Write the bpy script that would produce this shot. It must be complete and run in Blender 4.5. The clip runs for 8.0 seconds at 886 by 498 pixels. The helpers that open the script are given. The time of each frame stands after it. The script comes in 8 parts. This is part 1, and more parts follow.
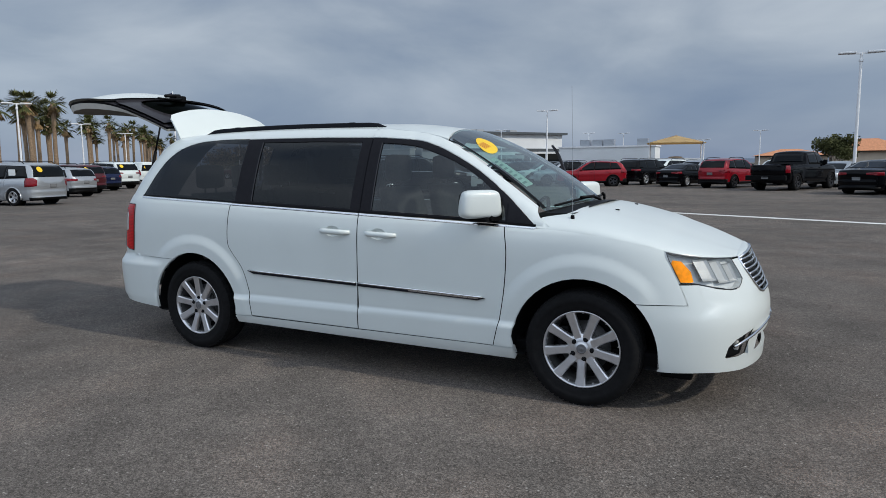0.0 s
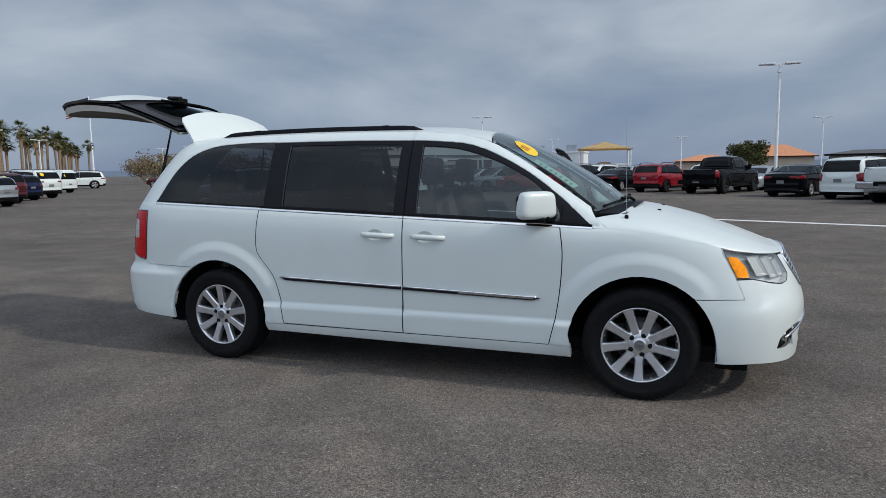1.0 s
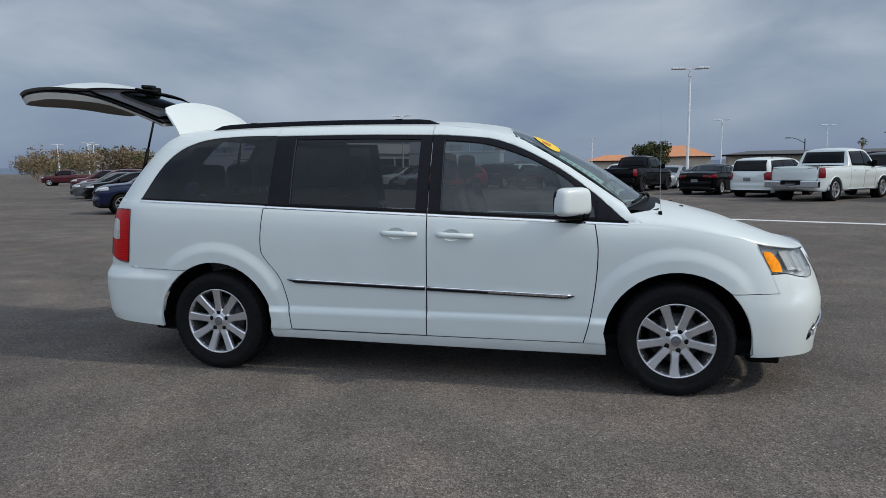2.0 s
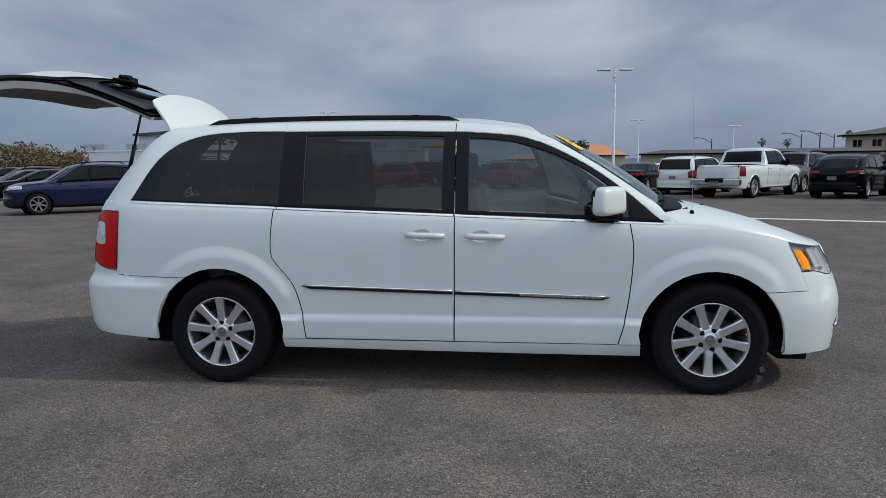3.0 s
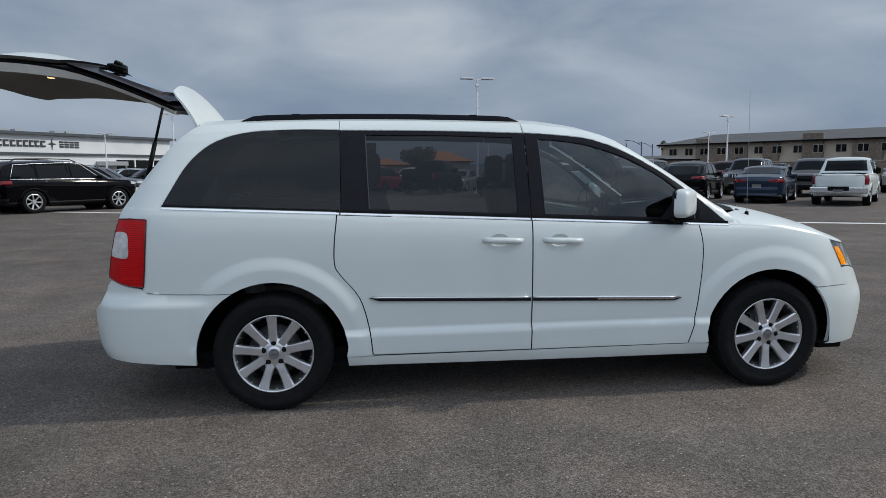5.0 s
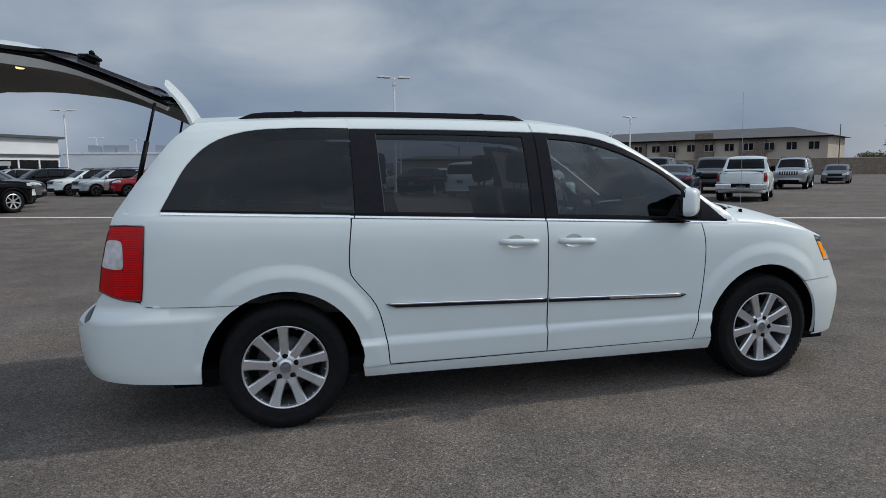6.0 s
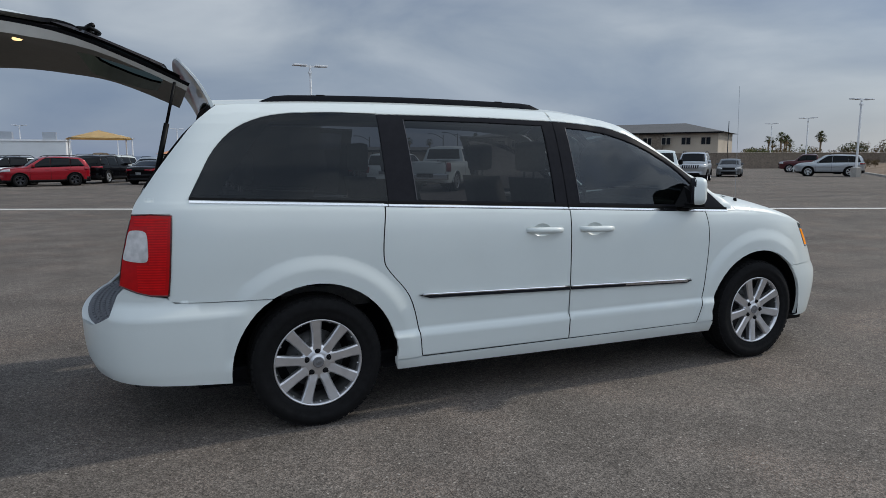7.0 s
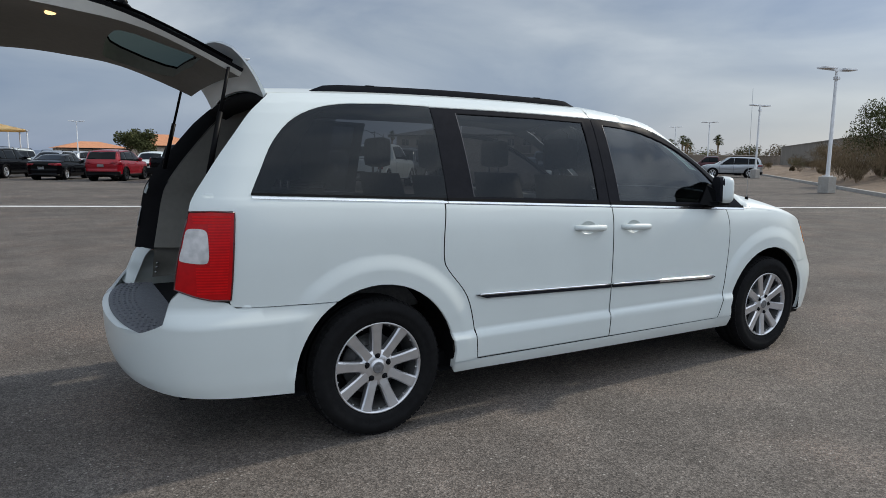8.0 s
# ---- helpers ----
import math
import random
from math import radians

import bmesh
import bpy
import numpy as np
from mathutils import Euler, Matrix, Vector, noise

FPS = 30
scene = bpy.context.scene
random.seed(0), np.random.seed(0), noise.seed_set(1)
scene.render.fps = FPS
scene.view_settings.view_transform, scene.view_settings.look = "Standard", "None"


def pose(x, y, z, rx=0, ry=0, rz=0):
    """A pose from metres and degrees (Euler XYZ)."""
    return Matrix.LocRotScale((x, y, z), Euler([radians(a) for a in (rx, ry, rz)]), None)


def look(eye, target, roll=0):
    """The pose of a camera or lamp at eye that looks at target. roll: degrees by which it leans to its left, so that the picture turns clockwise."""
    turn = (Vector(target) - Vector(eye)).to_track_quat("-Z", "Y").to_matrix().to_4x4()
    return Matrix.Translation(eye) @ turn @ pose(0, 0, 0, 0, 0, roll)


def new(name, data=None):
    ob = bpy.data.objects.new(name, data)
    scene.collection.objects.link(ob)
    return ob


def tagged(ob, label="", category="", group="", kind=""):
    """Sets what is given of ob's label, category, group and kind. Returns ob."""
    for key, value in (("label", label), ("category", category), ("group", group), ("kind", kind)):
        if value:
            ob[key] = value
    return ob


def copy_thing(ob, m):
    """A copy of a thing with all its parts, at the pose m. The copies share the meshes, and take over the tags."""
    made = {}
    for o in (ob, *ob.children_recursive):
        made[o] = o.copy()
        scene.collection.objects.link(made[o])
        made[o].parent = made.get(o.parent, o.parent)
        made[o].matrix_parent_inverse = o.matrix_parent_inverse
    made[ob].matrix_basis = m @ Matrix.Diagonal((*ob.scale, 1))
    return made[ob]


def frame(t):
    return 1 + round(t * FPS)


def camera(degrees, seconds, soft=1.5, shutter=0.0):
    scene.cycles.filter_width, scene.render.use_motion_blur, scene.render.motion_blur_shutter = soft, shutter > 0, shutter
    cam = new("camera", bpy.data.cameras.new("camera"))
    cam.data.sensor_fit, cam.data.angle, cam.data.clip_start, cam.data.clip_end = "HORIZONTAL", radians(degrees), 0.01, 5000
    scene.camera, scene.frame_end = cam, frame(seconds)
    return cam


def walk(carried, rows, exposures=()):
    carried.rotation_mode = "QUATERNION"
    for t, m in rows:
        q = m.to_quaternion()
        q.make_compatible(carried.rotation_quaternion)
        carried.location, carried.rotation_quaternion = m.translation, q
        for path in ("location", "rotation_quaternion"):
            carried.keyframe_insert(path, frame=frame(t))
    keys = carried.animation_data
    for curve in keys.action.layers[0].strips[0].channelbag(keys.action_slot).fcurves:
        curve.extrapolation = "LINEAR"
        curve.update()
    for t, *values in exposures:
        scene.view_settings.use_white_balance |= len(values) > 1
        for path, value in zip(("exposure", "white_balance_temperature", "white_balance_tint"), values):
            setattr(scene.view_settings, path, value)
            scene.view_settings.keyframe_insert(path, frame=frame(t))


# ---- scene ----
cam = camera(67.7, 8.0, soft=0.5)
PATH = [
    (0, (2.535, -4.685, 1.436), (1.647, -2.911, 1.185), -0.6),
    (0.5, (2.177, -4.897, 1.427), (1.384, -3.076, 1.192), -0.7),
    (1, (1.82, -5.011, 1.418), (1.124, -3.151, 1.184), -0.9),
    (1.5, (1.43, -5.034, 1.431), (0.848, -3.136, 1.188), -1.6),
    (1.7, (1.283, -5.067, 1.414), (0.759, -3.152, 1.172), -1.0),
    (2.8, (0.499, -5.01, 1.404), (0.23, -3.044, 1.155), -1.1),
    (3, (0.366, -4.992, 1.418), (0.151, -3.02, 1.168), -0.6),
    (3.5, (-0.012, -5.017, 1.415), (-0.103, -3.033, 1.176), -1.1),
    (4, (-0.357, -4.969, 1.416), (-0.32, -2.984, 1.172), -0.9),
    (4.5, (-0.701, -4.863, 1.42), (-0.57, -2.882, 1.177), -0.0),
    (4.7, (-0.846, -4.826, 1.412), (-0.666, -2.849, 1.171), 0.1),
    (5.8, (-1.502, -4.612, 1.405), (-1.053, -2.677, 1.172), -1.3),
    (6, (-1.631, -4.539, 1.42), (-1.115, -2.622, 1.178), -0.6),
    (6.5, (-1.957, -4.422, 1.412), (-1.321, -2.541, 1.174), -0.8),
    (7, (-2.27, -4.262, 1.401), (-1.494, -2.439, 1.133), -0.1),
    (7.5, (-2.57, -4.026, 1.405), (-1.677, -2.257, 1.133), -0.1),
    (8, (-2.9, -3.811, 1.383), (-1.894, -2.104, 1.111), 0.6),
]
walk(cam, [(t, look(eye, target, roll)) for t, eye, target, roll in PATH], [(0, 0.05, 6520, 7), (1.5, 0.04, 6520, 7), (3, -0.01, 6520, 7), (4.5, -0.01, 6560, 7), (6, -0.04, 6600, 7), (7.0, 0.0, 6640, 7), (7.5, 0.13, 6740, 7), (8, 0.21, 6780, 7)])


# ---- world, sun ----
SUN_EL, SUN_AZ = 38.0, 0.0      # degrees above the horizon; angle from +x towards +y
sun_way = Vector((math.cos(radians(SUN_AZ)) * math.cos(radians(SUN_EL)), math.sin(radians(SUN_AZ)) * math.cos(radians(SUN_EL)), math.sin(radians(SUN_EL))))
world = bpy.data.worlds.new("sky")
scene.world = world
world.use_nodes = True


def build_sky(nt):
    N, L = nt.nodes, nt.links
    N.clear()
    out = N.new("ShaderNodeOutputWorld")
    bg = N.new("ShaderNodeBackground")
    sky = N.new("ShaderNodeTexSky")
    sky.sky_type = "NISHITA"
    sky.sun_disc = False
    sky.sun_elevation, sky.sun_rotation = radians(SUN_EL), radians(90 - SUN_AZ)
    tc = N.new("ShaderNodeTexCoord")
    sep = N.new("ShaderNodeSeparateXYZ")
    L.new(tc.outputs["Generated"], sep.inputs[0])
    # flatten the direction on a cloud layer: (x, y) / (z + 0.12)
    den = N.new("ShaderNodeMath"); den.operation = "ADD"; den.inputs[1].default_value = 0.13
    absz = N.new("ShaderNodeMath"); absz.operation = "MAXIMUM"; absz.inputs[1].default_value = 0.0
    L.new(sep.outputs[2], absz.inputs[0])
    L.new(absz.outputs[0], den.inputs[0])
    dx = N.new("ShaderNodeMath"); dx.operation = "DIVIDE"
    dy = N.new("ShaderNodeMath"); dy.operation = "DIVIDE"
    L.new(sep.outputs[0], dx.inputs[0]); L.new(den.outputs[0], dx.inputs[1])
    L.new(sep.outputs[1], dy.inputs[0]); L.new(den.outputs[0], dy.inputs[1])
    com = N.new("ShaderNodeCombineXYZ")
    L.new(dx.outputs[0], com.inputs[0]); L.new(dy.outputs[0], com.inputs[1])
    puff = N.new("ShaderNodeMapping"); puff.inputs["Scale"].default_value = (1.0, 1.0, 2.6)
    L.new(tc.outputs["Generated"], puff.inputs["Vector"])
    n1 = N.new("ShaderNodeTexNoise")
    n1.inputs["Scale"].default_value, n1.inputs["Detail"].default_value, n1.inputs["Roughness"].default_value = 2.9, 6, 0.50
    n1.inputs["Distortion"].default_value = 0.35
    L.new(puff.outputs[0], n1.inputs["Vector"])
    n2 = N.new("ShaderNodeTexNoise")
    n2.inputs["Scale"].default_value, n2.inputs["Detail"].default_value = 0.28, 3
    L.new(com.outputs[0], n2.inputs["Vector"])
    mixn = N.new("ShaderNodeMath"); mixn.operation = "MULTIPLY_ADD"; mixn.inputs[1].default_value = 0.62
    half = N.new("ShaderNodeMath"); half.operation = "MULTIPLY"; half.inputs[1].default_value = 0.38
    L.new(n2.outputs["Fac"], half.inputs[0])
    L.new(n1.outputs["Fac"], mixn.inputs[0]); L.new(half.outputs[0], mixn.inputs[2])
    ramp = N.new("ShaderNodeValToRGB")
    e = ramp.color_ramp.elements
    e[0].position, e[0].color = 0.36, (0.150, 0.198, 0.300, 1)
    e[1].position, e[1].color = 0.66, (0.470, 0.510, 0.575, 1)
    mid = e.new(0.49); mid.color = (0.272, 0.318, 0.398, 1)
    L.new(mixn.outputs[0], ramp.inputs[0])
    # bluer and darker band low over the horizon, paler towards -x
    hor = N.new("ShaderNodeMapRange")
    hor.inputs["From Min"].default_value, hor.inputs["From Max"].default_value = 0.01, 0.17
    hor.inputs["To Min"].default_value, hor.inputs["To Max"].default_value = 0.62, 0.0
    L.new(sep.outputs[2], hor.inputs["Value"])
    mx = N.new("ShaderNodeMix"); mx.data_type = "RGBA"
    L.new(hor.outputs[0], mx.inputs["Factor"])
    L.new(ramp.outputs["Color"], mx.inputs["A"])
    # the low band is blue rain cloud towards -x and pale towards +x
    east = N.new("ShaderNodeMapRange")
    east.inputs["From Min"].default_value, east.inputs["From Max"].default_value = 0.66, 0.96
    L.new(sep.outputs[0], east.inputs["Value"])
    low = N.new("ShaderNodeMix"); low.data_type = "RGBA"
    L.new(east.outputs[0], low.inputs["Factor"])
    low.inputs["A"].default_value, low.inputs["B"].default_value = (0.122, 0.182, 0.330, 1), (0.50, 0.50, 0.485, 1)
    L.new(low.outputs["Result"], mx.inputs["B"])
    # a share of clear sky over the clouds
    skys = N.new("ShaderNodeMix"); skys.data_type = "RGBA"; skys.blend_type = "ADD"
    scl = N.new("ShaderNodeMix"); scl.data_type = "RGBA"; scl.blend_type = "MULTIPLY"
    scl.inputs["Factor"].default_value = 1.0
    scl.inputs["B"].default_value = (SKY_SHARE, SKY_SHARE, SKY_SHARE, 1)
    L.new(sky.outputs[0], scl.inputs["A"])
    skys.inputs["Factor"].default_value = 1.0
    # an overcast sky is brightest overhead
    up = N.new("ShaderNodeMapRange")
    up.interpolation_type = "SMOOTHSTEP"
    for key, val in zip(("From Min", "From Max", "To Min", "To Max"), (0.22, 0.85, 1.0, ZENITH)):
        up.inputs[key].default_value = val
    L.new(sep.outputs[2], up.inputs["Value"])
    # the cloud cover thins out and brightens steadily towards -y
    thin = N.new("ShaderNodeMapRange")
    for key, val in zip(("From Min", "From Max", "To Min", "To Max"), (-1.0, 0.3, THIN, 1.0)):
        thin.inputs[key].default_value = val
    L.new(sep.outputs[1], thin.inputs["Value"])
    # thin cloud glows round the veiled sun
    dot = N.new("ShaderNodeVectorMath"); dot.operation = "DOT_PRODUCT"
    dot.inputs[1].default_value = sun_way
    L.new(tc.outputs["Generated"], dot.inputs[0])
    glow = N.new("ShaderNodeMapRange"); glow.interpolation_type = "SMOOTHSTEP"
    for key, val in zip(("From Min", "From Max", "To Min", "To Max"), (0.62, 1.0, 1.0, GLOW)):
        glow.inputs[key].default_value = val
    L.new(dot.outputs["Value"], glow.inputs["Value"])
    both = N.new("ShaderNodeMath"); both.operation = "MULTIPLY"
    L.new(up.outputs[0], both.inputs[0]); L.new(glow.outputs[0], both.inputs[1])
    gain = N.new("ShaderNodeMath"); gain.operation = "MULTIPLY"
    L.new(both.outputs[0], gain.inputs[0]); L.new(thin.outputs[0], gain.inputs[1])
    sc2 = N.new("ShaderNodeVectorMath"); sc2.operation = "SCALE"
    L.new(mx.outputs["Result"], sc2.inputs[0]); L.new(gain.outputs[0], sc2.inputs["Scale"])
    L.new(sc2.outputs[0], skys.inputs["A"]); L.new(scl.outputs["Result"], skys.inputs["B"])
    L.new(skys.outputs["Result"], bg.inputs["Color"])
    bg.inputs["Strength"].default_value = SKY_STRENGTH
    L.new(bg.outputs[0], out.inputs[0])


SKY_SHARE, SKY_STRENGTH, ZENITH = 0.012, 1.0, 1.5
THIN, GLOW = 2.15, 1.6
build_sky(world.node_tree)
sun = new("sun", bpy.data.lights.new("sun", "SUN"))
sun.data.energy, sun.data.angle, sun.data.color = 2.25, radians(2.5), (1.0, 0.93, 0.84)
sun.matrix_world = look(sun_way * 50, (0, 0, 0))


# ---- materials ----
def material(name, colour, rough=0.5, metal=0.0, grain=0.0, grain_scale=20.0, stain=0.0, stain_scale=1.5, bump=0.0, bump_scale=60.0, coat=0.0, coord="Object", rnd=0.0, ior=1.5, spec=0.5):
    """A principled material with fine grain, large stains and relief, all in metres."""
    m = bpy.data.materials.new(name)
    m.use_nodes = True
    N, L = m.node_tree.nodes, m.node_tree.links
    p = N["Principled BSDF"]
    p.inputs["Roughness"].default_value, p.inputs["Metallic"].default_value = rough, metal
    p.inputs["Coat Weight"].default_value, p.inputs["Coat Roughness"].default_value = coat, 0.03
    p.inputs["IOR"].default_value = ior
    p.inputs["Specular IOR Level"].default_value = spec
    p.inputs["Base Color"].default_value = (*colour, 1)
    tc = N.new("ShaderNodeTexCoord")
    last = None
    for amount, scale, det in ((grain, grain_scale, 4), (stain, stain_scale, 5)):
        if amount <= 0:
            continue
        n = N.new("ShaderNodeTexNoise")
        n.inputs["Scale"].default_value, n.inputs["Detail"].default_value = scale, det
        L.new(tc.outputs[coord], n.inputs["Vector"])
        r = N.new("ShaderNodeMapRange")
        r.inputs["From Min"].default_value, r.inputs["From Max"].default_value = 0.3, 0.7
        r.inputs["To Min"].default_value, r.inputs["To Max"].default_value = 1 - amount, 1 + amount
        L.new(n.outputs["Fac"], r.inputs["Value"])
        if last is None:
            last = r.outputs[0]
        else:
            mu = N.new("ShaderNodeMath"); mu.operation = "MULTIPLY"
            L.new(last, mu.inputs[0]); L.new(r.outputs[0], mu.inputs[1])
            last = mu.outputs[0]
    if rnd > 0:
        oi = N.new("ShaderNodeObjectInfo")
        r = N.new("ShaderNodeMapRange")
        r.inputs["To Min"].default_value, r.inputs["To Max"].default_value = 1 - rnd, 1 + rnd
        L.new(oi.outputs["Random"], r.inputs["Value"])
        if last is None:
            last = r.outputs[0]
        else:
            mu = N.new("ShaderNodeMath"); mu.operation = "MULTIPLY"
            L.new(last, mu.inputs[0]); L.new(r.outputs[0], mu.inputs[1])
            last = mu.outputs[0]
    if last is not None:
        v = N.new("ShaderNodeVectorMath"); v.operation = "SCALE"
        v.inputs[0].default_value = colour
        L.new(last, v.inputs["Scale"])
        L.new(v.outputs[0], p.inputs["Base Color"])
    if bump > 0:
        n = N.new("ShaderNodeTexNoise")
        n.inputs["Scale"].default_value, n.inputs["Detail"].default_value = bump_scale, 3
        L.new(tc.outputs[coord], n.inputs["Vector"])
        b = N.new("ShaderNodeBump")
        b.inputs["Strength"].default_value, b.inputs["Distance"].default_value = bump, 0.01
        L.new(n.outputs["Fac"], b.inputs["Height"])
        L.new(b.outputs[0], p.inputs["Normal"])
    return m


def glass_material(name, tint, rough=0.0, ior=1.5, sky_sheen=0.0):
    """Thin car glass: a clear gloss over a tinted see-through sheet."""
    m = bpy.data.materials.new(name)
    m.use_nodes = True
    N, L = m.node_tree.nodes, m.node_tree.links
    N.clear()
    out = N.new("ShaderNodeOutputMaterial")
    tr = N.new("ShaderNodeBsdfTransparent"); tr.inputs[0].default_value = (*tint, 1)
    gl = N.new("ShaderNodeBsdfGlossy"); gl.inputs["Roughness"].default_value = rough
    gl.inputs["Color"].default_value = (0.9, 0.95, 1.0, 1)
    fr = N.new("ShaderNodeFresnel"); fr.inputs["IOR"].default_value = ior
    mx = N.new("ShaderNodeMixShader")
    L.new(fr.outputs[0], mx.inputs[0]); L.new(tr.outputs[0], mx.inputs[1]); L.new(gl.outputs[0], mx.inputs[2])
    if sky_sheen > 0:    # a pale diffuse share stands in for the sky's reflection
        df = N.new("ShaderNodeBsdfDiffuse"); df.inputs[0].default_value = (0.55, 0.62, 0.62, 1)
        tc = N.new("ShaderNodeTexCoord")
        nz = N.new("ShaderNodeTexNoise"); nz.inputs["Scale"].default_value = 2.5
        L.new(tc.outputs["Object"], nz.inputs["Vector"])
        rg = N.new("ShaderNodeMapRange"); rg.inputs["To Min"].default_value, rg.inputs["To Max"].default_value = sky_sheen * 0.6, sky_sheen * 1.4
        L.new(nz.outputs["Fac"], rg.inputs["Value"])
        m2 = N.new("ShaderNodeMixShader")
        L.new(rg.outputs[0], m2.inputs[0]); L.new(mx.outputs[0], m2.inputs[1]); L.new(df.outputs[0], m2.inputs[2])
        L.new(m2.outputs[0], out.inputs[0])
    else:
        L.new(mx.outputs[0], out.inputs[0])
    return m


def asphalt_material():
    m = bpy.data.materials.new("asphalt")
    m.use_nodes = True
    N, L = m.node_tree.nodes, m.node_tree.links
    p = N["Principled BSDF"]
    tc = N.new("ShaderNodeTexCoord")

    def noise_tex(scale, detail, rough=0.5, vec=None):
        n = N.new("ShaderNodeTexNoise")
        n.inputs["Scale"].default_value, n.inputs["Detail"].default_value, n.inputs["Roughness"].default_value = scale, detail, rough
        L.new(vec or tc.outputs["Object"], n.inputs["Vector"])
        return n.outputs["Fac"]

    def rng(v, a, b, c, d):
        r = N.new("ShaderNodeMapRange")
        for k, x in zip(("From Min", "From Max", "To Min", "To Max"), (a, b, c, d)):
            r.inputs[k].default_value = x
        L.new(v, r.inputs["Value"])
        return r.outputs[0]

    def mul(a, b):
        q = N.new("ShaderNodeMath"); q.operation = "MULTIPLY"
        L.new(a, q.inputs[0]); L.new(b, q.inputs[1])
        return q.outputs[0]

    # stretched streaks along the driving lanes
    mp = N.new("ShaderNodeMapping"); mp.inputs["Rotation"].default_value = (0, 0, radians(25)); mp.inputs["Scale"].default_value = (0.12, 1.0, 1.0)
    L.new(tc.outputs["Object"], mp.inputs["Vector"])
    f = mul(rng(noise_tex(0.22, 4), 0.3, 0.7, 0.82, 1.18), rng(noise_tex(1.7, 5), 0.3, 0.7, 0.80, 1.2))
    f = mul(f, rng(noise_tex(0.55, 5, 0.6, mp.outputs[0]), 0.3, 0.7, 0.86, 1.14))
    f = mul(f, rng(noise_tex(16, 5, 0.75), 0.3, 0.7, 0.80, 1.20))
    vo = N.new("ShaderNodeTexVoronoi"); vo.inputs["Scale"].default_value = 105
    L.new(tc.outputs["Object"], vo.inputs["Vector"])
    sp = N.new("ShaderNodeSeparateColor"); L.new(vo.outputs["Color"], sp.inputs[0])
    f = mul(f, rng(sp.outputs[0], 0, 1, 0.62, 1.40))
    vo3 = N.new("ShaderNodeTexVoronoi"); vo3.inputs["Scale"].default_value = 230
    L.new(tc.outputs["Object"], vo3.inputs["Vector"])
    sp3 = N.new("ShaderNodeSeparateColor"); L.new(vo3.outputs["Color"], sp3.inputs[0])
    f = mul(f, rng(sp3.outputs[0], 0, 1, 0.52, 1.48))
    # pale single stones
    vo2 = N.new("ShaderNodeTexVoronoi"); vo2.inputs["Scale"].default_value = 48
    L.new(tc.outputs["Object"], vo2.inputs["Vector"])
    sp2 = N.new("ShaderNodeSeparateColor"); L.new(vo2.outputs["Color"], sp2.inputs[0])
    pale = rng(sp2.outputs[1], 0.86, 0.98, 0.0, 1.0)
    near = rng(vo2.outputs["Distance"], 0.14, 0.34, 1.0, 0.0)
    # reddish stones show through in patches
    rust = rng(noise_tex(0.9, 4), 0.45, 0.72, 0.0, 1.0)
    tint = N.new("ShaderNodeMix"); tint.data_type = "RGBA"
    L.new(mul(rust, rng(sp3.outputs[1], 0.45, 0.9, 0.0, 0.8)), tint.inputs["Factor"])
    tint.inputs["A"].default_value, tint.inputs["B"].default_value = (0.1040, 0.0915, 0.0815, 1), (0.140, 0.096, 0.073, 1)
    v = N.new("ShaderNodeVectorMath"); v.operation = "SCALE"; v.inputs[0].default_value = (0.1015, 0.0880, 0.0775)
    L.new(tint.outputs["Result"], v.inputs[0])
    L.new(f, v.inputs["Scale"])
    mx = N.new("ShaderNodeMix"); mx.data_type = "RGBA"
    L.new(mul(pale, near), mx.inputs["Factor"])
    L.new(v.outputs[0], mx.inputs["A"]); mx.inputs["B"].default_value = (0.34, 0.315, 0.285, 1)
    L.new(mx.outputs["Result"], p.inputs["Base Color"])
    p.inputs["Roughness"].default_value = 0.88
    p.inputs["Specular IOR Level"].default_value = 0.2
    b = N.new("ShaderNodeBump"); b.inputs["Strength"].default_value, b.inputs["Distance"].default_value = 0.55, 0.006
    L.new(vo.outputs["Distance"], b.inputs["Height"])
    L.new(b.outputs[0], p.inputs["Normal"])
    return m


M = {}
M["asphalt"] = asphalt_material()
M["line"] = material("white_road_paint", (0.62, 0.62, 0.60), 0.8, grain=0.15, grain_scale=40, stain=0.18, stain_scale=2)
M["white"] = material("white_car_paint", (0.603, 0.647, 0.634), 0.32, grain=0.012, grain_scale=3, coat=0.35, stain=0.015)
M["silver"] = material("silver_car_paint", (0.36, 0.38, 0.40), 0.32, 0.55, grain=0.03, grain_scale=4, coat=0.8)
M["grey"] = material("grey_car_paint", (0.10, 0.105, 0.11), 0.3, 0.4, grain=0.03, grain_scale=4, coat=0.35, spec=0.3)
M["black"] = material("black_car_paint", (0.0022, 0.0022, 0.003), 0.07, 0.0, grain=0.05, grain_scale=4, spec=0.13)
M["blue"] = material("dark_blue_car_paint", (0.006, 0.011, 0.042), 0.14, 0.2, grain=0.04, grain_scale=4, coat=0.35, spec=0.3)
M["steelblue"] = material("steel_blue_car_paint", (0.012, 0.026, 0.050), 0.16, 0.3, grain=0.04, grain_scale=4, coat=0.35, spec=0.3)
M["red"] = material("red_car_paint", (0.25, 0.006, 0.014), 0.22, 0.2, grain=0.04, grain_scale=4, coat=0.35, spec=0.3)
M["darkred"] = material("dark_red_car_paint", (0.07, 0.012, 0.016), 0.28, 0.2, grain=0.04, grain_scale=4, coat=0.35, spec=0.3)
M["rubber"] = material("tyre_rubber", (0.0095, 0.0095, 0.010), 0.85, spec=0.10, grain=0.2, grain_scale=30, bump=0.15, bump_scale=90)
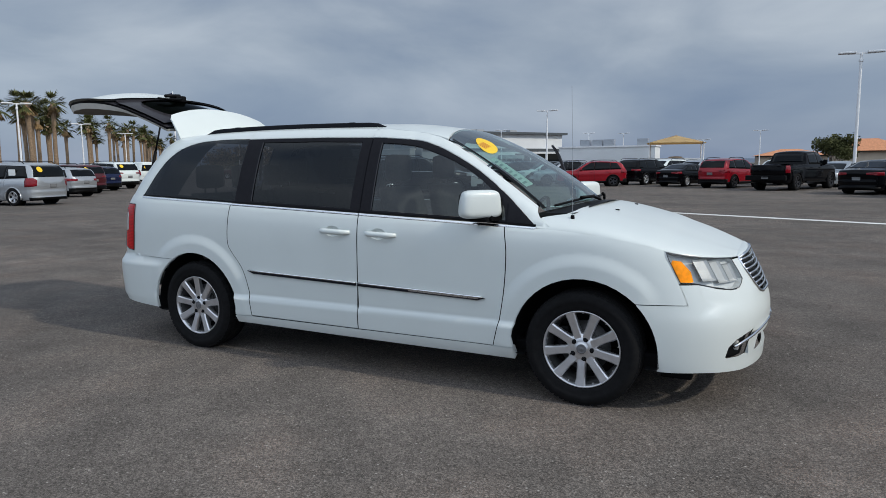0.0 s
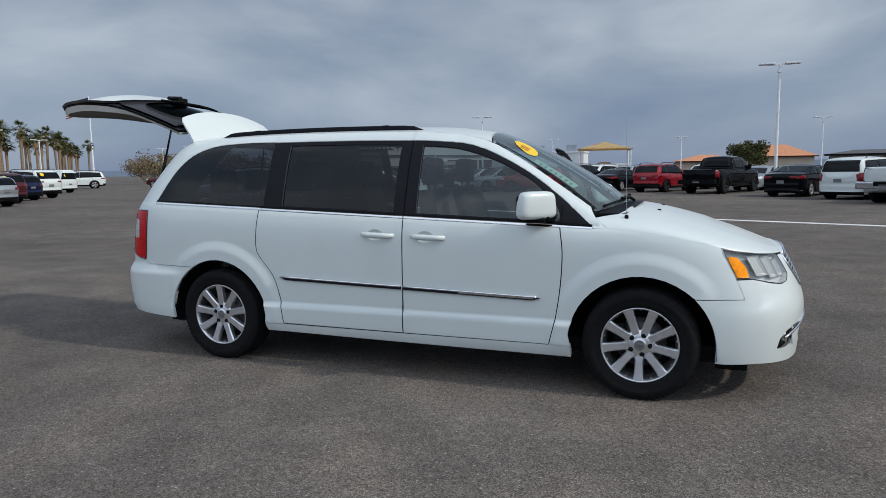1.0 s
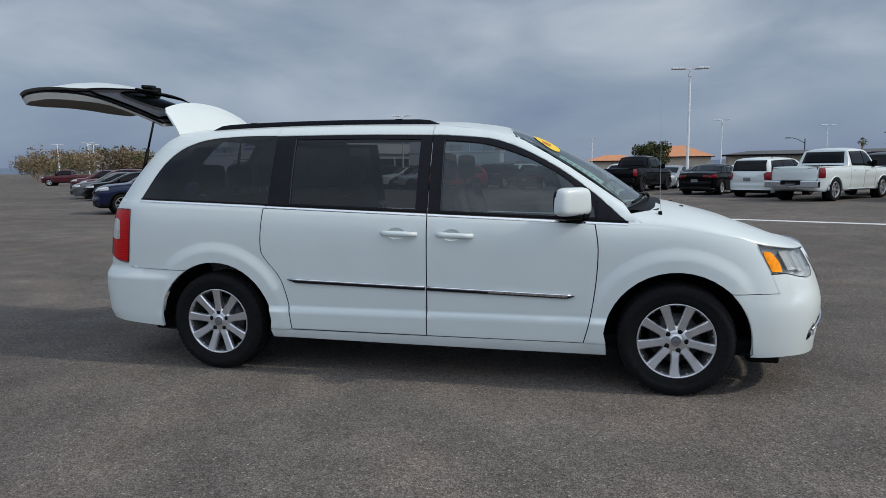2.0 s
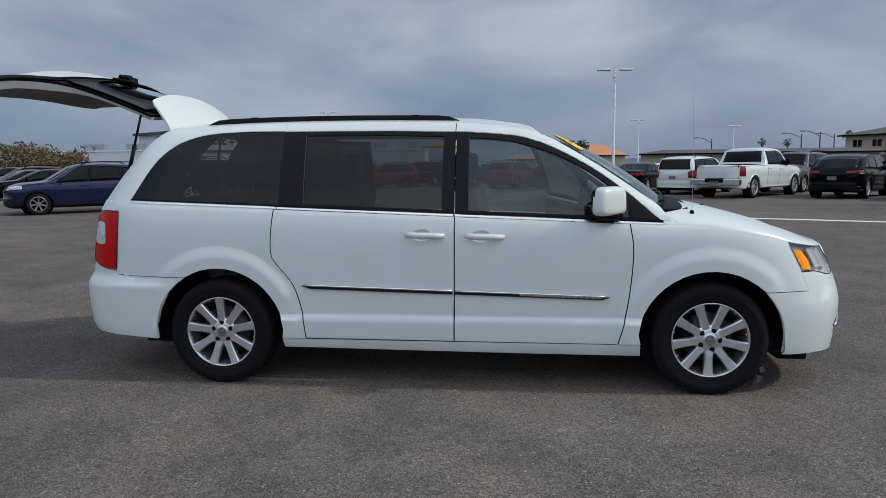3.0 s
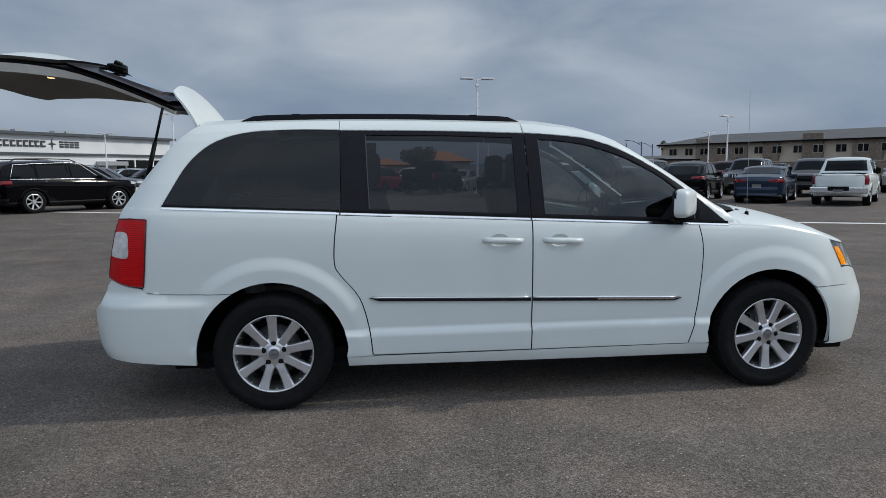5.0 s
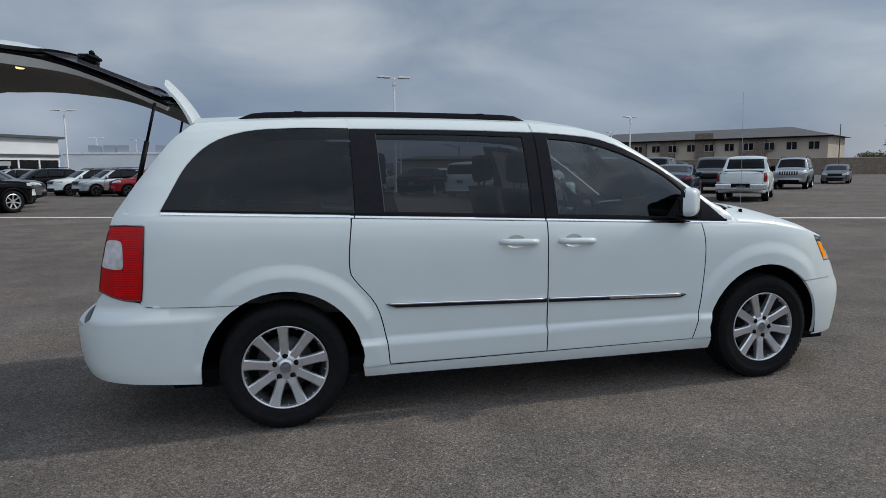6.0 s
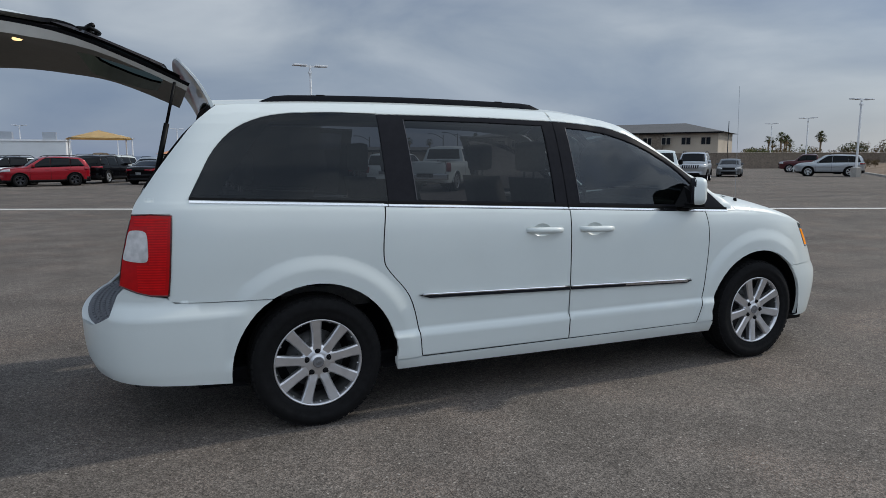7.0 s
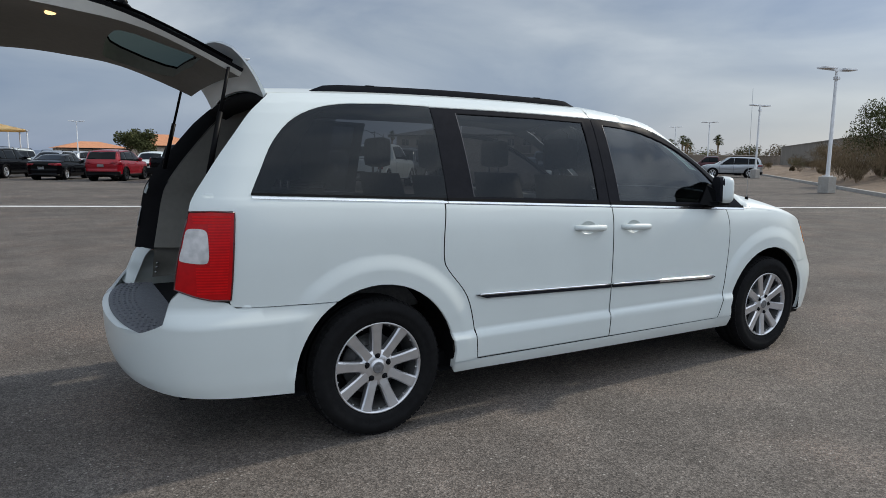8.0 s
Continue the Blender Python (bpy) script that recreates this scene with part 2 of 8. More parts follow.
M["trim"] = material("black_plastic_trim", (0.0045, 0.0045, 0.005), 0.45, ior=1.17, spec=0.5, grain=0.1, grain_scale=40)
M["alloy"] = material("alloy_wheel", (0.62, 0.62, 0.63), 0.30, 0.82, grain=0.07, grain_scale=20)
M["darkalloy"] = material("dark_alloy_wheel", (0.05, 0.05, 0.055), 0.35, 0.7, grain=0.05, grain_scale=20)
M["chrome"] = material("chrome", (0.72, 0.73, 0.74), 0.16, 1.0, grain=0.02)
M["carglass"] = material("dark_car_glass", (0.003, 0.004, 0.005), 0.03, 0.0, grain=0.05, ior=1.45, spec=0.20)
M["lens_red"] = material("red_lamp_lens", (0.40, 0.003, 0.005), 0.2, spec=0.25, grain=0.10, grain_scale=40)
M["lens_tail"] = material("deep_red_lamp_lens", (0.17, 0.004, 0.010), 0.2, spec=0.35, grain=0.10, grain_scale=20, coat=0.2)
M["lens_clear"] = material("clear_lamp_lens", (0.55, 0.57, 0.58), 0.15, grain=0.15, grain_scale=30, coat=0.8)
M["lens_dark"] = material("dark_red_lamp_lens", (0.06, 0.003, 0.005), 0.16, grain=0.1, grain_scale=40, coat=0.5)
M["plate"] = material("number_plate", (0.16, 0.165, 0.17), 0.5, grain=0.1)
M["sticker"] = material("yellow_sticker", (0.80, 0.52, 0.02), 0.5, grain=0.04)
M["paper"] = material("paper_sheet", (0.72, 0.74, 0.73), 0.7, grain=0.05)
M["lampwhite"] = material("white_painted_steel", (0.72, 0.73, 0.74), 0.45, grain=0.05, grain_scale=6, stain=0.06)
M["concrete"] = material("concrete", (0.36, 0.34, 0.31), 0.9, grain=0.15, grain_scale=25, stain=0.15, bump=0.2)
M["render_white"] = material("white_wall_panel", (0.62, 0.64, 0.65), 0.8, grain=0.03, grain_scale=8, stain=0.07, stain_scale=0.3)
M["roofdark"] = material("dark_roof_edge", (0.05, 0.06, 0.07), 0.6, grain=0.1)
M["stucco_tan"] = material("tan_stucco", (0.42, 0.36, 0.29), 0.9, grain=0.06, grain_scale=12, stain=0.08, stain_scale=0.4)
M["stucco_brown"] = material("brown_stone_cladding", (0.17, 0.135, 0.105), 0.9, grain=0.3, grain_scale=4, stain=0.15)
M["winframe"] = material("tan_window_frame", (0.34, 0.30, 0.25), 0.8, grain=0.08)
M["shingle"] = material("grey_shingle_roof", (0.075, 0.076, 0.080), 0.85, grain=0.2, grain_scale=5, stain=0.1, stain_scale=0.5)
M["terracotta"] = material("terracotta_tiles", (0.50, 0.22, 0.11), 0.85, grain=0.2, grain_scale=4, stain=0.1)
M["canvas"] = material("tan_shade_canvas", (0.66, 0.48, 0.24), 0.8, grain=0.05)
M["trunk"] = material("palm_trunk", (0.22, 0.155, 0.10), 0.95, grain=0.3, grain_scale=8, bump=0.5, bump_scale=12)
M["frond"] = material("palm_frond", (0.075, 0.080, 0.030), 0.7, grain=0.3, grain_scale=3, rnd=0.2, spec=0.12)
M["deadfrond"] = material("dry_palm_skirt", (0.26, 0.175, 0.09), 0.9, grain=0.3, grain_scale=5, spec=0.1)
M["leaf"] = material("tree_leaves", (0.090, 0.096, 0.040), 0.8, grain=0.35, grain_scale=2, rnd=0.25, spec=0.08)
M["bush"] = material("dry_bush", (0.165, 0.125, 0.078), 0.95, grain=0.35, grain_scale=3, rnd=0.3, spec=0.05)
M["soil"] = material("brown_soil", (0.15, 0.105, 0.07), 0.95, grain=0.25, grain_scale=6, stain=0.2, stain_scale=0.5, bump=0.4, bump_scale=10)
M["blockwall"] = material("grey_block_wall", (0.26, 0.235, 0.20), 0.92, grain=0.12, grain_scale=10, stain=0.15, stain_scale=0.4)
# the blue haze of distance is put into the hills' colour
M["hill"] = material("hazed_hill", (0.10, 0.13, 0.18), 1.0, stain=0.2, stain_scale=0.004)
M["flagred"] = material("flag_red", (0.24, 0.02, 0.03), 0.8, grain=0.05)
M["flagwhite"] = material("flag_white", (0.58, 0.58, 0.58), 0.8, grain=0.05)
M["flagblue"] = material("flag_blue", (0.015, 0.018, 0.06), 0.8, grain=0.05)
M["signblue"] = material("blue_sign", (0.03, 0.09, 0.33), 0.5, grain=0.03)
M["signdark"] = material("dark_sign_letters", (0.03, 0.035, 0.04), 0.5, grain=0.05)


# ---- building blocks ----
def mesh_of(bm, name, mats, smooth=True):
    me = bpy.data.meshes.new(name)
    bm.to_mesh(me)
    bm.free()
    for m in (mats if isinstance(mats, (list, tuple)) else [mats]):
        me.materials.append(m)
    if smooth:
        me.shade_smooth()
    return me


def part(name, bm, mat, parent=None, label="", smooth=False):
    """Links a bmesh (or a ready mesh) as one object under a thing."""
    me = bm if isinstance(bm, bpy.types.Mesh) else mesh_of(bm, name, mat, smooth)
    ob = new(name, me)
    ob.parent = parent
    if label:
        ob["label"] = label
    return ob


def thing(name, label, category, m=None, group="", kind=""):
    ob = new(name)
    ob.empty_display_size = 0.2
    if m is not None:
        ob.matrix_world = m
    return tagged(ob, label, category, group, kind)


def box(bm, x0, y0, z0, x1, y1, z1, bevel=0.0):
    v = [bm.verts.new(p) for p in ((x0, y0, z0), (x1, y0, z0), (x1, y1, z0), (x0, y1, z0), (x0, y0, z1), (x1, y0, z1), (x1, y1, z1), (x0, y1, z1))]
    fs = [bm.faces.new([v[i] for i in f]) for f in ((3, 2, 1, 0), (4, 5, 6, 7), (0, 1, 5, 4), (1, 2, 6, 5), (2, 3, 7, 6), (3, 0, 4, 7))]
    if bevel > 0:
        es = list({e for f in fs for e in f.edges})
        bmesh.ops.bevel(bm, geom=es, offset=bevel, segments=2, affect="EDGES", profile=0.6)
    return bm


def box_mesh(x0, y0, z0, x1, y1, z1, bevel=0.0):
    return box(bmesh.new(), x0, y0, z0, x1, y1, z1, bevel)


def tube(bm, a, b, r0, r1=None, n=10, cap=True):
    """A tapered round bar from a to b."""
    a, b = Vector(a), Vector(b)
    r1 = r0 if r1 is None else r1
    q = (b - a).to_track_quat("Z", "Y").to_matrix()
    rings = []
    for c, r in ((a, r0), (b, r1)):
        rings.append([bm.verts.new(c + q @ Vector((r * math.cos(2 * math.pi * i / n), r * math.sin(2 * math.pi * i / n), 0))) for i in range(n)])
    for i in range(n):
        bm.faces.new((rings[0][i], rings[0][(i + 1) % n], rings[1][(i + 1) % n], rings[1][i]))
    if cap:
        bm.faces.new(rings[0][::-1]); bm.faces.new(rings[1])
    return bm


def sweep(bm, pts, r, n=8, radii=None):
    """A round bar along a line of points."""
    pts = [Vector(p) for p in pts]
    rings = []
    for i, p in enumerate(pts):
        d = (pts[min(i + 1, len(pts) - 1)] - pts[max(i - 1, 0)]).normalized()
        up = Vector((0, 0, 1)) if abs(d.z) < 0.95 else Vector((1, 0, 0))
        s = d.cross(up).normalized(); u = s.cross(d)
        rr = radii[i] if radii else r
        rings.append([bm.verts.new(p + s * rr * math.cos(2 * math.pi * k / n) + u * rr * math.sin(2 * math.pi * k / n)) for k in range(n)])
    for a, b in zip(rings, rings[1:]):
        for k in range(n):
            bm.faces.new((a[k], a[(k + 1) % n], b[(k + 1) % n], b[k]))
    bm.faces.new(rings[0][::-1]); bm.faces.new(rings[-1])
    bmesh.ops.recalc_face_normals(bm, faces=bm.faces)
    return bm


def lathe(profile, n=32, axis="Y"):
    """Turns a list of (radius, along) about the axis; closes onto itself when the profile is a loop."""
    bm = bmesh.new()
    rings = []
    for r, a in profile:
        ring = []
        for i in range(n):
            c, s = math.cos(2 * math.pi * i / n), math.sin(2 * math.pi * i / n)
            ring.append(bm.verts.new((r * c, a, r * s) if axis == "Y" else (r * c, r * s, a)))
        rings.append(ring)
    for a, b in zip(rings, rings[1:]):
        for i in range(n):
            bm.faces.new((a[i], b[i], b[(i + 1) % n], a[(i + 1) % n]))
    bmesh.ops.recalc_face_normals(bm, faces=bm.faces)
    return bm


def densify(pts, step, closed=True):
    out = []
    n = len(pts)
    for i in range(n if closed else n - 1):
        a, b = Vector(pts[i]), Vector(pts[(i + 1) % n])
        k = max(1, int(round((b - a).length / step)))
        out += [tuple(a.lerp(b, j / k)) for j in range(k)]
    if not closed:
        out.append(tuple(pts[-1]))
    return out


def spline(pts, per=6, closed=False):
    """A smooth line through points (Catmull-Rom)."""
    P = [np.array(p, float) for p in pts]
    n = len(P)
    out = []
    for i in range(n if closed else n - 1):
        p1, p2 = P[i], P[(i + 1) % n]
        p0 = P[i - 1] if (closed or i > 0) else 2 * p1 - p2
        p3 = P[(i + 2) % n] if (closed or i + 2 < n) else 2 * p2 - p1
        for j in range(per):
            t = j / per
            out.append(tuple(0.5 * (2 * p1 + (p2 - p0) * t + (2 * p0 - 5 * p1 + 4 * p2 - p3) * t * t + (3 * p1 - p0 - 3 * p2 + p3) * t ** 3)))
    if not closed:
        out.append(tuple(P[-1]))
    return out


def fill2d(outline, step, holes=()):
    """Triangles inside a flat outline (with holes): points and index triples."""
    from mathutils.geometry import delaunay_2d_cdt
    loops = [densify(o, step) for o in (outline, *holes)]
    verts, edges = [], []
    for lp in loops:
        b = len(verts)
        verts += [Vector(p) for p in lp]
        edges += [(b + i, b + (i + 1) % len(lp)) for i in range(len(lp))]
    P = np.array([p for p in loops[0]])
    lo, hi = P.min(0), P.max(0)
    L0 = np.array(loops[0]); segs = np.vstack([np.array(lp) for lp in loops])
    def inside(x, y, lp):
        c = False
        for (x1, y1), (x2, y2) in zip(lp, np.roll(lp, -1, 0)):
            if (y1 > y) != (y2 > y) and x < (x2 - x1) * (y - y1) / (y2 - y1) + x1:
                c = not c
        return c
    yy = lo[1] + step * 0.5
    row = 0
    while yy < hi[1]:
        xx = lo[0] + step * (0.5 if row % 2 else 0.25)
        while xx < hi[0]:
            if np.min((segs[:, 0] - xx) ** 2 + (segs[:, 1] - yy) ** 2) > (0.55 * step) ** 2 and inside(xx, yy, L0) and not any(inside(xx, yy, np.array(h)) for h in loops[1:]):
                verts.append(Vector((xx, yy)))
            xx += step
        yy += step * 0.87
        row += 1
    v, e, f, *_ = delaunay_2d_cdt(verts, edges, [], 1 if not holes else 0, 1e-6)
    if holes:
        keep = []
        for t in f:
            c = sum((Vector(v[i]) for i in t), Vector((0, 0))) / len(t)
            if inside(c.x, c.y, L0) and not any(inside(c.x, c.y, np.array(h)) for h in loops[1:]):
                keep.append(t)
        f = keep
    return [tuple(p) for p in v], [tuple(t) for t in f]


def sheet(outline, surf, step=0.06, depth=0.012, holes=(), flip=False, bm=None, ns=None):
    """A curved panel: a flat outline laid on surf(u, v) -> point, with its rim turned inwards by depth. ns collects the normals."""
    v, f = fill2d(outline, step, holes)
    h = 1e-3
    bm = bm or bmesh.new()
    ns = [] if ns is None else ns
    base = len(bm.verts)
    vs, made = [], []
    for a, b in v:
        p = Vector(surf(a, b))
        n = (Vector(surf(a + h, b)) - Vector(surf(a - h, b))).cross(Vector(surf(a, b + h)) - Vector(surf(a, b - h))).normalized()
        if flip:
            n = -n
        vs.append(bm.verts.new(p)); ns.append(n)
    for t in f:
        try:
            fc = bm.faces.new([vs[i] for i in t])
        except ValueError:
            continue
        made.append(fc)
        fc.normal_update()
        if fc.normal.dot(ns[base + t[0]]) < 0:
            fc.normal_flip()
    if depth:
        own = {w: base + i for i, w in enumerate(vs)}
        mine = set(made)
        rim = {e for fc in made for e in fc.edges if len(e.link_faces) == 1}
        low = {}
        for e in rim:
            for w in e.verts:
                if w not in low:
                    low[w] = bm.verts.new(w.co - ns[own[w]] * depth)
                    ns.append(ns[own[w]])
        for e in rim:
            for lp in e.link_faces[0].loops:
                if lp.edge == e:
                    a, b = lp.vert, lp.link_loop_next.vert
            bm.faces.new((b, a, low[a], low[b]))
    return bm


def panel(name, outline, surf, mat, parent, step=0.06, depth=0.012, holes=(), flip=False, label="", more=()):
    """One curved panel, or several joined in one mesh (more: further tuples of outline, surf, flip, holes)."""
    ns = []
    bm = None
    for o, sf, fl, hl in ((outline, surf, flip, holes), *more):
        bm = sheet(o, sf, step, depth, hl, fl, bm, ns)
    me = mesh_of(bm, name, mat, smooth=True)
    me.normals_split_custom_set_from_vertices([tuple(n) for n in ns])
    return part(name, me, mat, parent, label)


# ---- ground ----
def ground_sheet():
    bm = bmesh.new()
    R = [0, 12, 40, 120, 400, 3500]
    seg = 48
    c = bm.verts.new((0, 0, 0))
    prev = None
    for r in R[1:]:
        ring = [bm.verts.new((r * math.cos(2 * math.pi * i / seg), r * math.sin(2 * math.pi * i / seg), 0)) for i in range(seg)]
        for i in range(seg):
            if prev is None:
                bm.faces.new((c, ring[i], ring[(i + 1) % seg]))
            else:
                bm.faces.new((prev[i], ring[i], ring[(i + 1) % seg], prev[(i + 1) % seg]))
        prev = ring
    return part("ground", bm, M["asphalt"])


tagged(ground_sheet(), "weathered grey asphalt of a car lot with pale stones", "ground", kind="structure")


# ---- the white minivan: its surfaces ----
TAB_U = [0.16, 0.20, 0.24, 0.31, 0.40, 0.436, 0.450, 0.474, 0.50, 0.60, 0.72, 0.80, 0.90, 1.00, 1.06, 1.085, 1.10]
TAB_W = [0.84, 0.872, 0.902, 0.928, 0.937, 0.939, 0.935, 0.921, 0.9215, 0.927, 0.929, 0.929, 0.928, 0.922, 0.911, 0.902, 0.893]
_dense = spline(list(zip(TAB_U, TAB_W)), 8)
DU, DW = [p[0] for p in _dense], [p[1] for p in _dense]
# the bumpers have no crease
_plain = spline([(0.16, 0.85), (0.22, 0.885), (0.30, 0.908), (0.42, 0.922), (0.55, 0.928), (0.72, 0.929), (0.80, 0.929), (0.90, 0.928), (1.00, 0.922), (1.06, 0.911), (1.085, 0.902), (1.10, 0.893)], 8)
PU, PW = [p[0] for p in _plain], [p[1] for p in _plain]


def lut(xs, ys):
    d = spline(list(zip(xs, ys)), 10)
    a, b = np.array([p[0] for p in d]), np.array([p[1] for p in d])
    return lambda x: float(np.interp(x, a, b))


def belt_z(x):
    return 1.112 - 0.043 * x


roof_c = lut([-2.3, -2.05, -1.5, -0.8, 0.0, 0.3, 0.45, 0.6, 0.894, 1.083, 1.246, 1.36, 1.5], [1.715, 1.738, 1.765, 1.772, 1.757, 1.728, 1.700, 1.645, 1.470, 1.342, 1.231, 1.170, 1.118])
nose_x = lut([0.1, 0.2, 0.3, 0.45, 0.55, 0.65, 0.75, 0.9, 1.0, 1.2], [2.48, 2.515, 2.525, 2.545, 2.548, 2.525, 2.485, 2.405, 2.325, 2.16])
tail_x = lut([0.1, 0.2, 0.3, 0.4, 0.55, 0.65, 0.8, 1.1, 1.2, 1.38, 1.58, 1.7, 1.8], [2.52, 2.585, 2.655, 2.70, 2.712, 2.708, 2.70, 2.645, 2.595, 2.49, 2.36, 2.25, 2.12])
hood_edge = lut([1.2, 1.31, 1.6, 1.9, 2.03, 2.2, 2.36, 2.5], [1.057, 1.052, 1.028, 0.974, 0.938, 0.905, 0.882, 0.86])
hood_rise = lut([1.2, 1.31, 1.45, 1.7, 2.1, 2.36, 2.5], [0.136, 0.134, 0.130, 0.110, 0.072, 0.012, 0.0])
nose_p = lut([0.1, 0.5, 0.62, 0.75, 0.9, 1.3], [5.6, 5.6, 5.3, 5.0, 4.7, 4.2])
tail_p = lut([0.1, 0.4, 0.6, 0.66, 0.72, 0.78, 1.3, 1.8], [7.8, 7.8, 8.0, 8.0, 6.6, 6.2, 6.2, 6.2])
AXLE_R, AXLE_F, HUB_Z = -1.556, 1.556, 0.345


def roof_edge_z(x):
    return roof_c(x) - 0.058


def smooth(a, b, x):
    t = min(1.0, max(0.0, (x - a) / (b - a)))
    return t * t * (3 - 2 * t)


def section(x, z):
    """Half width of the plain body at x, z, before its ends are rounded."""
    zb = belt_z(x)
    if z <= zb:
        u = z if z < 0.8 else 0.8 + (z - 0.8) / (zb - 0.8) * 0.3
        k = smooth(1.62, 1.85, abs(x)) if z < 0.8 else 0.0
        return float(np.interp(u, DU, DW)) * (1 - k) + float(np.interp(u, PU, PW)) * k
    ze = roof_edge_z(x)
    s = max(0.0, (z - zb) / max(0.02, ze - zb))
    top = 0.575 + 0.17 * max(0.0, x - 0.3)
    return float(np.interp(s, [0, 0.3, 0.6, 0.8, 0.9, 0.96, 1.0, 1.2], [0.888, 0.832, 0.765, 0.712, 0.676, 0.640, 0.600, 0.40])) + (top - 0.575) * min(1.0, s)


def half_width(x, z):
    w = section(x, z)
    if x > 1.2:
        t = min(0.9999, (x - 1.2) / (nose_x(z) - 1.2))
        w *= (1 - t ** nose_p(z)) ** 0.5
    if x < -1.6:
        t = min(0.9999, (-x - 1.6) / (tail_x(z) - 1.6))
        w *= (1 - t ** tail_p(z)) ** 0.5
    return w + flare(x, z)


def flare(x, z):
    """How far the wheel arches and the bumpers stand out."""
    w = 0.0
    for xa in (AXLE_R, AXLE_F):
        d = math.hypot(x - xa, z - 0.335)
        if d < 0.62 and z > 0.2:
            t = min(1.0, max(0.0, (0.585 - d) / 0.085))
            w += 0.014 * (0.75 * t * t * (3 - 2 * t) + 0.25 * t * (2 - t)) * smooth(0.2, 0.34, z) * (1 - smooth(1.88, 2.03, abs(x)))
    if x < -1.8 and z < 0.72:
        w += 0.018 * min(1.0, max(0.0, (0.702 - z) / 0.048)) * smooth(1.85, 2.0, -x) * (1 - smooth(2.45, 2.65, -x))
    if x > 1.8 and z < 0.65:
        w += 0.012 * min(1.0, max(0.0, (0.640 - z) / 0.040)) * smooth(1.88, 2.02, x) * (1 - smooth(2.25, 2.5, x))
    if x < -1.85:
        w += 0.007 * smooth(1.85, 2.0, -x) * math.exp(-((z - 0.385) / 0.018) ** 2)
    return w


def cut_x(z, y=0.80):
    """Where the side surface reaches half width y, ahead of the front wheel."""
    a, b = 1.7, nose_x(z) - 0.01
    for _ in range(30):
        m = (a + b) / 2
        a, b = (m, b) if half_width(m, z) > y else (a, m)
    return a


def front_x(y, z):
    x = 2.1
    for _ in range(3):
        k = max(0.0, min(0.985, (abs(y) - flare(x, z)) / section(x, z)))
        x = 1.2 + (nose_x(z) - 1.2) * (1 - k * k) ** (1 / nose_p(z))
    return x


def rear_x(y, z):
    x = -2.5
    for _ in range(3):
        k = max(0.0, min(0.995, (abs(y) - flare(x, z)) / section(x, min(z, 1.1))))
        x = -(1.6 + (tail_x(z) - 1.6) * (1 - k * k) ** (1 / tail_p(z)))
    return x


def side(s, off=0.0):
    """The side surface; s -1: the van's right, +1: its left. off: outwards."""
    return lambda x, z: (x, s * (half_width(x, z) + off), z)


def nose(off=0.0):
    return lambda y, z: (front_x(y, z) + off, y, z)


def wheel_arc(xa, r, z0, z1, n=16):
    """Arch line round an axle; z0: where it starts in front, z1: where it ends behind."""
    a0 = math.asin((z0 - 0.335) / r)
    a1 = math.pi - math.asin((z1 - 0.335) / r)
    return [(xa + r * math.cos(a0 + (a1 - a0) * i / n), 0.335 + r * math.sin(a0 + (a1 - a0) * i / n)) for i in range(n + 1)]


def along_belt(x0, x1, dz, n=10):
    return [(x0 + (x1 - x0) * i / n, belt_z(x0 + (x1 - x0) * i / n) + dz) for i in range(n + 1)]


# ---- its materials ----
M["glass_rear"] = glass_material("privacy_glass", (0.112, 0.116, 0.122), ior=1.37)
M["gate_black"] = material("tailgate_glass", (0.030, 0.029, 0.034), 0.25, spec=0.08, grain=0.05)
M["gate_glass"] = glass_material("tailgate_glass", (0.085, 0.108, 0.098), ior=1.01)
M["glass_front"] = glass_material("front_door_glass", (0.15, 0.19, 0.20), ior=1.56)
# part of the windscreen's sky reflection is mixed in as pale diffuse colour
M["glass_screen"] = glass_material("windscreen_glass", (0.31, 0.49, 0.46), ior=1.58, sky_sheen=0.07)
M["glass_clear"] = glass_material("lamp_glass", (0.96, 0.97, 0.97), ior=1.3)
M["pillar"] = material("gloss_black_pillar", (0.0175, 0.0180, 0.0215), 0.35, ior=1.06, spec=0.5, grain=0.08, grain_scale=30)
M["rail"] = material("satin_black_rail", (0.0105, 0.0115, 0.0145), 0.65, ior=1.08, spec=0.5, grain=0.1, grain_scale=40)
M["cloth"] = material("grey_seat_cloth", (0.13, 0.125, 0.12), 0.9, grain=0.15, grain_scale=60, bump=0.2, bump_scale=200)
M["inner_trim"] = material("beige_grey_inner_trim", (0.205, 0.195, 0.172), 0.75, grain=0.06, grain_scale=30, stain=0.08)
M["inner_dark"] = material("dark_inner_trim", (0.006, 0.006, 0.007), 0.8, spec=0.12, grain=0.1, grain_scale=30)
M["headliner"] = material("pale_headliner", (0.42, 0.41, 0.38), 0.9, grain=0.05, grain_scale=40)
M["amber"] = material("amber_lens", (0.95, 0.29, 0.0), 0.25, grain=0.15, grain_scale=35, stain=0.25, stain_scale=14, coat=0.1, spec=0.2)
M["reflector"] = material("lamp_reflector", (0.46, 0.47, 0.47), 0.35, 0.3, grain=0.05)
M["housing"] = material("pale_lamp_housing", (0.58, 0.60, 0.60), 0.35, 0.2, grain=0.1, grain_scale=25)
M["darkbarrel"] = material("dusty_wheel_barrel", (0.09, 0.09, 0.09), 0.5, 0.4, grain=0.2, grain_scale=20)
M["cap"] = material("grey_centre_cap", (0.15, 0.15, 0.155), 0.45, 0.4, grain=0.15, grain_scale=60)
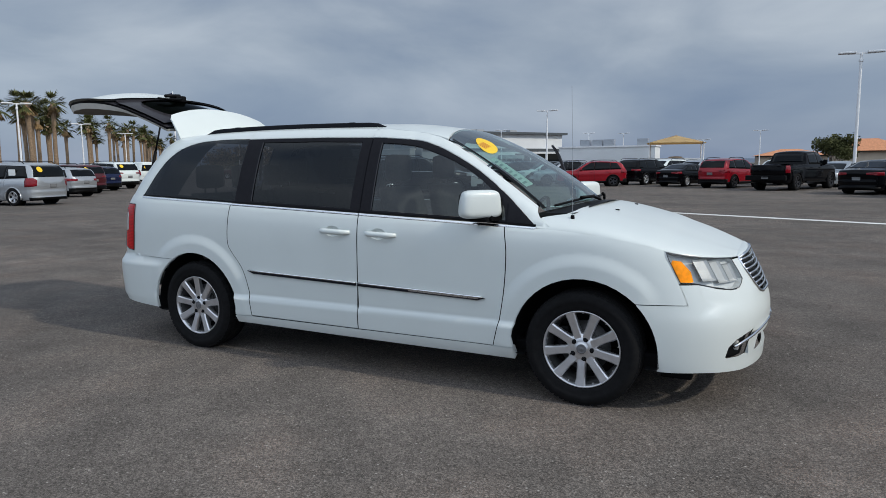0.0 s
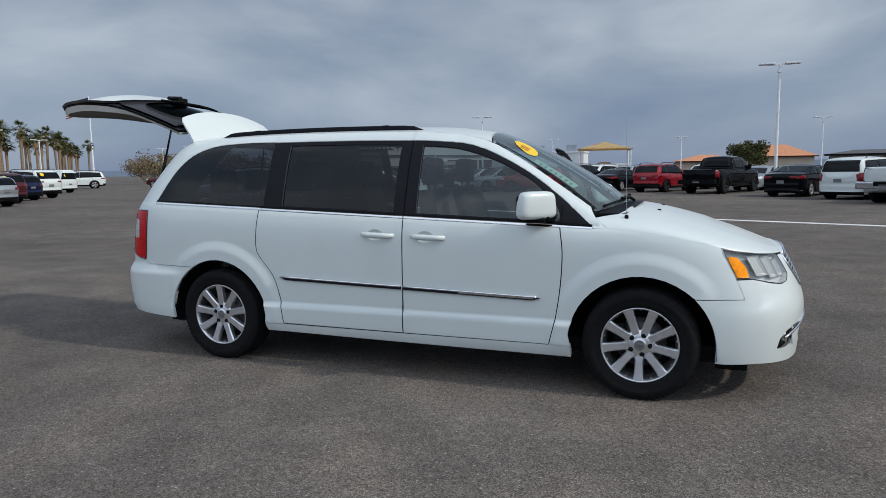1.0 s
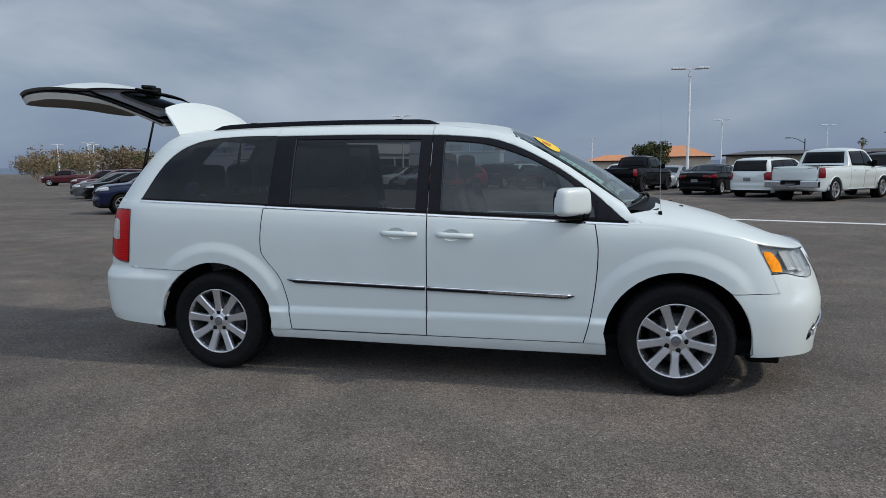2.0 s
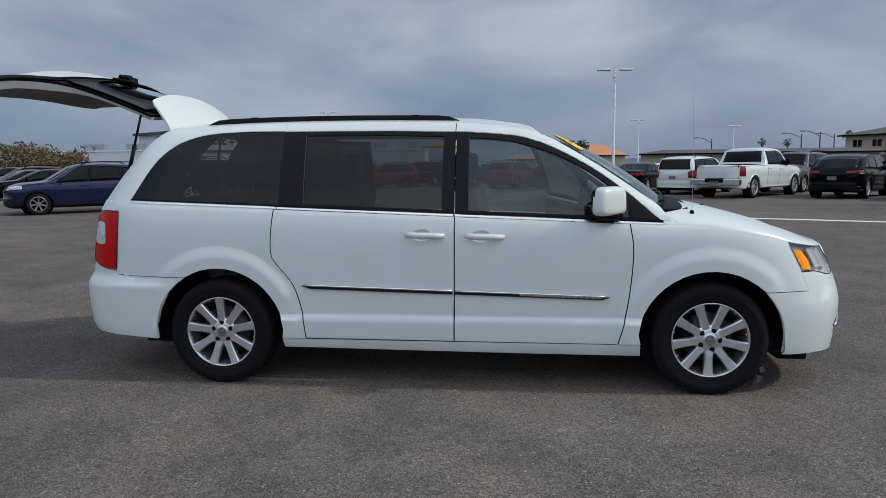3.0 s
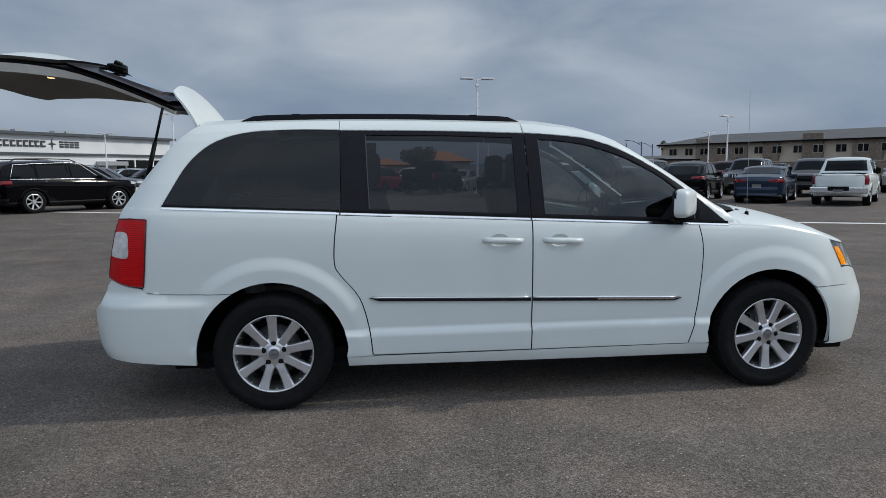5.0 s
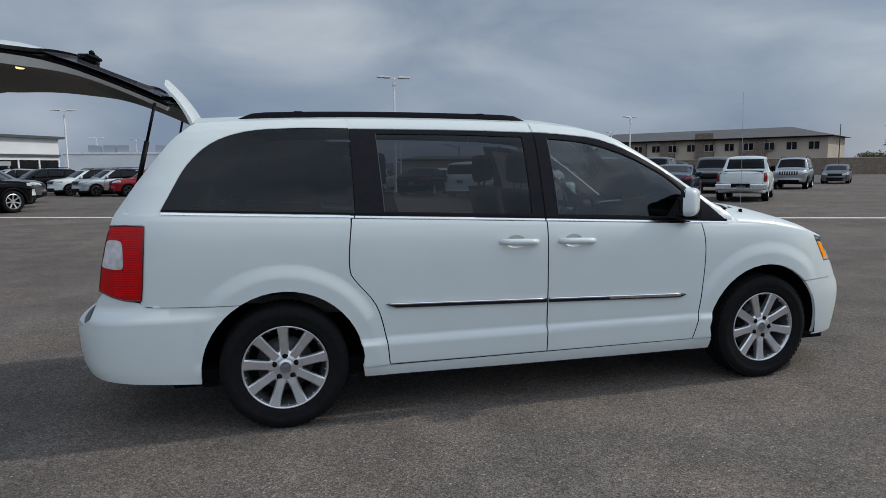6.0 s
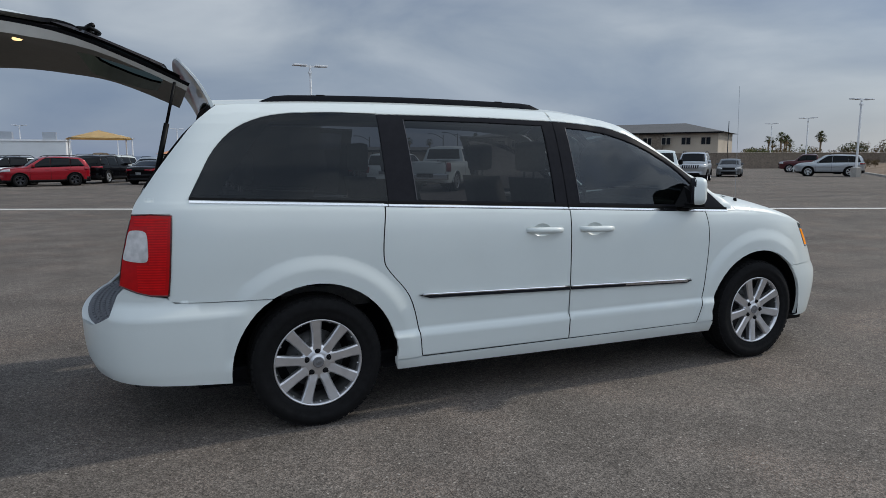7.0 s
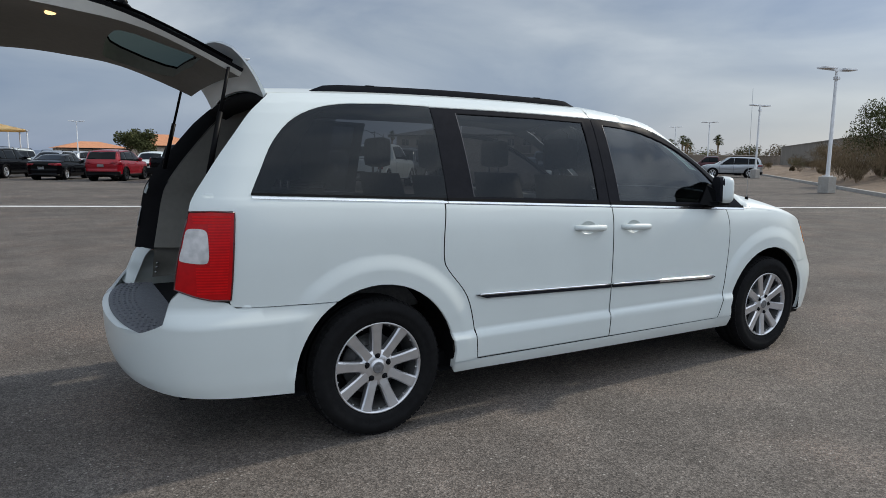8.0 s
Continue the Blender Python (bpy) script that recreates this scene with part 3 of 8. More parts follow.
M["flange"] = material("pale_gate_flange", (0.55, 0.54, 0.50), 0.6, grain=0.05)
M["lens_bright"] = material("bright_red_lamp_rib", (0.56, 0.006, 0.008), 0.25, spec=0.12, grain=0.10, grain_scale=40)
M["reverse"] = material("clear_reverse_lens", (0.50, 0.485, 0.475), 0.18, grain=0.18, grain_scale=28, stain=0.15, stain_scale=9, coat=0.7)
M["steppad"] = material("grey_bumper_step", (0.12, 0.125, 0.14), 0.6, grain=0.15, grain_scale=60, bump=0.3, bump_scale=120)
M["lamp_warm"] = bpy.data.materials.new("warm_courtesy_lamp")
M["lamp_warm"].use_nodes = True
M["lamp_warm"].node_tree.nodes["Principled BSDF"].inputs["Emission Color"].default_value = (1.0, 0.62, 0.28, 1)
M["lamp_warm"].node_tree.nodes["Principled BSDF"].inputs["Emission Strength"].default_value = 1.6
M["bar_red"] = material("red_print", (0.5, 0.06, 0.03), 0.6, grain=0.05)
M["bar_grey"] = material("grey_print", (0.2, 0.3, 0.3), 0.6, grain=0.05)
M["tint_paper"] = material("pale_green_paper", (0.55, 0.68, 0.65), 0.7, grain=0.05)
WHITE = M["white"]

van = thing("minivan", "white minivan with open tailgate, tinted glass and chrome trim", "minivan", pose(0, 0, 0))

# door outlines, shared by both sides
REAR_EDGE = spline([(-1.168, belt_z(-1.17) - 0.012), (-1.186, 0.99), (-1.187, 0.868), (-1.158, 0.806), (-1.047, 0.665), (-0.994, 0.484), (-0.974, 0.322)], 4)
FRONT_EDGE = spline([(0.998, 0.314), (1.039, 0.48), (1.070, 0.695), (1.080, 0.905), (1.060, belt_z(1.06) - 0.012)], 4)
QWIN = spline([(-1.150, 1.655), (-1.45, 1.655), (-1.722, 1.632), (-1.902, 1.564), (-2.022, 1.450), (-2.104, 1.307), (-2.146, 1.228)], 4) + [(-2.148, belt_z(-2.148) + 0.012)]
FWIN = spline([(0.078, 1.598), (0.25, 1.585), (0.407, 1.556), (0.654, 1.470), (0.861, 1.352), (0.994, 1.238), (1.050, 1.165)], 3) + [(1.062, belt_z(1.062) + 0.03)]
FFRAME = spline([(-0.004, 1.634), (0.15, 1.626), (0.446, 1.588), (0.763, 1.446), (1.031, 1.264), (1.272, 1.052)], 4)


def inset(pts, d):
    c = np.mean(np.array(pts), 0)
    out = []
    for p in pts:
        v = c - np.array(p)
        out.append(tuple(np.array(p) + v / np.linalg.norm(v) * d))
    return out


def cup_outline(x0, x1):
    xm, zc = (x0 + x1) / 2, 0.985 - 0.02 * x0
    return [(xm - 0.02 + 0.062 * math.cos(a), zc - 0.002 + 0.038 * math.sin(a)) for a in [2 * math.pi * i / 20 for i in range(20)]]


def door_handle(parent, s, x0, x1):
    zc = 0.985 - 0.02 * x0
    xm = (x0 + x1) / 2
    y = s * (half_width(xm, zc))
    bm = bmesh.new()
    n = 9
    rows = []
    for i in range(n):
        t = i / (n - 1)
        x = x0 + (x1 - x0) * t
        lift = 0.040 * (1 - (2 * t - 1) ** 6) + 0.004
        hh = 0.020 - 0.006 * abs(2 * t - 1) ** 3
        z = zc - 0.006 * t
        rows.append([bm.verts.new((x, y + s * o, z + q)) for o, q in ((lift - 0.016, -hh), (lift, -hh * 0.7), (lift + 0.003, 0), (lift, hh * 0.7), (lift - 0.016, hh))])
    for a, b in zip(rows, rows[1:]):
        for k in range(4):
            bm.faces.new((a[k], b[k], b[k + 1], a[k + 1]))
        bm.faces.new((a[4], b[4], b[0], a[0]))
    bm.faces.new(rows[0]); bm.faces.new(rows[-1][::-1])
    bmesh.ops.recalc_face_normals(bm, faces=bm.faces)
    part("door_handle", bm, WHITE, parent, "white pull handle", smooth=True)
    # scooped cup behind the grip
    def dish(x, z):
        r = min(1.0, math.hypot((x - xm + 0.02) / 0.062, (z - zc + 0.002) / 0.038))
        return (x, s * (half_width(x, z) - 0.018 * (1 - r ** 4)), z)
    panel("handle_cup", cup_outline(x0, x1), dish, WHITE, parent, 0.018, 0.0, flip=s > 0)


def moulding(parent, s, x0, x1, tip0=False, tip1=False):
    """Bright strip along the door with a dark lower face."""
    def mz(x):
        return 0.632 - 0.0285 * x
    for name, mat, z0, z1, o in (("moulding", M["pillar"], -0.015, 0.004, 0.013),):
        a = [(x0 + (0.06 if tip0 else 0), 0), (x1 - (0.05 if tip1 else 0), 0)]
        lo = [(a[1][0], mz(a[1][0]) + z0), (a[0][0], mz(a[0][0]) + z0)]
        up = [(a[0][0], mz(a[0][0]) + z1), (a[1][0], mz(a[1][0]) + z1)]
        poly = []
        if tip0:
            poly.append((x0, mz(x0) + 0.004))
        poly += up
        if tip1:
            poly.append((x1, mz(x1) + 0.002))
        poly += lo
        panel(name, poly, side(s, o), mat, parent, 0.05, 0.014, flip=s > 0)
    bm = bmesh.new()
    sweep(bm, [(x, s * (half_width(x, mz(x) + 0.007) + 0.012), mz(x) + 0.007) for x in [x0 + 0.02 * tip0 + (x1 - x0 - 0.02 * tip0 - 0.02 * tip1) * i / 14 for i in range(15)]], 0.0062, 8)
    part("moulding_bright", bm, M["chrome"], parent, "bright chrome strip", smooth=True)


def belt_strip(parent, s, x0, x1):
    n = 12
    up = along_belt(x0, x1, 0.004, n)
    lo = along_belt(x1, x0, -0.004, n)
    panel("belt_strip", up + lo, side(s, 0.005), M["chrome"], parent, 0.05, 0.010, flip=s > 0, label="thin chrome belt strip")
    panel("belt_seal", along_belt(x0, x1, 0.020, n) + along_belt(x1, x0, 0.009, n), side(s, 0.004), M["trim"], parent, 0.05, 0.006, flip=s > 0)


def door_card(parent, s, outline):
    panel("door_card", inset(outline, 0.04), side(s, -0.085), M["inner_trim"], parent, 0.09, 0.0, flip=s < 0)
    o = inset(outline, 0.01)
    panel("door_edge", o, side(s, -0.034), WHITE, parent, 0.09, 0.05, flip=s > 0)


def sliding_door(s):
    outline = REAR_EDGE + [(-0.5, 0.319), (-0.016, 0.317), (-0.012, 0.7), (-0.010, belt_z(0) - 0.012)] + along_belt(-0.01, -1.168, -0.012)[1:-1]
    d = panel("sliding_door", outline, side(s), WHITE, van, 0.026, 0.02, holes=[cup_outline(-0.318, -0.066)], flip=s > 0)
    frame_o = [(-1.146, belt_z(-1.146) + 0.012), (-1.146, 1.651), (-0.8, 1.650), (-0.4, 1.645), (-0.012, 1.634), (-0.012, belt_z(0) + 0.012)]
    hole = [(-0.985, belt_z(-0.985) + 0.03), (-0.999, 1.626), (-0.5, 1.622), (-0.088, 1.610), (-0.090, belt_z(-0.09) + 0.03)]
    panel("window_frame", frame_o, side(s, -0.001), M["pillar"], d, 0.06, 0.02, holes=[hole], flip=s > 0)
    panel("window", hole, side(s, -0.008), M["glass_rear"], d, 0.08, 0.0, flip=s > 0)
    panel("window_bar", [(-0.985, belt_z(-0.98) + 0.03), (-0.999, 1.626), (-0.994, 1.626), (-0.980, belt_z(-0.98) + 0.03)], side(s, 0.001), M["darkalloy"], d, 0.1, 0.006, flip=s > 0)
    door_handle(d, s, -0.318, -0.066)
    moulding(d, s, -0.995, -0.020, tip0=True)
    belt_strip(d, s, -1.150, -0.016)
    door_card(d, s, outline)
    return d


def mirror(parent, s):
    """Door mirror with a swept-back head: white shell, black foot and glass."""
    yc, yw = 0.957, 0.134
    cx = 0.925
    def swept(p):
        """Turns the head about its middle, outer end to the rear."""
        a, b = p[0] - cx, (p[1] * s) - yc
        c_, s_ = math.cos(radians(41)), math.sin(radians(41))
        return (cx + a * c_ - b * s_, s * (yc + a * s_ + b * c_), p[2])
    bm = bmesh.new()
    bmesh.ops.create_uvsphere(bm, u_segments=28, v_segments=18, radius=1)
    def rnd(v, e):
        return math.copysign(abs(v) ** e, v)
    for v in bm.verts:
        x, y, z = v.co
        x, y, z = rnd(x, 0.62), rnd(y, 0.42), rnd(z, 0.42)
        taper = 1 - 0.07 * z
        v.co = (cx + (0.060 if x > 0 else 0.052) * x, s * (yc + yw * y * taper), 1.198 + 0.087 * z)
    bmesh.ops.delete(bm, geom=[f for f in bm.faces if f.calc_center_median().x < cx - 0.012], context="FACES")
    for v in bm.verts:
        v.co = swept(v.co)
    part("mirror_shell", bm, WHITE, parent, "white mirror shell", smooth=True)
    bm = bmesh.new()
    pts = []
    for i in range(24):
        a = 2 * math.pi * i / 24
        c_, s_ = math.cos(a), math.sin(a)
        pts.append(bm.verts.new(swept((cx - 0.036, s * (yc + (yw - 0.006) * math.copysign(abs(c_) ** 0.5, c_)), 1.198 + 0.083 * math.copysign(abs(s_) ** 0.55, s_)))))
    bm.faces.new(pts)
    rim = [bm.verts.new(swept((cx - 0.010, s * (yc + (yw - 0.003) * math.copysign(abs(math.cos(a)) ** 0.45, math.cos(a))), 1.198 + 0.086 * math.copysign(abs(math.sin(a)) ** 0.45, math.sin(a))))) for a in [2 * math.pi * i / 24 for i in range(24)]]
    for i in range(24):
        bm.faces.new((pts[i], pts[(i + 1) % 24], rim[(i + 1) % 24], rim[i]))
    part("mirror_glass", bm, M["pillar"], parent, "dark mirror glass")
    part("mirror_foot", box_mesh(0.86, min(s * 0.85, s * 0.985), 1.088, 0.985, max(s * 0.85, s * 0.985), 1.120, 0.014), M["trim"], parent)
    bm = bmesh.new()
    v = [bm.verts.new(p) for p in ((0.80, s * 0.865, 1.09), (1.03, s * 0.862, 1.09), (1.03, s * 0.815, 1.235), (0.93, s * 0.83, 1.225), (0.87, s * 0.95, 1.10), (1.0, s * 0.95, 1.10), (1.0, s * 0.95, 1.19), (0.90, s * 0.95, 1.18))]
    for f in ((0, 1, 5, 4), (1, 2, 6, 5), (2, 3, 7, 6), (3, 0, 4, 7), (4, 5, 6, 7)):
        bm.faces.new([v[i] for i in f])
    bmesh.ops.recalc_face_normals(bm, faces=bm.faces)
    part("mirror_arm", bm, M["trim"], parent)


def front_door(s):
    outline = [(-0.002, belt_z(0) - 0.012), (-0.004, 0.7), (-0.008, 0.316), (0.5, 0.315)] + FRONT_EDGE + along_belt(1.06, 0.0, -0.012)[1:-1]
    d = panel("front_door", outline, side(s), WHITE, van, 0.026, 0.02, holes=[cup_outline(0.055, 0.306)], flip=s > 0)
    frame_o = [(-0.004, belt_z(0) + 0.012)] + FFRAME[:-1] + [(1.268, belt_z(1.268) + 0.012)]
    hole = [(0.079, belt_z(0.079) + 0.03)] + FWIN
    panel("window_frame", frame_o, side(s, -0.001), M["pillar"], d, 0.06, 0.02, holes=[hole], flip=s > 0)
    panel("window", hole, side(s, -0.008), M["glass_front"], d, 0.08, 0.0, flip=s > 0).visible_shadow = False
    panel("window_bar", [(0.079, belt_z(0.08) + 0.03), (0.074, 1.598), (0.0785, 1.598), (0.0835, belt_z(0.08) + 0.03)], side(s, 0.001), M["darkalloy"], d, 0.1, 0.006, flip=s > 0)
    panel("quarter_trim", [(1.075, belt_z(1.07) + 0.012), (1.075, 1.205), (1.262, 1.062)], side(s, 0.003), M["pillar"], d, 0.08, 0.01, flip=s > 0)
    door_handle(d, s, 0.055, 0.306)
    moulding(d, s, -0.004, 0.945, tip1=True)
    # raised plain shapes on the strip, where a maker's name stands
    for k in range(14):
        x = 0.40 + 0.036 * k
        panel("moulding_mark", [(x, 0.624 - 0.0285 * x), (x, 0.633 - 0.0285 * x), (x + 0.033, 0.633 - 0.0285 * x), (x + 0.033, 0.624 - 0.0285 * x)], side(s, 0.0145), M["chrome"], d, 0.03, 0.006, flip=s > 0)
    belt_strip(d, s, -0.004, 1.262)
    door_card(d, s, outline)
    mirror(d, s)
    return d


def body_side(s):
    fl = s > 0
    # quarter panel with the rear pillar
    seam = spline([(-1.777, 0.712), (-2.05, 0.716), (-2.238, 0.727), (-2.266, 0.748)], 4)
    pillar_edge = spline([(-2.405, 1.148), (-2.385, 1.2), (-2.318, 1.30), (-2.262, 1.38), (-2.185, 1.48), (-2.105, 1.58), (-2.04, 1.64), (-1.985, roof_edge_z(-1.985))], 4)
    o = [(-1.176, belt_z(-1.176) + 0.010)]
    o += [(x - 0.007, z) for x, z in REAR_EDGE[1:]]
    o += [(-0.982, 0.316), (-1.130, 0.316)]
    o += wheel_arc(AXLE_R, 0.437, 0.318, 0.714)[1:]
    o += seam + [(-2.262, 0.790), (-2.236, 1.148)] + pillar_edge
    o += [(x, roof_edge_z(x)) for x in (-1.9, -1.7, -1.5, -1.3, -1.152)]
    o += [(x, z + 0.004) for x, z in QWIN[:-1]] + [(-2.154, belt_z(-2.15) + 0.008)]
    o += along_belt(-2.148, -1.30, 0.010, 8)[1:]
    q = panel("quarter_panel", o, side(s), WHITE, van, 0.030 if s > 0 else 0.014, 0.02, flip=fl)
    panel("quarter_window", QWIN + along_belt(-2.140, -1.150, 0.014, 8), side(s, -0.003), M["glass_rear"], q, 0.07, 0.004, flip=fl)
    panel("window_border", [(x, z + 0.002) for x, z in QWIN] + along_belt(-2.140, -1.150, 0.012, 8) + along_belt(-1.150, -2.115, 0.034, 8) + inset(QWIN, 0.022)[::-1], side(s, -0.006), M["pillar"], q, 0.05, 0.0, flip=fl)
    belt_strip(q, s, -2.150, -1.158)
    # cant rail and windscreen pillar
    rail = [(-1.148, roof_edge_z(-1.148)), (-1.148, 1.656), (-0.8, 1.655), (-0.4, 1.650), (-0.016, 1.639)] + [(x, roof_edge_z(x)) for x in (-0.016, -0.3, -0.6, -0.9)]
    panel("cant_rail", rail, side(s), WHITE, van, 0.045, 0.012, flip=fl)
    ap = [(-0.010, 1.639)] + [(x, z + 0.005) for x, z in FFRAME[1:]] + [(1.32, 1.055), (1.37, 1.054), (1.34, 1.070), (1.31, 1.090), (1.275, 1.122)]
    ap += [(x, roof_edge_z(x)) for x in (1.235, 1.2, 1.05, 0.9, 0.75, 0.6, 0.5, 0.4, 0.25, 0.1, -0.010)]
    panel("windscreen_pillar", ap, side(s), WHITE, van, 0.035, 0.012, flip=fl)
    # front wing
    fo = [(1.066, belt_z(1.066) + 0.004)] + [(x + 0.007, z) for x, z in FRONT_EDGE[::-1][1:]] + [(1.005, 0.314), (1.136, 0.314)]
    arcF = wheel_arc(AXLE_F, 0.437, 0.645, 0.316)[::-1]
    fo += arcF[1:-1] + [(1.866, 0.647)] + [(cut_x(z, 0.851), z) for z in (0.647, 0.68, 0.71, 0.75, 0.78, 0.83, 0.88, 0.91)] + [(2.000, hood_edge(2.000))]
    fo += [(x, hood_edge(x)) for x in (1.95, 1.8, 1.65, 1.5, 1.4, 1.314)] + [(1.27, belt_z(1.27) - 0.006)] + along_belt(1.25, 1.10, -0.002, 4)
    panel("front_wing", fo, side(s), WHITE, van, 0.028 if s > 0 else 0.014, 0.02, flip=fl)
    # sill
    so = [(-1.128, 0.308)] + [(-1.0 + 0.25 * i, 0.308) for i in range(9)] + [(1.134, 0.306), (1.140, 0.236), (0.5, 0.238), (-0.3, 0.245), (-1.120, 0.256)]
    panel("sill", so, side(s, 0.006), WHITE, van, 0.05, 0.05, flip=fl)
    # dark liner of the wheel arches
    for xa in (AXLE_R, AXLE_F):
        bm = bmesh.new()
        arc = [(-0.62 + 4.38 * i / 18) for i in range(19)]
        rows = []
        for a in arc:
            rows.append([bm.verts.new((xa + r * math.cos(a), s * y, max(0.27, 0.335 + r * math.sin(a)))) for r, y in ((0.440, 0.905), (0.452, 0.86), (0.452, 0.60), (0.02, 0.60))])
        for a, b in zip(rows, rows[1:]):
            for k in range(3):
                bm.faces.new((a[k], a[k + 1], b[k + 1], b[k]))
        part("arch_liner", bm, M["inner_dark"], van, "black wheel arch liner", smooth=True)
    return q


body_side(-1)
body_side(1)
sliding_door(-1)
front_door(-1)
# the doors on the far side stand open: one slid back, one swung out
ld = sliding_door(1)
ld.matrix_local = pose(-0.88, 0.085, 0)
fd = front_door(1)
fd.matrix_local = Matrix.Translation((1.06, 0.90, 0)) @ pose(0, 0, 0, 0, 0, -72) @ Matrix.Translation((-1.06, -0.90, 0))

# black strips put the shade of the gaps into the near side's shut lines
def shut_line(parent, s, pts, w=0.0036, off=-0.001):
    """A narrow black strip along a line on the side, for the shade in the gap."""
    a, b = [], []
    for i, p in enumerate(pts):
        d = Vector(pts[min(i + 1, len(pts) - 1)]) - Vector(pts[max(i - 1, 0)])
        n = Vector((-d.y, d.x)).normalized() * w
        a.append((p[0] + n.x, p[1] + n.y)); b.append((p[0] - n.x, p[1] - n.y))
    bm = bmesh.new()
    va, vb = [bm.verts.new(side(s, off)(*p)) for p in a], [bm.verts.new(side(s, off)(*p)) for p in b]
    vc = [bm.verts.new(side(s, off - 0.012)(*p)) for p in b]
    for i in range(len(pts) - 1):
        bm.faces.new((va[i], va[i + 1], vb[i + 1], vb[i]))
        bm.faces.new((vb[i], vb[i + 1], vc[i + 1], vc[i]))
    bmesh.ops.recalc_face_normals(bm, faces=bm.faces)
    part("shut_line", bm, M["inner_dark"], parent, "dark door gap")


shut_line(van, -1, densify([(x - 0.0035, z) for x, z in REAR_EDGE], 0.04, False))
shut_line(van, -1, densify([(x + 0.0035, z) for x, z in FRONT_EDGE], 0.04, False))
shut_line(van, -1, densify([(-0.974, 0.3155), (-0.5, 0.3135), (-0.012, 0.3120), (0.5, 0.3110), (0.998, 0.3105)], 0.08, False), 0.002)
shut_line(van, -1, densify([(-0.012, 0.315), (-0.008, 0.7), (-0.006, belt_z(0) - 0.014)], 0.04, False), 0.0032)

# dark inner shell behind the shut lines
def inner_shell(s):
    if s < 0:
        o = along_belt(-2.15, 1.25, -0.02, 12) + [(1.9, 0.93), (2.0, 0.70)] + wheel_arc(AXLE_F, 0.46, 0.66, 0.30) + [(1.1, 0.27), (-1.1, 0.27)] + wheel_arc(AXLE_R, 0.46, 0.30, 0.70) + [(-2.2, 0.75), (-2.3, 0.9)]
        panel("inner_shell", o, side(s, -0.026), M["inner_dark"], van, 0.12, 0.0, flip=s > 0)
    else:
        o = along_belt(-2.15, -1.20, -0.02, 6) + [(-1.20, 0.86), (-1.06, 0.66), (-1.0, 0.30), (-1.1, 0.27)] + wheel_arc(AXLE_R, 0.46, 0.30, 0.70) + [(-2.2, 0.75), (-2.3, 0.9)]
        panel("inner_shell", o, side(s, -0.026), M["inner_dark"], van, 0.12, 0.0, flip=s > 0)


inner_shell(-1)
inner_shell(1)

# ---- roof, windscreen, bonnet ----
def roof_surface(x, y):
    w = 0.602
    return (x, y, roof_edge_z(x) + 0.058 * (1 - abs(y / w) ** 2.4))


def screen_top_x(y):
    return 0.44 + 0.10 * (abs(y) / 0.6) ** 2


ro = [(-2.0 - 0.02 * (1 - (y / 0.6) ** 2), y * 0.955) for y in [-0.600 + 0.1 * i for i in range(13)]]
ro += [(x, min(0.600, half_width(x, roof_edge_z(x)) + 0.002)) for x in [-1.8 + 0.2 * i for i in range(12)]]
ro += [(screen_top_x(y), y) for y in [0.600 - 0.1 * i for i in range(13)]]
ro += [(x, -min(0.600, half_width(x, roof_edge_z(x)) + 0.002)) for x in [0.4 - 0.2 * i for i in range(12)]]
panel("roof", ro, roof_surface, WHITE, van, 0.06, 0.02)


def screen(y, k):
    """The windscreen; k 0 at the cowl, 1 at the roof."""
    q = min(1.2, abs(y) / 0.70)
    xb, zb_ = 1.405 - 0.145 * q ** 2, 1.150 + 0.035 * (1 - q * q)
    xt = screen_top_x(y * 0.86) + 0.01
    zt = roof_surface(xt, max(-0.6, min(0.6, y * 0.86)))[2] + 0.004
    b = 0.05 * k * (1 - k) * 4 * (1 - 0.5 * q * q)
    return (xb + (xt - xb) * k + b * 0.55, y * (1 - 0.155 * k), zb_ + (zt - zb_) * k + b * 0.8)


so_ = [(-0.70 + 0.14 * i, 0.0) for i in range(11)] + [(0.70, 0.25 * i) for i in range(1, 5)] + [(0.56 - 0.14 * i, 1.0) for i in range(9)] + [(-0.70, 1.0 - 0.25 * i) for i in range(4)]
ws = panel("windscreen", so_, screen, M["glass_screen"], van, 0.09, 0.006)
ws.visible_shadow = False
band = [(-0.69 + 0.138 * i, 0.86 + 0.0 * i) for i in range(11)] + [(0.69 - 0.138 * i, 0.985) for i in range(11)]
panel("screen_band", band, lambda y, k: tuple(Vector(screen(y, k)) - Vector((0.008, 0, 0.004))), M["pillar"], ws, 0.08, 0.0, label="dark tinted band")
for sg in (-1, 1):
    e = [(sg * 0.705, 0.02), (sg * 0.705, 0.98), (sg * 0.675, 0.98), (sg * 0.675, 0.02)]
    panel("screen_border", e, lambda y, k: tuple(Vector(screen(y, k)) + Vector((0.003, 0, 0.002))), M["trim"], ws, 0.08, 0.0)
disc = [(-0.435 + 0.122 * math.cos(a) + 0.075 * math.sin(a), 0.742 - 0.014 * math.cos(a) + 0.100 * math.sin(a)) for a in [2 * math.pi * i / 28 for i in range(28)]]
panel("price_sticker", disc, lambda y, k: tuple(Vector(screen(y, k)) + Vector((0.004, 0, 0.003))), M["sticker"], ws, 0.04, 0.0, label="round yellow sticker with red print bars")
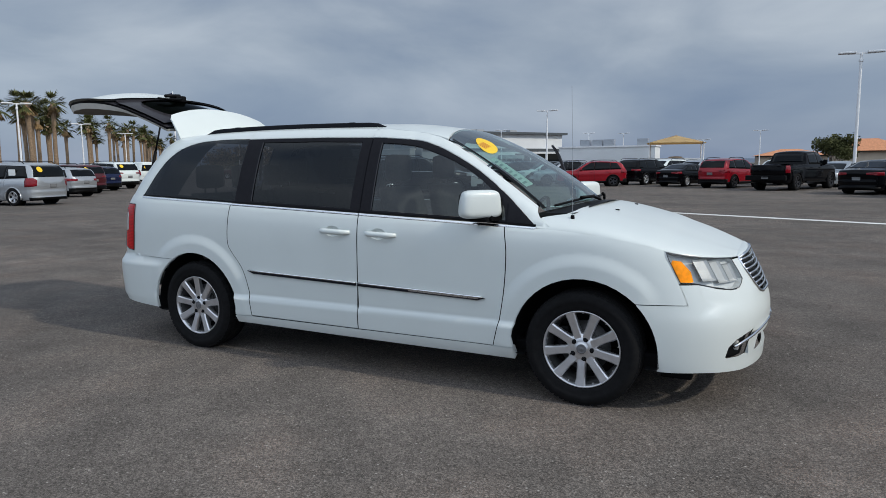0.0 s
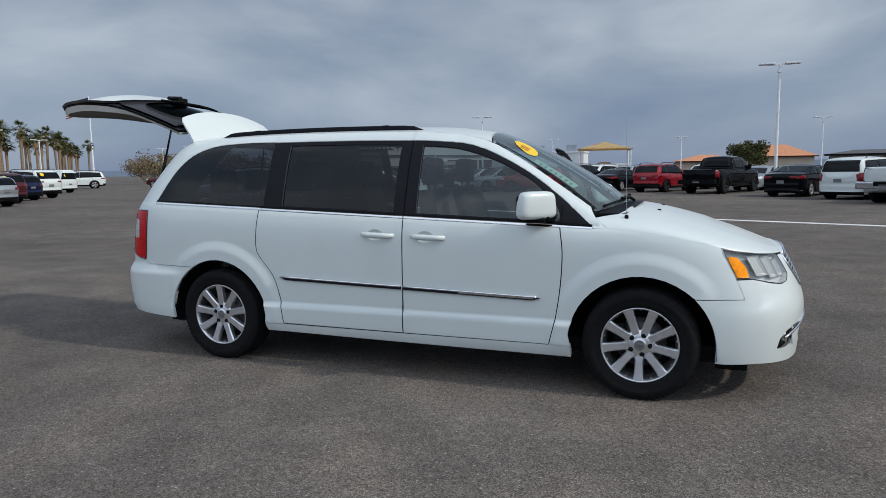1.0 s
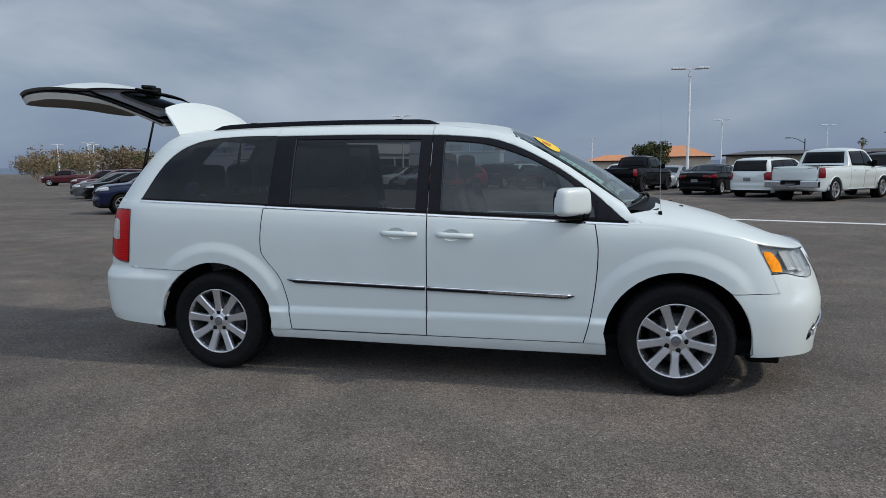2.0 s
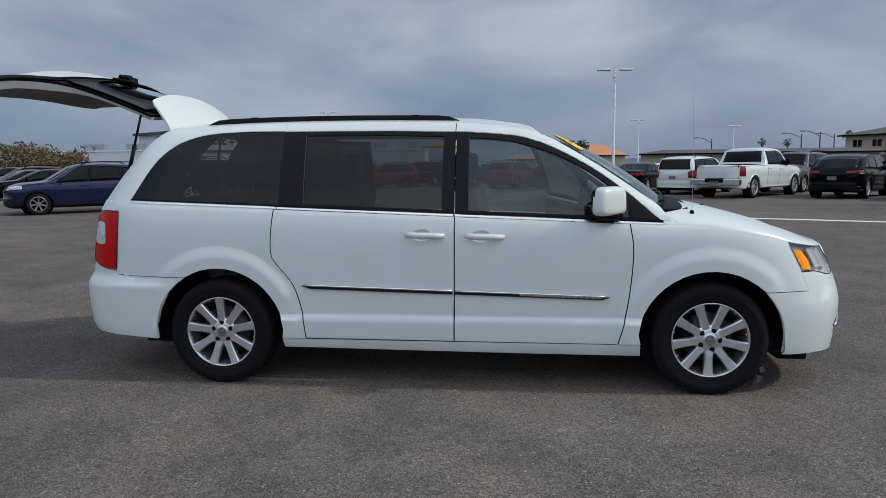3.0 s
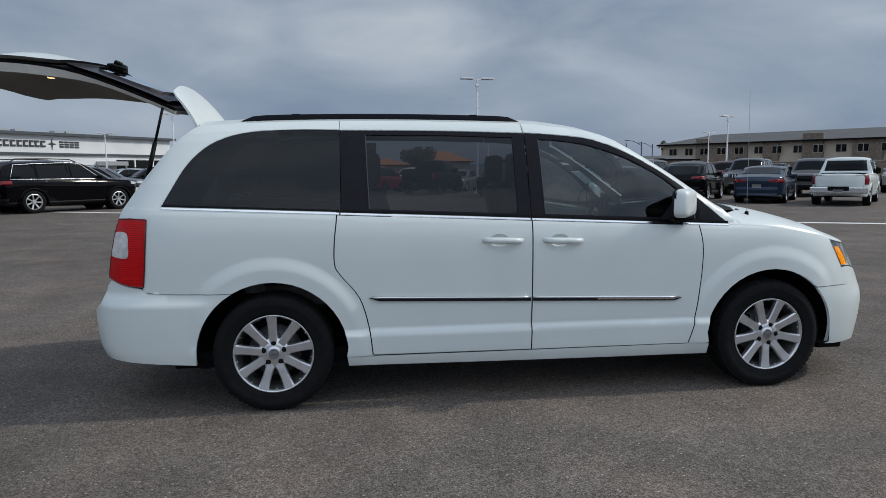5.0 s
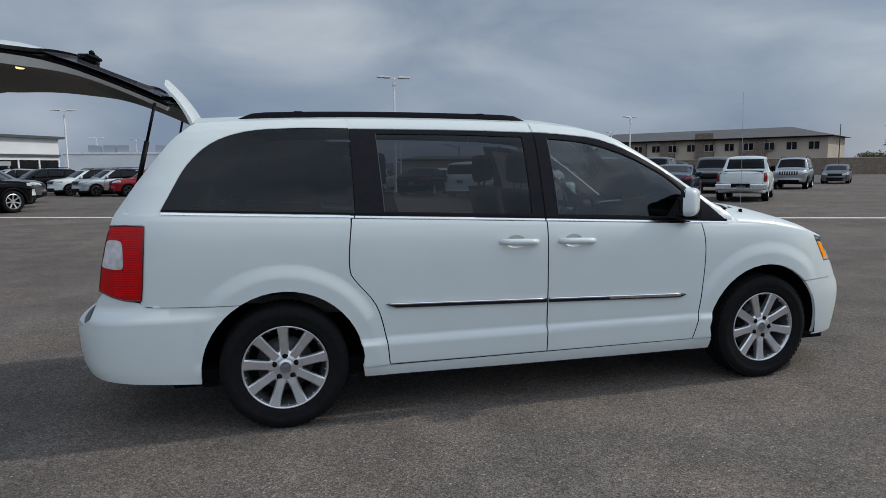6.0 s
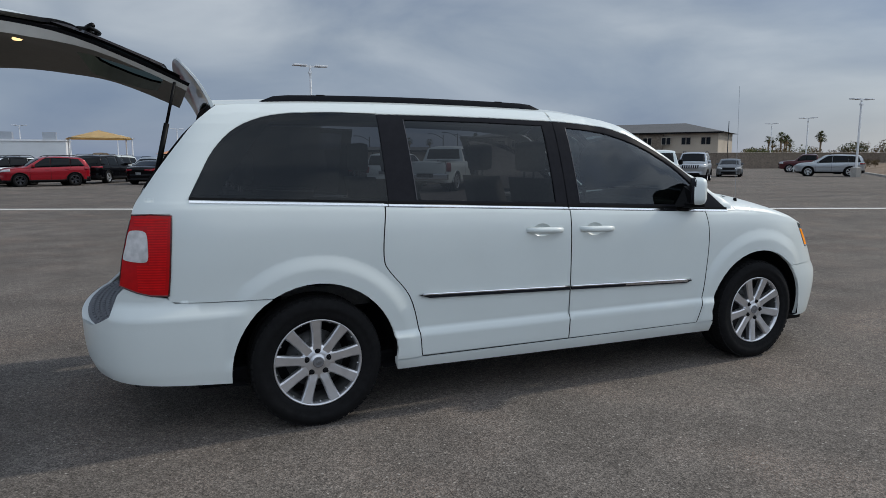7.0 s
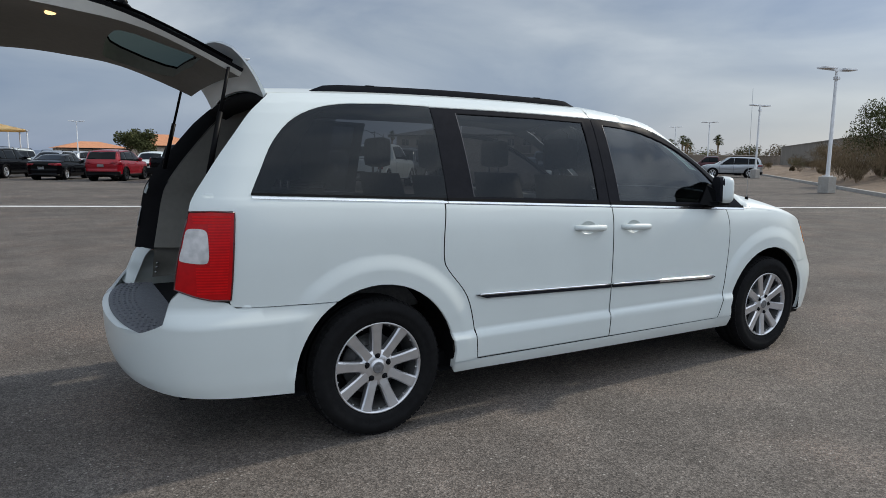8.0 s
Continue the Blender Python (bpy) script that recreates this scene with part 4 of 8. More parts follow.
for i in range(5):
    yy = -0.470 + 0.05 - 0.025 * i
    panel("print_bar", [(yy - 0.004, 0.715), (yy + 0.004, 0.715), (yy + 0.004, 0.785), (yy - 0.004, 0.785)], lambda y, k: tuple(Vector(screen(y, k)) + Vector((0.0055, 0, 0.004))), M["bar_red"], ws, 0.04, 0.0)
strip = [(-0.62, 0.26), (-0.62, 0.62), (-0.525, 0.62), (-0.525, 0.26)]
panel("paper_strip", strip, lambda y, k: tuple(Vector(screen(y, k)) - Vector((0.010, 0, 0.008))), M["tint_paper"], ws, 0.05, 0.0, label="pale printed strip inside the glass")
for i in range(7):
    kk = 0.29 + 0.045 * i
    panel("print_bar", [(-0.612, kk), (-0.566, kk), (-0.566, kk + 0.02), (-0.612, kk + 0.02)], lambda y, k: tuple(Vector(screen(y, k)) - Vector((0.0085, 0, 0.0065))), M["bar_grey"], ws, 0.05, 0.0)


def cowl_x(v):
    return 1.475 - 0.085 * v * v - 0.14 * smooth(0.76, 0.93, abs(v))


def bonnet(x, v):
    z = hood_edge(x)
    w = half_width(x, z)
    zz = z + hood_rise(x) * max(0.0, 1 - abs(v) ** 2.8) ** 0.58
    crease = 0.0035 * math.exp(-((abs(v) - 0.62) / 0.13) ** 2)
    return (x, v * w, zz + crease)


bo = [(cowl_x(v), v) for v in [-1 + 0.1 * i for i in range(21)]] + [(1.45 + 0.1 * i, 1.0) for i in range(10)]
bo += [(2.356, 1.0 - 0.1 * i) for i in range(21)] + [(2.35 - 0.1 * i, -1.0) for i in range(10)]
panel("bonnet", bo, bonnet, WHITE, van, 0.035, 0.012)
# front lip of the bonnet, turned down to the grille
bm = bmesh.new()
rows = []
for k in range(25):
    p = bonnet(2.356, -1 + 2 * k / 24)
    zl = min(p[2] - 0.006, 0.884)
    rows.append([bm.verts.new(q) for q in (p, ((p[0] + front_x(p[1], zl)) / 2 + 0.004, p[1], (p[2] + zl) / 2 + 0.004), (front_x(p[1], zl) + 0.003, p[1], zl))])
for a, b in zip(rows, rows[1:]):
    for k in range(2):
        bm.faces.new((a[k], b[k], b[k + 1], a[k + 1]))
bmesh.ops.recalc_face_normals(bm, faces=bm.faces)
part("bonnet_lip", bm, WHITE, van, smooth=True)
# scuttle under the windscreen with two wipers
ys_ = [-0.70 + 0.1 * i for i in range(15)]
co = [(cowl_x(y / 0.9) + 0.03, y) for y in ys_] + [(screen(y, 0)[0] - 0.04, y) for y in ys_[::-1]]
panel("scuttle", co, lambda x, y: (x, y, 1.128 + 0.05 * (1 - (y / 0.75) ** 2)), M["trim"], van, 0.06, 0.0, label="black plastic scuttle")
for y0, y1, k1 in ((-0.62, 0.0, 0.015), (0.02, 0.62, 0.015)):
    bm = bmesh.new()
    pts = [Vector(screen(y0 + (y1 - y0) * i / 10, 0.012 + k1 * i / 10)) + Vector((0.014, 0, 0.012)) for i in range(11)]
    sweep(bm, pts, 0.008, 6)
    arm = [pts[5] + Vector((0.008, 0, 0.012)), Vector(screen(y0 + (y1 - y0) * 0.8, 0.012)) + Vector((0.03, 0, 0.022)), Vector(screen(y1, 0.0)) + Vector((0.035, 0, 0.004))]
    sweep(bm, arm, 0.011, 6)
    part("wiper", bm, M["trim"], van, "black wiper arm and blade", smooth=True)
bm = bmesh.new()
tube(bm, (1.455, -0.774, 1.080), (1.455, -0.774, 1.130), 0.017, 0.011, 12)
ant = part("antenna_base", bm, M["trim"], van)
bm = bmesh.new()
sweep(bm, [(1.455, -0.774, 1.12), (1.450, -0.774, 1.5), (1.440, -0.774, 1.90)], 0.0013, 6)
part("antenna_mast", bm, M["silver"], ant, "thin steel mast")
for y, x in ((-0.33, 1.63), (0.33, 1.63)):
    part("washer_jet", box_mesh(x - 0.012, y - 0.010, bonnet(x, y / 0.9)[2] - 0.004, x + 0.012, y + 0.010, bonnet(x, y / 0.9)[2] + 0.007, 0.003), M["trim"], van)

# roof rails
for sg in (-1, 1):
    bm = bmesh.new()
    rows = []
    for i in range(25):
        t = i / 24
        x = -1.755 + 1.755 * t
        endk = min(1.0, min(t, 1 - t) / 0.055)
        base = roof_surface(x, 0.51)[2] - 0.006
        top = base + 0.006 + 0.031 * endk ** 0.6
        rows.append([bm.verts.new((x, sg * y, z)) for y, z in ((0.488, base), (0.490, top - 0.008), (0.500, top), (0.516, top), (0.530, top - 0.010), (0.534, base))])
    for a, b in zip(rows, rows[1:]):
        for k in range(5):
            bm.faces.new((a[k], a[k + 1], b[k + 1], b[k]))
    bm.faces.new(rows[0][::-1]); bm.faces.new(rows[-1])
    bmesh.ops.recalc_face_normals(bm, faces=bm.faces)
    rr_ = part("roof_rail", bm, M["rail"], van, "black roof rail", smooth=True)
    for x in (-1.42, -0.30):
        zt = roof_surface(x, 0.51)[2] + 0.036
        part("rail_knob", box_mesh(x - 0.025, min(sg * 0.498, sg * 0.522), zt - 0.012, x + 0.025, max(sg * 0.498, sg * 0.522), zt - 0.002, 0.004), M["trim"], rr_)

# ---- nose: bumper, grille, headlights ----
def mir(pts):
    return [(-a, b) for a, b in pts][::-1]


half_top = [(-0.800, 0.644), (-0.798, 0.757), (-0.72, 0.728), (-0.646, 0.714), (-0.57, 0.714), (-0.525, 0.735), (-0.492, 0.758), (-0.504, 0.872)]
grille_half = [(-0.425, 0.872), (-0.41, 0.80), (-0.375, 0.725), (-0.32, 0.672), (-0.25, 0.658), (0.0, 0.652)]
SEAM = [0.255 + 0.0389 * i for i in range(11)]
fas = [(-0.800, z) for z in SEAM[:-1]] + half_top + [(-0.455, 0.874)] + grille_half
fas = fas + mir(fas)[1:] + [(0.55, 0.232), (0.0, 0.222), (-0.55, 0.232)]
fog_r = [(-0.715, 0.338), (-0.69, 0.318), (-0.58, 0.312), (-0.505, 0.318), (-0.49, 0.375), (-0.47, 0.43), (-0.42, 0.474), (-0.50, 0.472), (-0.58, 0.458), (-0.66, 0.434), (-0.708, 0.395)]
mid_in = [(-0.43, 0.300), (0.43, 0.300), (0.41, 0.420), (-0.41, 0.420)]

arc_low = [(AXLE_F + 0.437 * math.cos(a), 0.335 + 0.437 * math.sin(a)) for a in [0.773 - 0.95 * i / 10 for i in range(11)]]
sideb = arc_low + [(2.04, 0.255)] + [(front_x(-0.80, z), z) for z in SEAM + [0.70, 0.757]] + [(cut_x(z, 0.849), z) for z in (0.757, 0.70, 0.643)]
fb = panel("front_bumper", fas, nose(), WHITE, van, 0.045, 0.02, holes=[fog_r, mir(fog_r), mid_in], more=[(sideb, side(-1), False, ()), (sideb, side(1), True, ())])
for sg, fo_ in ((-1, fog_r), (1, mir(fog_r))):
    panel("fog_recess", [(a * 1.0, b) for a, b in fo_], nose(-0.045), M["trim"], fb, 0.05, 0.0, label="black fog lamp recess")
    c = np.mean(np.array(fo_), 0)
    bm = lathe([(0.002, 0), (0.026, 0.004), (0.030, 0.018), (0.026, 0.03)], 16, "Y")
    fl_ = part("fog_lamp", bm, M["reflector"], fb, smooth=True)
    fl_.matrix_local = pose(front_x(c[0], c[1]) - 0.03, c[0], c[1] - 0.012, 0, 0, 90)
panel("lower_grille", mid_in, nose(-0.05), M["trim"], fb, 0.06, 0.0)
for sg in (-1, 1):
    bm = bmesh.new()
    sweep(bm, [(front_x(y, z) + 0.004, sg * y, z) for y, z in ((0.672, 0.394), (0.64, 0.404), (0.58, 0.420), (0.50, 0.436), (0.42, 0.452), (0.30, 0.466), (0.15, 0.472), (0.0, 0.473))], 0.009, 8)
    part("chrome_strip", bm, M["chrome"], fb, "slim chrome bumper strip", smooth=True)
part("air_dam", box_mesh(1.99, -0.80, 0.20, 2.17, 0.80, 0.262, 0.02), M["trim"], fb)
go = grille_half[:-1] + mir(grille_half[:-1]) + [(0.2, 0.886), (0, 0.890), (-0.2, 0.886)]
gr = panel("grille", go, nose(-0.035), M["trim"], van, 0.06, 0.0)
for i in range(7):
    z = 0.688 + 0.0285 * i
    wv = float(np.interp(z, [0.655, 0.672, 0.725, 0.80, 0.862], [0.20, 0.315, 0.37, 0.405, 0.42])) - 0.004
    bm = bmesh.new()
    sweep(bm, [(front_x(y, z) - 0.004, y, z) for y in [-wv + 2 * wv * k / 12 for k in range(13)]], 0.0075, 6)
    part("grille_bar", bm, M["chrome"], gr, smooth=True)
bm = bmesh.new()
loop = grille_half + mir(grille_half)[1:] + [(0.2, 0.886), (0, 0.890), (-0.2, 0.886)]
sweep(bm, [(front_x(y, z) + 0.002, y, z) for y, z in loop + loop[:1]], 0.009, 6)
part("grille_frame", bm, M["chrome"], gr, "chrome grille surround", smooth=True)
lamp_top = [(-half_width(x, hood_edge(x) - 0.005), hood_edge(x) - 0.005) for x in [1.95 + 0.012 * i for i in range(32)]]
lamp_top = [p for p in lamp_top if 0.50 < -p[0] < 0.842]
HL = [(-0.800, 0.762), (-0.846, 0.764), (-0.847, 0.83), (-0.845, 0.898)] + lamp_top + [(-0.510, 0.870), (-0.500, 0.81), (-0.498, 0.765), (-0.53, 0.742), (-0.57, 0.722), (-0.646, 0.718), (-0.72, 0.734)]
for sg in (-1, 1):
    h_ = HL if sg < 0 else mir(HL)
    hl = panel("headlight", h_, nose(-0.001), M["glass_clear"], van, 0.035, 0.0, label="clear wrap-round headlight")
    panel("lamp_housing", h_, lambda y, z: (front_x(y, z) - 0.025, y * 0.955, z), M["housing"], hl, 0.045, 0.0)
    bm = bmesh.new()
    d = densify(h_, 0.03)
    a_ = [bm.verts.new(nose(-0.001)(*p)) for p in d]
    b_ = [bm.verts.new(nose(-0.044)(*p)) for p in d]
    for i in range(len(d)):
        bm.faces.new((a_[i], a_[(i + 1) % len(d)], b_[(i + 1) % len(d)], b_[i]))
    part("lamp_surround", bm, M["housing"], hl)
    bm = bmesh.new()
    sweep(bm, [nose(0.0)(*p) for p in d + d[:1]], 0.0018, 5)
    part("lamp_seal", bm, M["darkalloy"], hl)
    am = [(-0.815, 0.772), (-0.842, 0.774), (-0.843, 0.83), (-0.842, 0.878), (-0.834, 0.895), (-0.812, 0.888), (-0.798, 0.83), (-0.806, 0.774)]
    panel("indicator", am if sg < 0 else mir(am), lambda y, z: (front_x(y, z) - 0.002, y * 1.004, z), M["amber"], hl, 0.04, 0.01, label="amber indicator")
    # three open reflector trays behind the lens
    for y, z, w, h in ((-0.722, 0.832, 0.076, 0.118), (-0.642, 0.818, 0.078, 0.125), (-0.560, 0.805, 0.080, 0.100)):
        bm = bmesh.new()
        rings = []
        for k, dep in ((1.0, 0.016), (0.95, 0.022), (0.80, 0.032)):
            rings.append([bm.verts.new((front_x(y + a * w * k / 2, z + b * h * k / 2) - dep, sg * abs(y + a * w * k / 2), z + b * h * k / 2)) for a, b in ((-1, -1), (0, -1), (1, -1), (1, 0), (1, 1), (0, 1), (-1, 1), (-1, 0))])
        for p, q in zip(rings, rings[1:]):
            for n in range(8):
                bm.faces.new((p[n], p[(n + 1) % 8], q[(n + 1) % 8], q[n]))
        bm.faces.new(rings[-1])
        bmesh.ops.recalc_face_normals(bm, faces=bm.faces)
        part("lamp_reflector", bm, M["reflector"], hl)

# ---- tail: bumper, lights, open tailgate ----
SEAM_R = [0.60 - 0.0292 * i for i in range(10)]
sb = [(-1.784, 0.706), (-2.05, 0.710), (-2.240, 0.721), (-2.272, 0.744), (-2.34, 0.758), (-2.405, 0.775), (-2.455, 0.800), (-2.49, 0.76), (-2.53, 0.66)] + [(rear_x(-0.68, z), z) for z in SEAM_R] + [(-2.42, 0.328), (-2.25, 0.315), (-1.992, 0.296)]
arc_r = [(AXLE_R + 0.437 * math.cos(a), 0.335 + 0.437 * math.sin(a)) for a in [math.pi + 0.089 - (0.089 + 1.014) * i / 10 for i in range(1, 10)]]
sb = sb + arc_r
rb_face = [(-0.68, z) for z in SEAM_R[::-1]] + [(-0.62, 0.588), (-0.4, 0.580), (0.0, 0.578), (0.4, 0.580), (0.62, 0.588)] + [(0.68, z) for z in SEAM_R] + [(0.4, 0.336), (0, 0.336), (-0.4, 0.336)]
def bumper_face(y, z):
    return (rear_x(y, z), y, z)
rb = panel("rear_bumper", sb, side(-1), WHITE, van, 0.04, 0.02, more=[(sb, side(1), True, ()), (rb_face, bumper_face, True, ())])
stp = [(-2.40, -0.68)] + [(rear_x(y, 0.58) + 0.03, y) for y in [-0.68 + 0.085 * i for i in range(17)]] + [(-2.40, 0.68)]
panel("bumper_step", stp, lambda x, y: (x, y, 0.588 + 0.004 * (1 - (y / 0.8) ** 2)), M["steppad"], rb, 0.06, 0.02, label="grey ribbed step pad")
rim = [(rear_x(y, 0.58) + 0.032, y) for y in [-0.66 + 0.11 * i for i in range(13)]] + [(rear_x(y, 0.58) - 0.001, y) for y in [0.66 - 0.11 * i for i in range(13)]]
panel("bumper_lip", rim, lambda x, y: (x, y, 0.586 - 0.3 * max(0, -(x - rear_x(y, 0.58) - 0.03)) ** 2 * 20), WHITE, rb, 0.05, 0.0)
for sg in (-1, 1):
    bm = bmesh.new()
    rows = []
    for x, z in spline([(-2.43, 0.82), (-2.455, 0.80), (-2.49, 0.76), (-2.53, 0.66), (-2.56, 0.60)], 4):
        y = half_width(x, z)
        rows.append([bm.verts.new((x + 0.012 * k * k, sg * (y - 0.002 - w), z - 0.01 * k)) for k, w in ((0, 0.0), (0.5, 0.03), (1.0, 0.06), (2.2, 0.085))])
    for r0, r1 in zip(rows, rows[1:]):
        for k in range(3):
            bm.faces.new((r0[k], r0[k + 1], r1[k + 1], r1[k]))
    part("bumper_horn", bm, WHITE, rb, smooth=True)
for i in range(21):
    yy = -0.64 + 0.064 * i
    for j in range(5):
        xx = rear_x(yy, 0.58) + 0.055 + 0.026 * j
        if xx < -2.42:
            part("step_rib", box_mesh(xx - 0.006, yy - 0.022 + 0.01 * (j % 2), 0.590, xx + 0.006, yy + 0.022 + 0.01 * (j % 2), 0.5955, 0.002), M["steppad"], rb)
for sg in (-1, 1):
    wrap = 0.012 if sg < 0 else 0.0
    TL = [(-2.262, 0.760), (-2.252, 0.85), (-2.230, 1.14), (-2.32, 1.146), (-2.392 - wrap, 1.142), (-2.412 - 1.5 * wrap, 1.05), (-2.440 - 1.5 * wrap, 0.93), (-2.460 - 1.4 * wrap, 0.808), (-2.40, 0.778), (-2.34, 0.763)]
    tl = panel("taillight", TL, side(sg, 0.006), M["lens_red"], van, 0.035, 0.03, flip=sg > 0, label="tall red taillight with clear reverse lens")
    bm = bmesh.new()
    sweep(bm, [side(sg, 0.004)(*p) for p in densify(TL, 0.03) + [TL[0]]], 0.0042, 6)
    part("lens_border", bm, M["lens_dark"], tl, smooth=True)
    rv = spline([(-2.345, 1.050), (-2.362, 1.070), (-2.405, 1.072), (-2.424, 1.058), (-2.438, 1.0), (-2.452, 0.948), (-2.442, 0.930), (-2.364, 0.922), (-2.345, 0.940), (-2.343, 0.99)], 3, True)
    panel("reverse_lens", rv, side(sg, 0.0105), M["reverse"], tl, 0.03, 0.008, flip=sg > 0, label="clear reverse lens")
    for i in range(28):
        z = 0.79 + 0.0122 * i
        x0 = -2.276 + 0.09 * (z - 0.8)
        x1 = -2.340 if 0.90 < z < 1.085 else -2.395
        panel("lens_rib", [(x0, z), (x1, z), (x1, z + 0.0062), (x0, z + 0.0062)], side(sg, 0.0080), M["lens_bright"], tl, 0.04, 0.003, flip=sg > 0)
    # black seal and inner trim of the tailgate opening
    edge = spline([(-2.46, 0.80), (-2.425, 0.98), (-2.40, 1.12), (-2.378, 1.2), (-2.315, 1.30), (-2.258, 1.38), (-2.18, 1.48), (-2.10, 1.58), (-2.035, 1.645), (-1.99, 1.69)], 4)
    for nm, mt, dx0, dx1, w0, w1, lb in (("opening_seal", M["inner_dark"], 0.004 if sg < 0 else -0.012, 0.09, 0.006 if sg < 0 else -0.003, 0.095, "black rubber seal"), ("inner_pillar", M["inner_trim"], 0.09, 0.36, 0.095, 0.14, "grey-beige pillar trim")):
        bm = bmesh.new()
        rows = []
        for x, z in edge:
            y = half_width(x, z)
            rows.append([bm.verts.new((x + dx0 + (dx1 - dx0) * k, sg * (y - (w0 + (w1 - w0) * (k ** 0.7))), z - 0.01 * k)) for k in (0, 0.33, 0.66, 1.0)])
        for a, b in zip(rows, rows[1:]):
            for k in range(3):
                bm.faces.new((a[k], a[k + 1], b[k + 1], b[k]))
        part(nm, bm, mt, van, lb, smooth=True)

# tailgate, swung up about its hinge under the roof's rear edge
gate_x = [-2.03, -2.16, -2.38, -2.60, -2.80, -3.05, -3.25, -3.365]
gate_z = [1.752, 1.812, 1.905, 1.985, 2.025, 2.042, 2.028, 1.992]
_gs = spline(list(zip(gate_x, gate_z)), 8)
_gl = [0.0]
for p, q in zip(_gs, _gs[1:]):
    _gl.append(_gl[-1] + math.hypot(q[0] - p[0], q[1] - p[1]))
_gl = np.array(_gl) / _gl[-1]
_gx, _gz = np.array([p[0] for p in _gs]), np.array([p[1] for p in _gs])


def gate(v, s, off=0.0):
    """Outer face of the raised tailgate; s 0 at the hinge, 1 at its lower edge; v -1..1 across."""
    x, z = float(np.interp(s, _gl, _gx)), float(np.interp(s, _gl, _gz))
    h = 0.01
    dx, dz = float(np.interp(s + h, _gl, _gx) - np.interp(s - h, _gl, _gx)), float(np.interp(s + h, _gl, _gz) - np.interp(s - h, _gl, _gz))
    n = Vector((-dz, 0, dx)).normalized()
    if n.z < 0:
        n = -n
    w = float(np.interp(s, [0, 0.25, 0.5, 0.75, 1.0], [0.62, 0.67, 0.715, 0.74, 0.70]))
    crown = (0.080 + 0.045 * math.exp(-((s - 0.70) / 0.16) ** 2)) * (1 - abs(v) ** 2.2) * smooth(-0.04, 0.20, s)
    p = Vector((x - 0.05 * (1 - v * v) * s, v * w, z)) + n * (crown + off)
    return tuple(p)


GWIN = [(-0.66, 0.17), (-0.735, 0.21), (-0.765, 0.29), (-0.75, 0.385), (-0.70, 0.425), (-0.6, 0.438), (0, 0.443), (0.6, 0.438), (0.70, 0.425), (0.75, 0.385), (0.765, 0.29), (0.735, 0.21), (0.66, 0.17), (0, 0.15)]
tgt = part("tailgate", sheet([(-1, 0.06), (-1, 0.48)] + [(-0.97, 0.52)] + [(-0.995, 0.7), (-0.98, 0.9), (-0.90, 0.985), (-0.5, 1.0), (0, 1.0), (0.5, 1.0), (0.90, 0.985), (0.98, 0.9), (0.995, 0.7), (0.97, 0.52), (1, 0.48), (1, 0.06)], lambda v, s: gate(v, s, -0.012), 0.08, 0.0, flip=False, holes=[GWIN]), M["gate_black"], van, "raised tailgate with dark glass and white panels")
panel("gate_panel", [(-0.93, 0.535), (-0.985, 0.60), (-0.995, 0.75), (-0.98, 0.90), (-0.90, 0.985), (-0.5, 1.0), (0, 1.0), (0.5, 1.0), (0.90, 0.985), (0.98, 0.90), (0.995, 0.75), (0.985, 0.60), (0.93, 0.535), (0.6, 0.475), (0.3, 0.46), (0, 0.455), (-0.3, 0.46), (-0.6, 0.475)], lambda v, s: gate(v, s), WHITE, tgt, 0.06, 0.02, flip=True)
panel("gate_glass", [(-0.965, 0.10), (-0.965, 0.46), (-0.91, 0.515), (-0.6, 0.462), (-0.3, 0.447), (0, 0.442), (0.3, 0.447), (0.6, 0.462), (0.91, 0.515), (0.965, 0.46), (0.965, 0.10)], lambda v, s: gate(v, s, -0.002), M["gate_black"], tgt, 0.08, 0.012, flip=True, holes=[GWIN], label="black glass border")


def spoiler(v, k):
    """White spoiler blade that stands up from the hinge line."""
    a = Vector((-1.985 - 0.02 * (1 - v * v), v * 0.590, roof_surface(-2.0, v * 0.60)[2] - 0.006 - 0.02 * abs(v) ** 6))
    b = Vector((-2.135 - 0.03 * (1 - v * v), v * 0.592, 1.882 + 0.090 * (1 - abs(v) ** 2.2)))
    p = a.lerp(b, k)
    bow = 0.018 * 4 * k * (1 - k)
    return (p.x + bow * 0.6, p.y, p.z + bow * 0.7)


spo = [(-1, 0), (-0.5, 0), (0, 0), (0.5, 0), (1, 0), (1, 0.55), (0.985, 0.85), (0.93, 0.98), (0.5, 1.0), (0, 1.0), (-0.5, 1.0), (-0.93, 0.98), (-0.985, 0.85), (-1, 0.55)]
panel("spoiler", spo, spoiler, WHITE, tgt, 0.07, 0.0, more=[(spo, lambda v, k: tuple(Vector(spoiler(v, k)) + Vector((-0.016 * (1.05 - k * 0.8), 0, -0.008))), False, ())], flip=True, label="white roof spoiler")
bm = bmesh.new()
for lp_ in (spo,):
    d = densify(lp_, 0.08)
    a = [bm.verts.new(spoiler(*p)) for p in d]
    b = [bm.verts.new(tuple(Vector(spoiler(*p)) + Vector((-0.016 * (1.05 - p[1] * 0.8), 0, -0.008)))) for p in d]
    for i in range(len(d)):
        bm.faces.new((a[i], a[(i + 1) % len(d)], b[(i + 1) % len(d)], b[i]))
part("spoiler_edge", bm, WHITE, tgt)


def gate_inner(v, s):
    t = 0.045 + 0.055 * smooth(0.08, 0.35, s) * (1 - abs(v) ** 4) + 0.03 * smooth(0.3, 0.6, s) - 0.02 * smooth(0.85, 1.0, s)
    return gate(v * 0.97, s, -t)


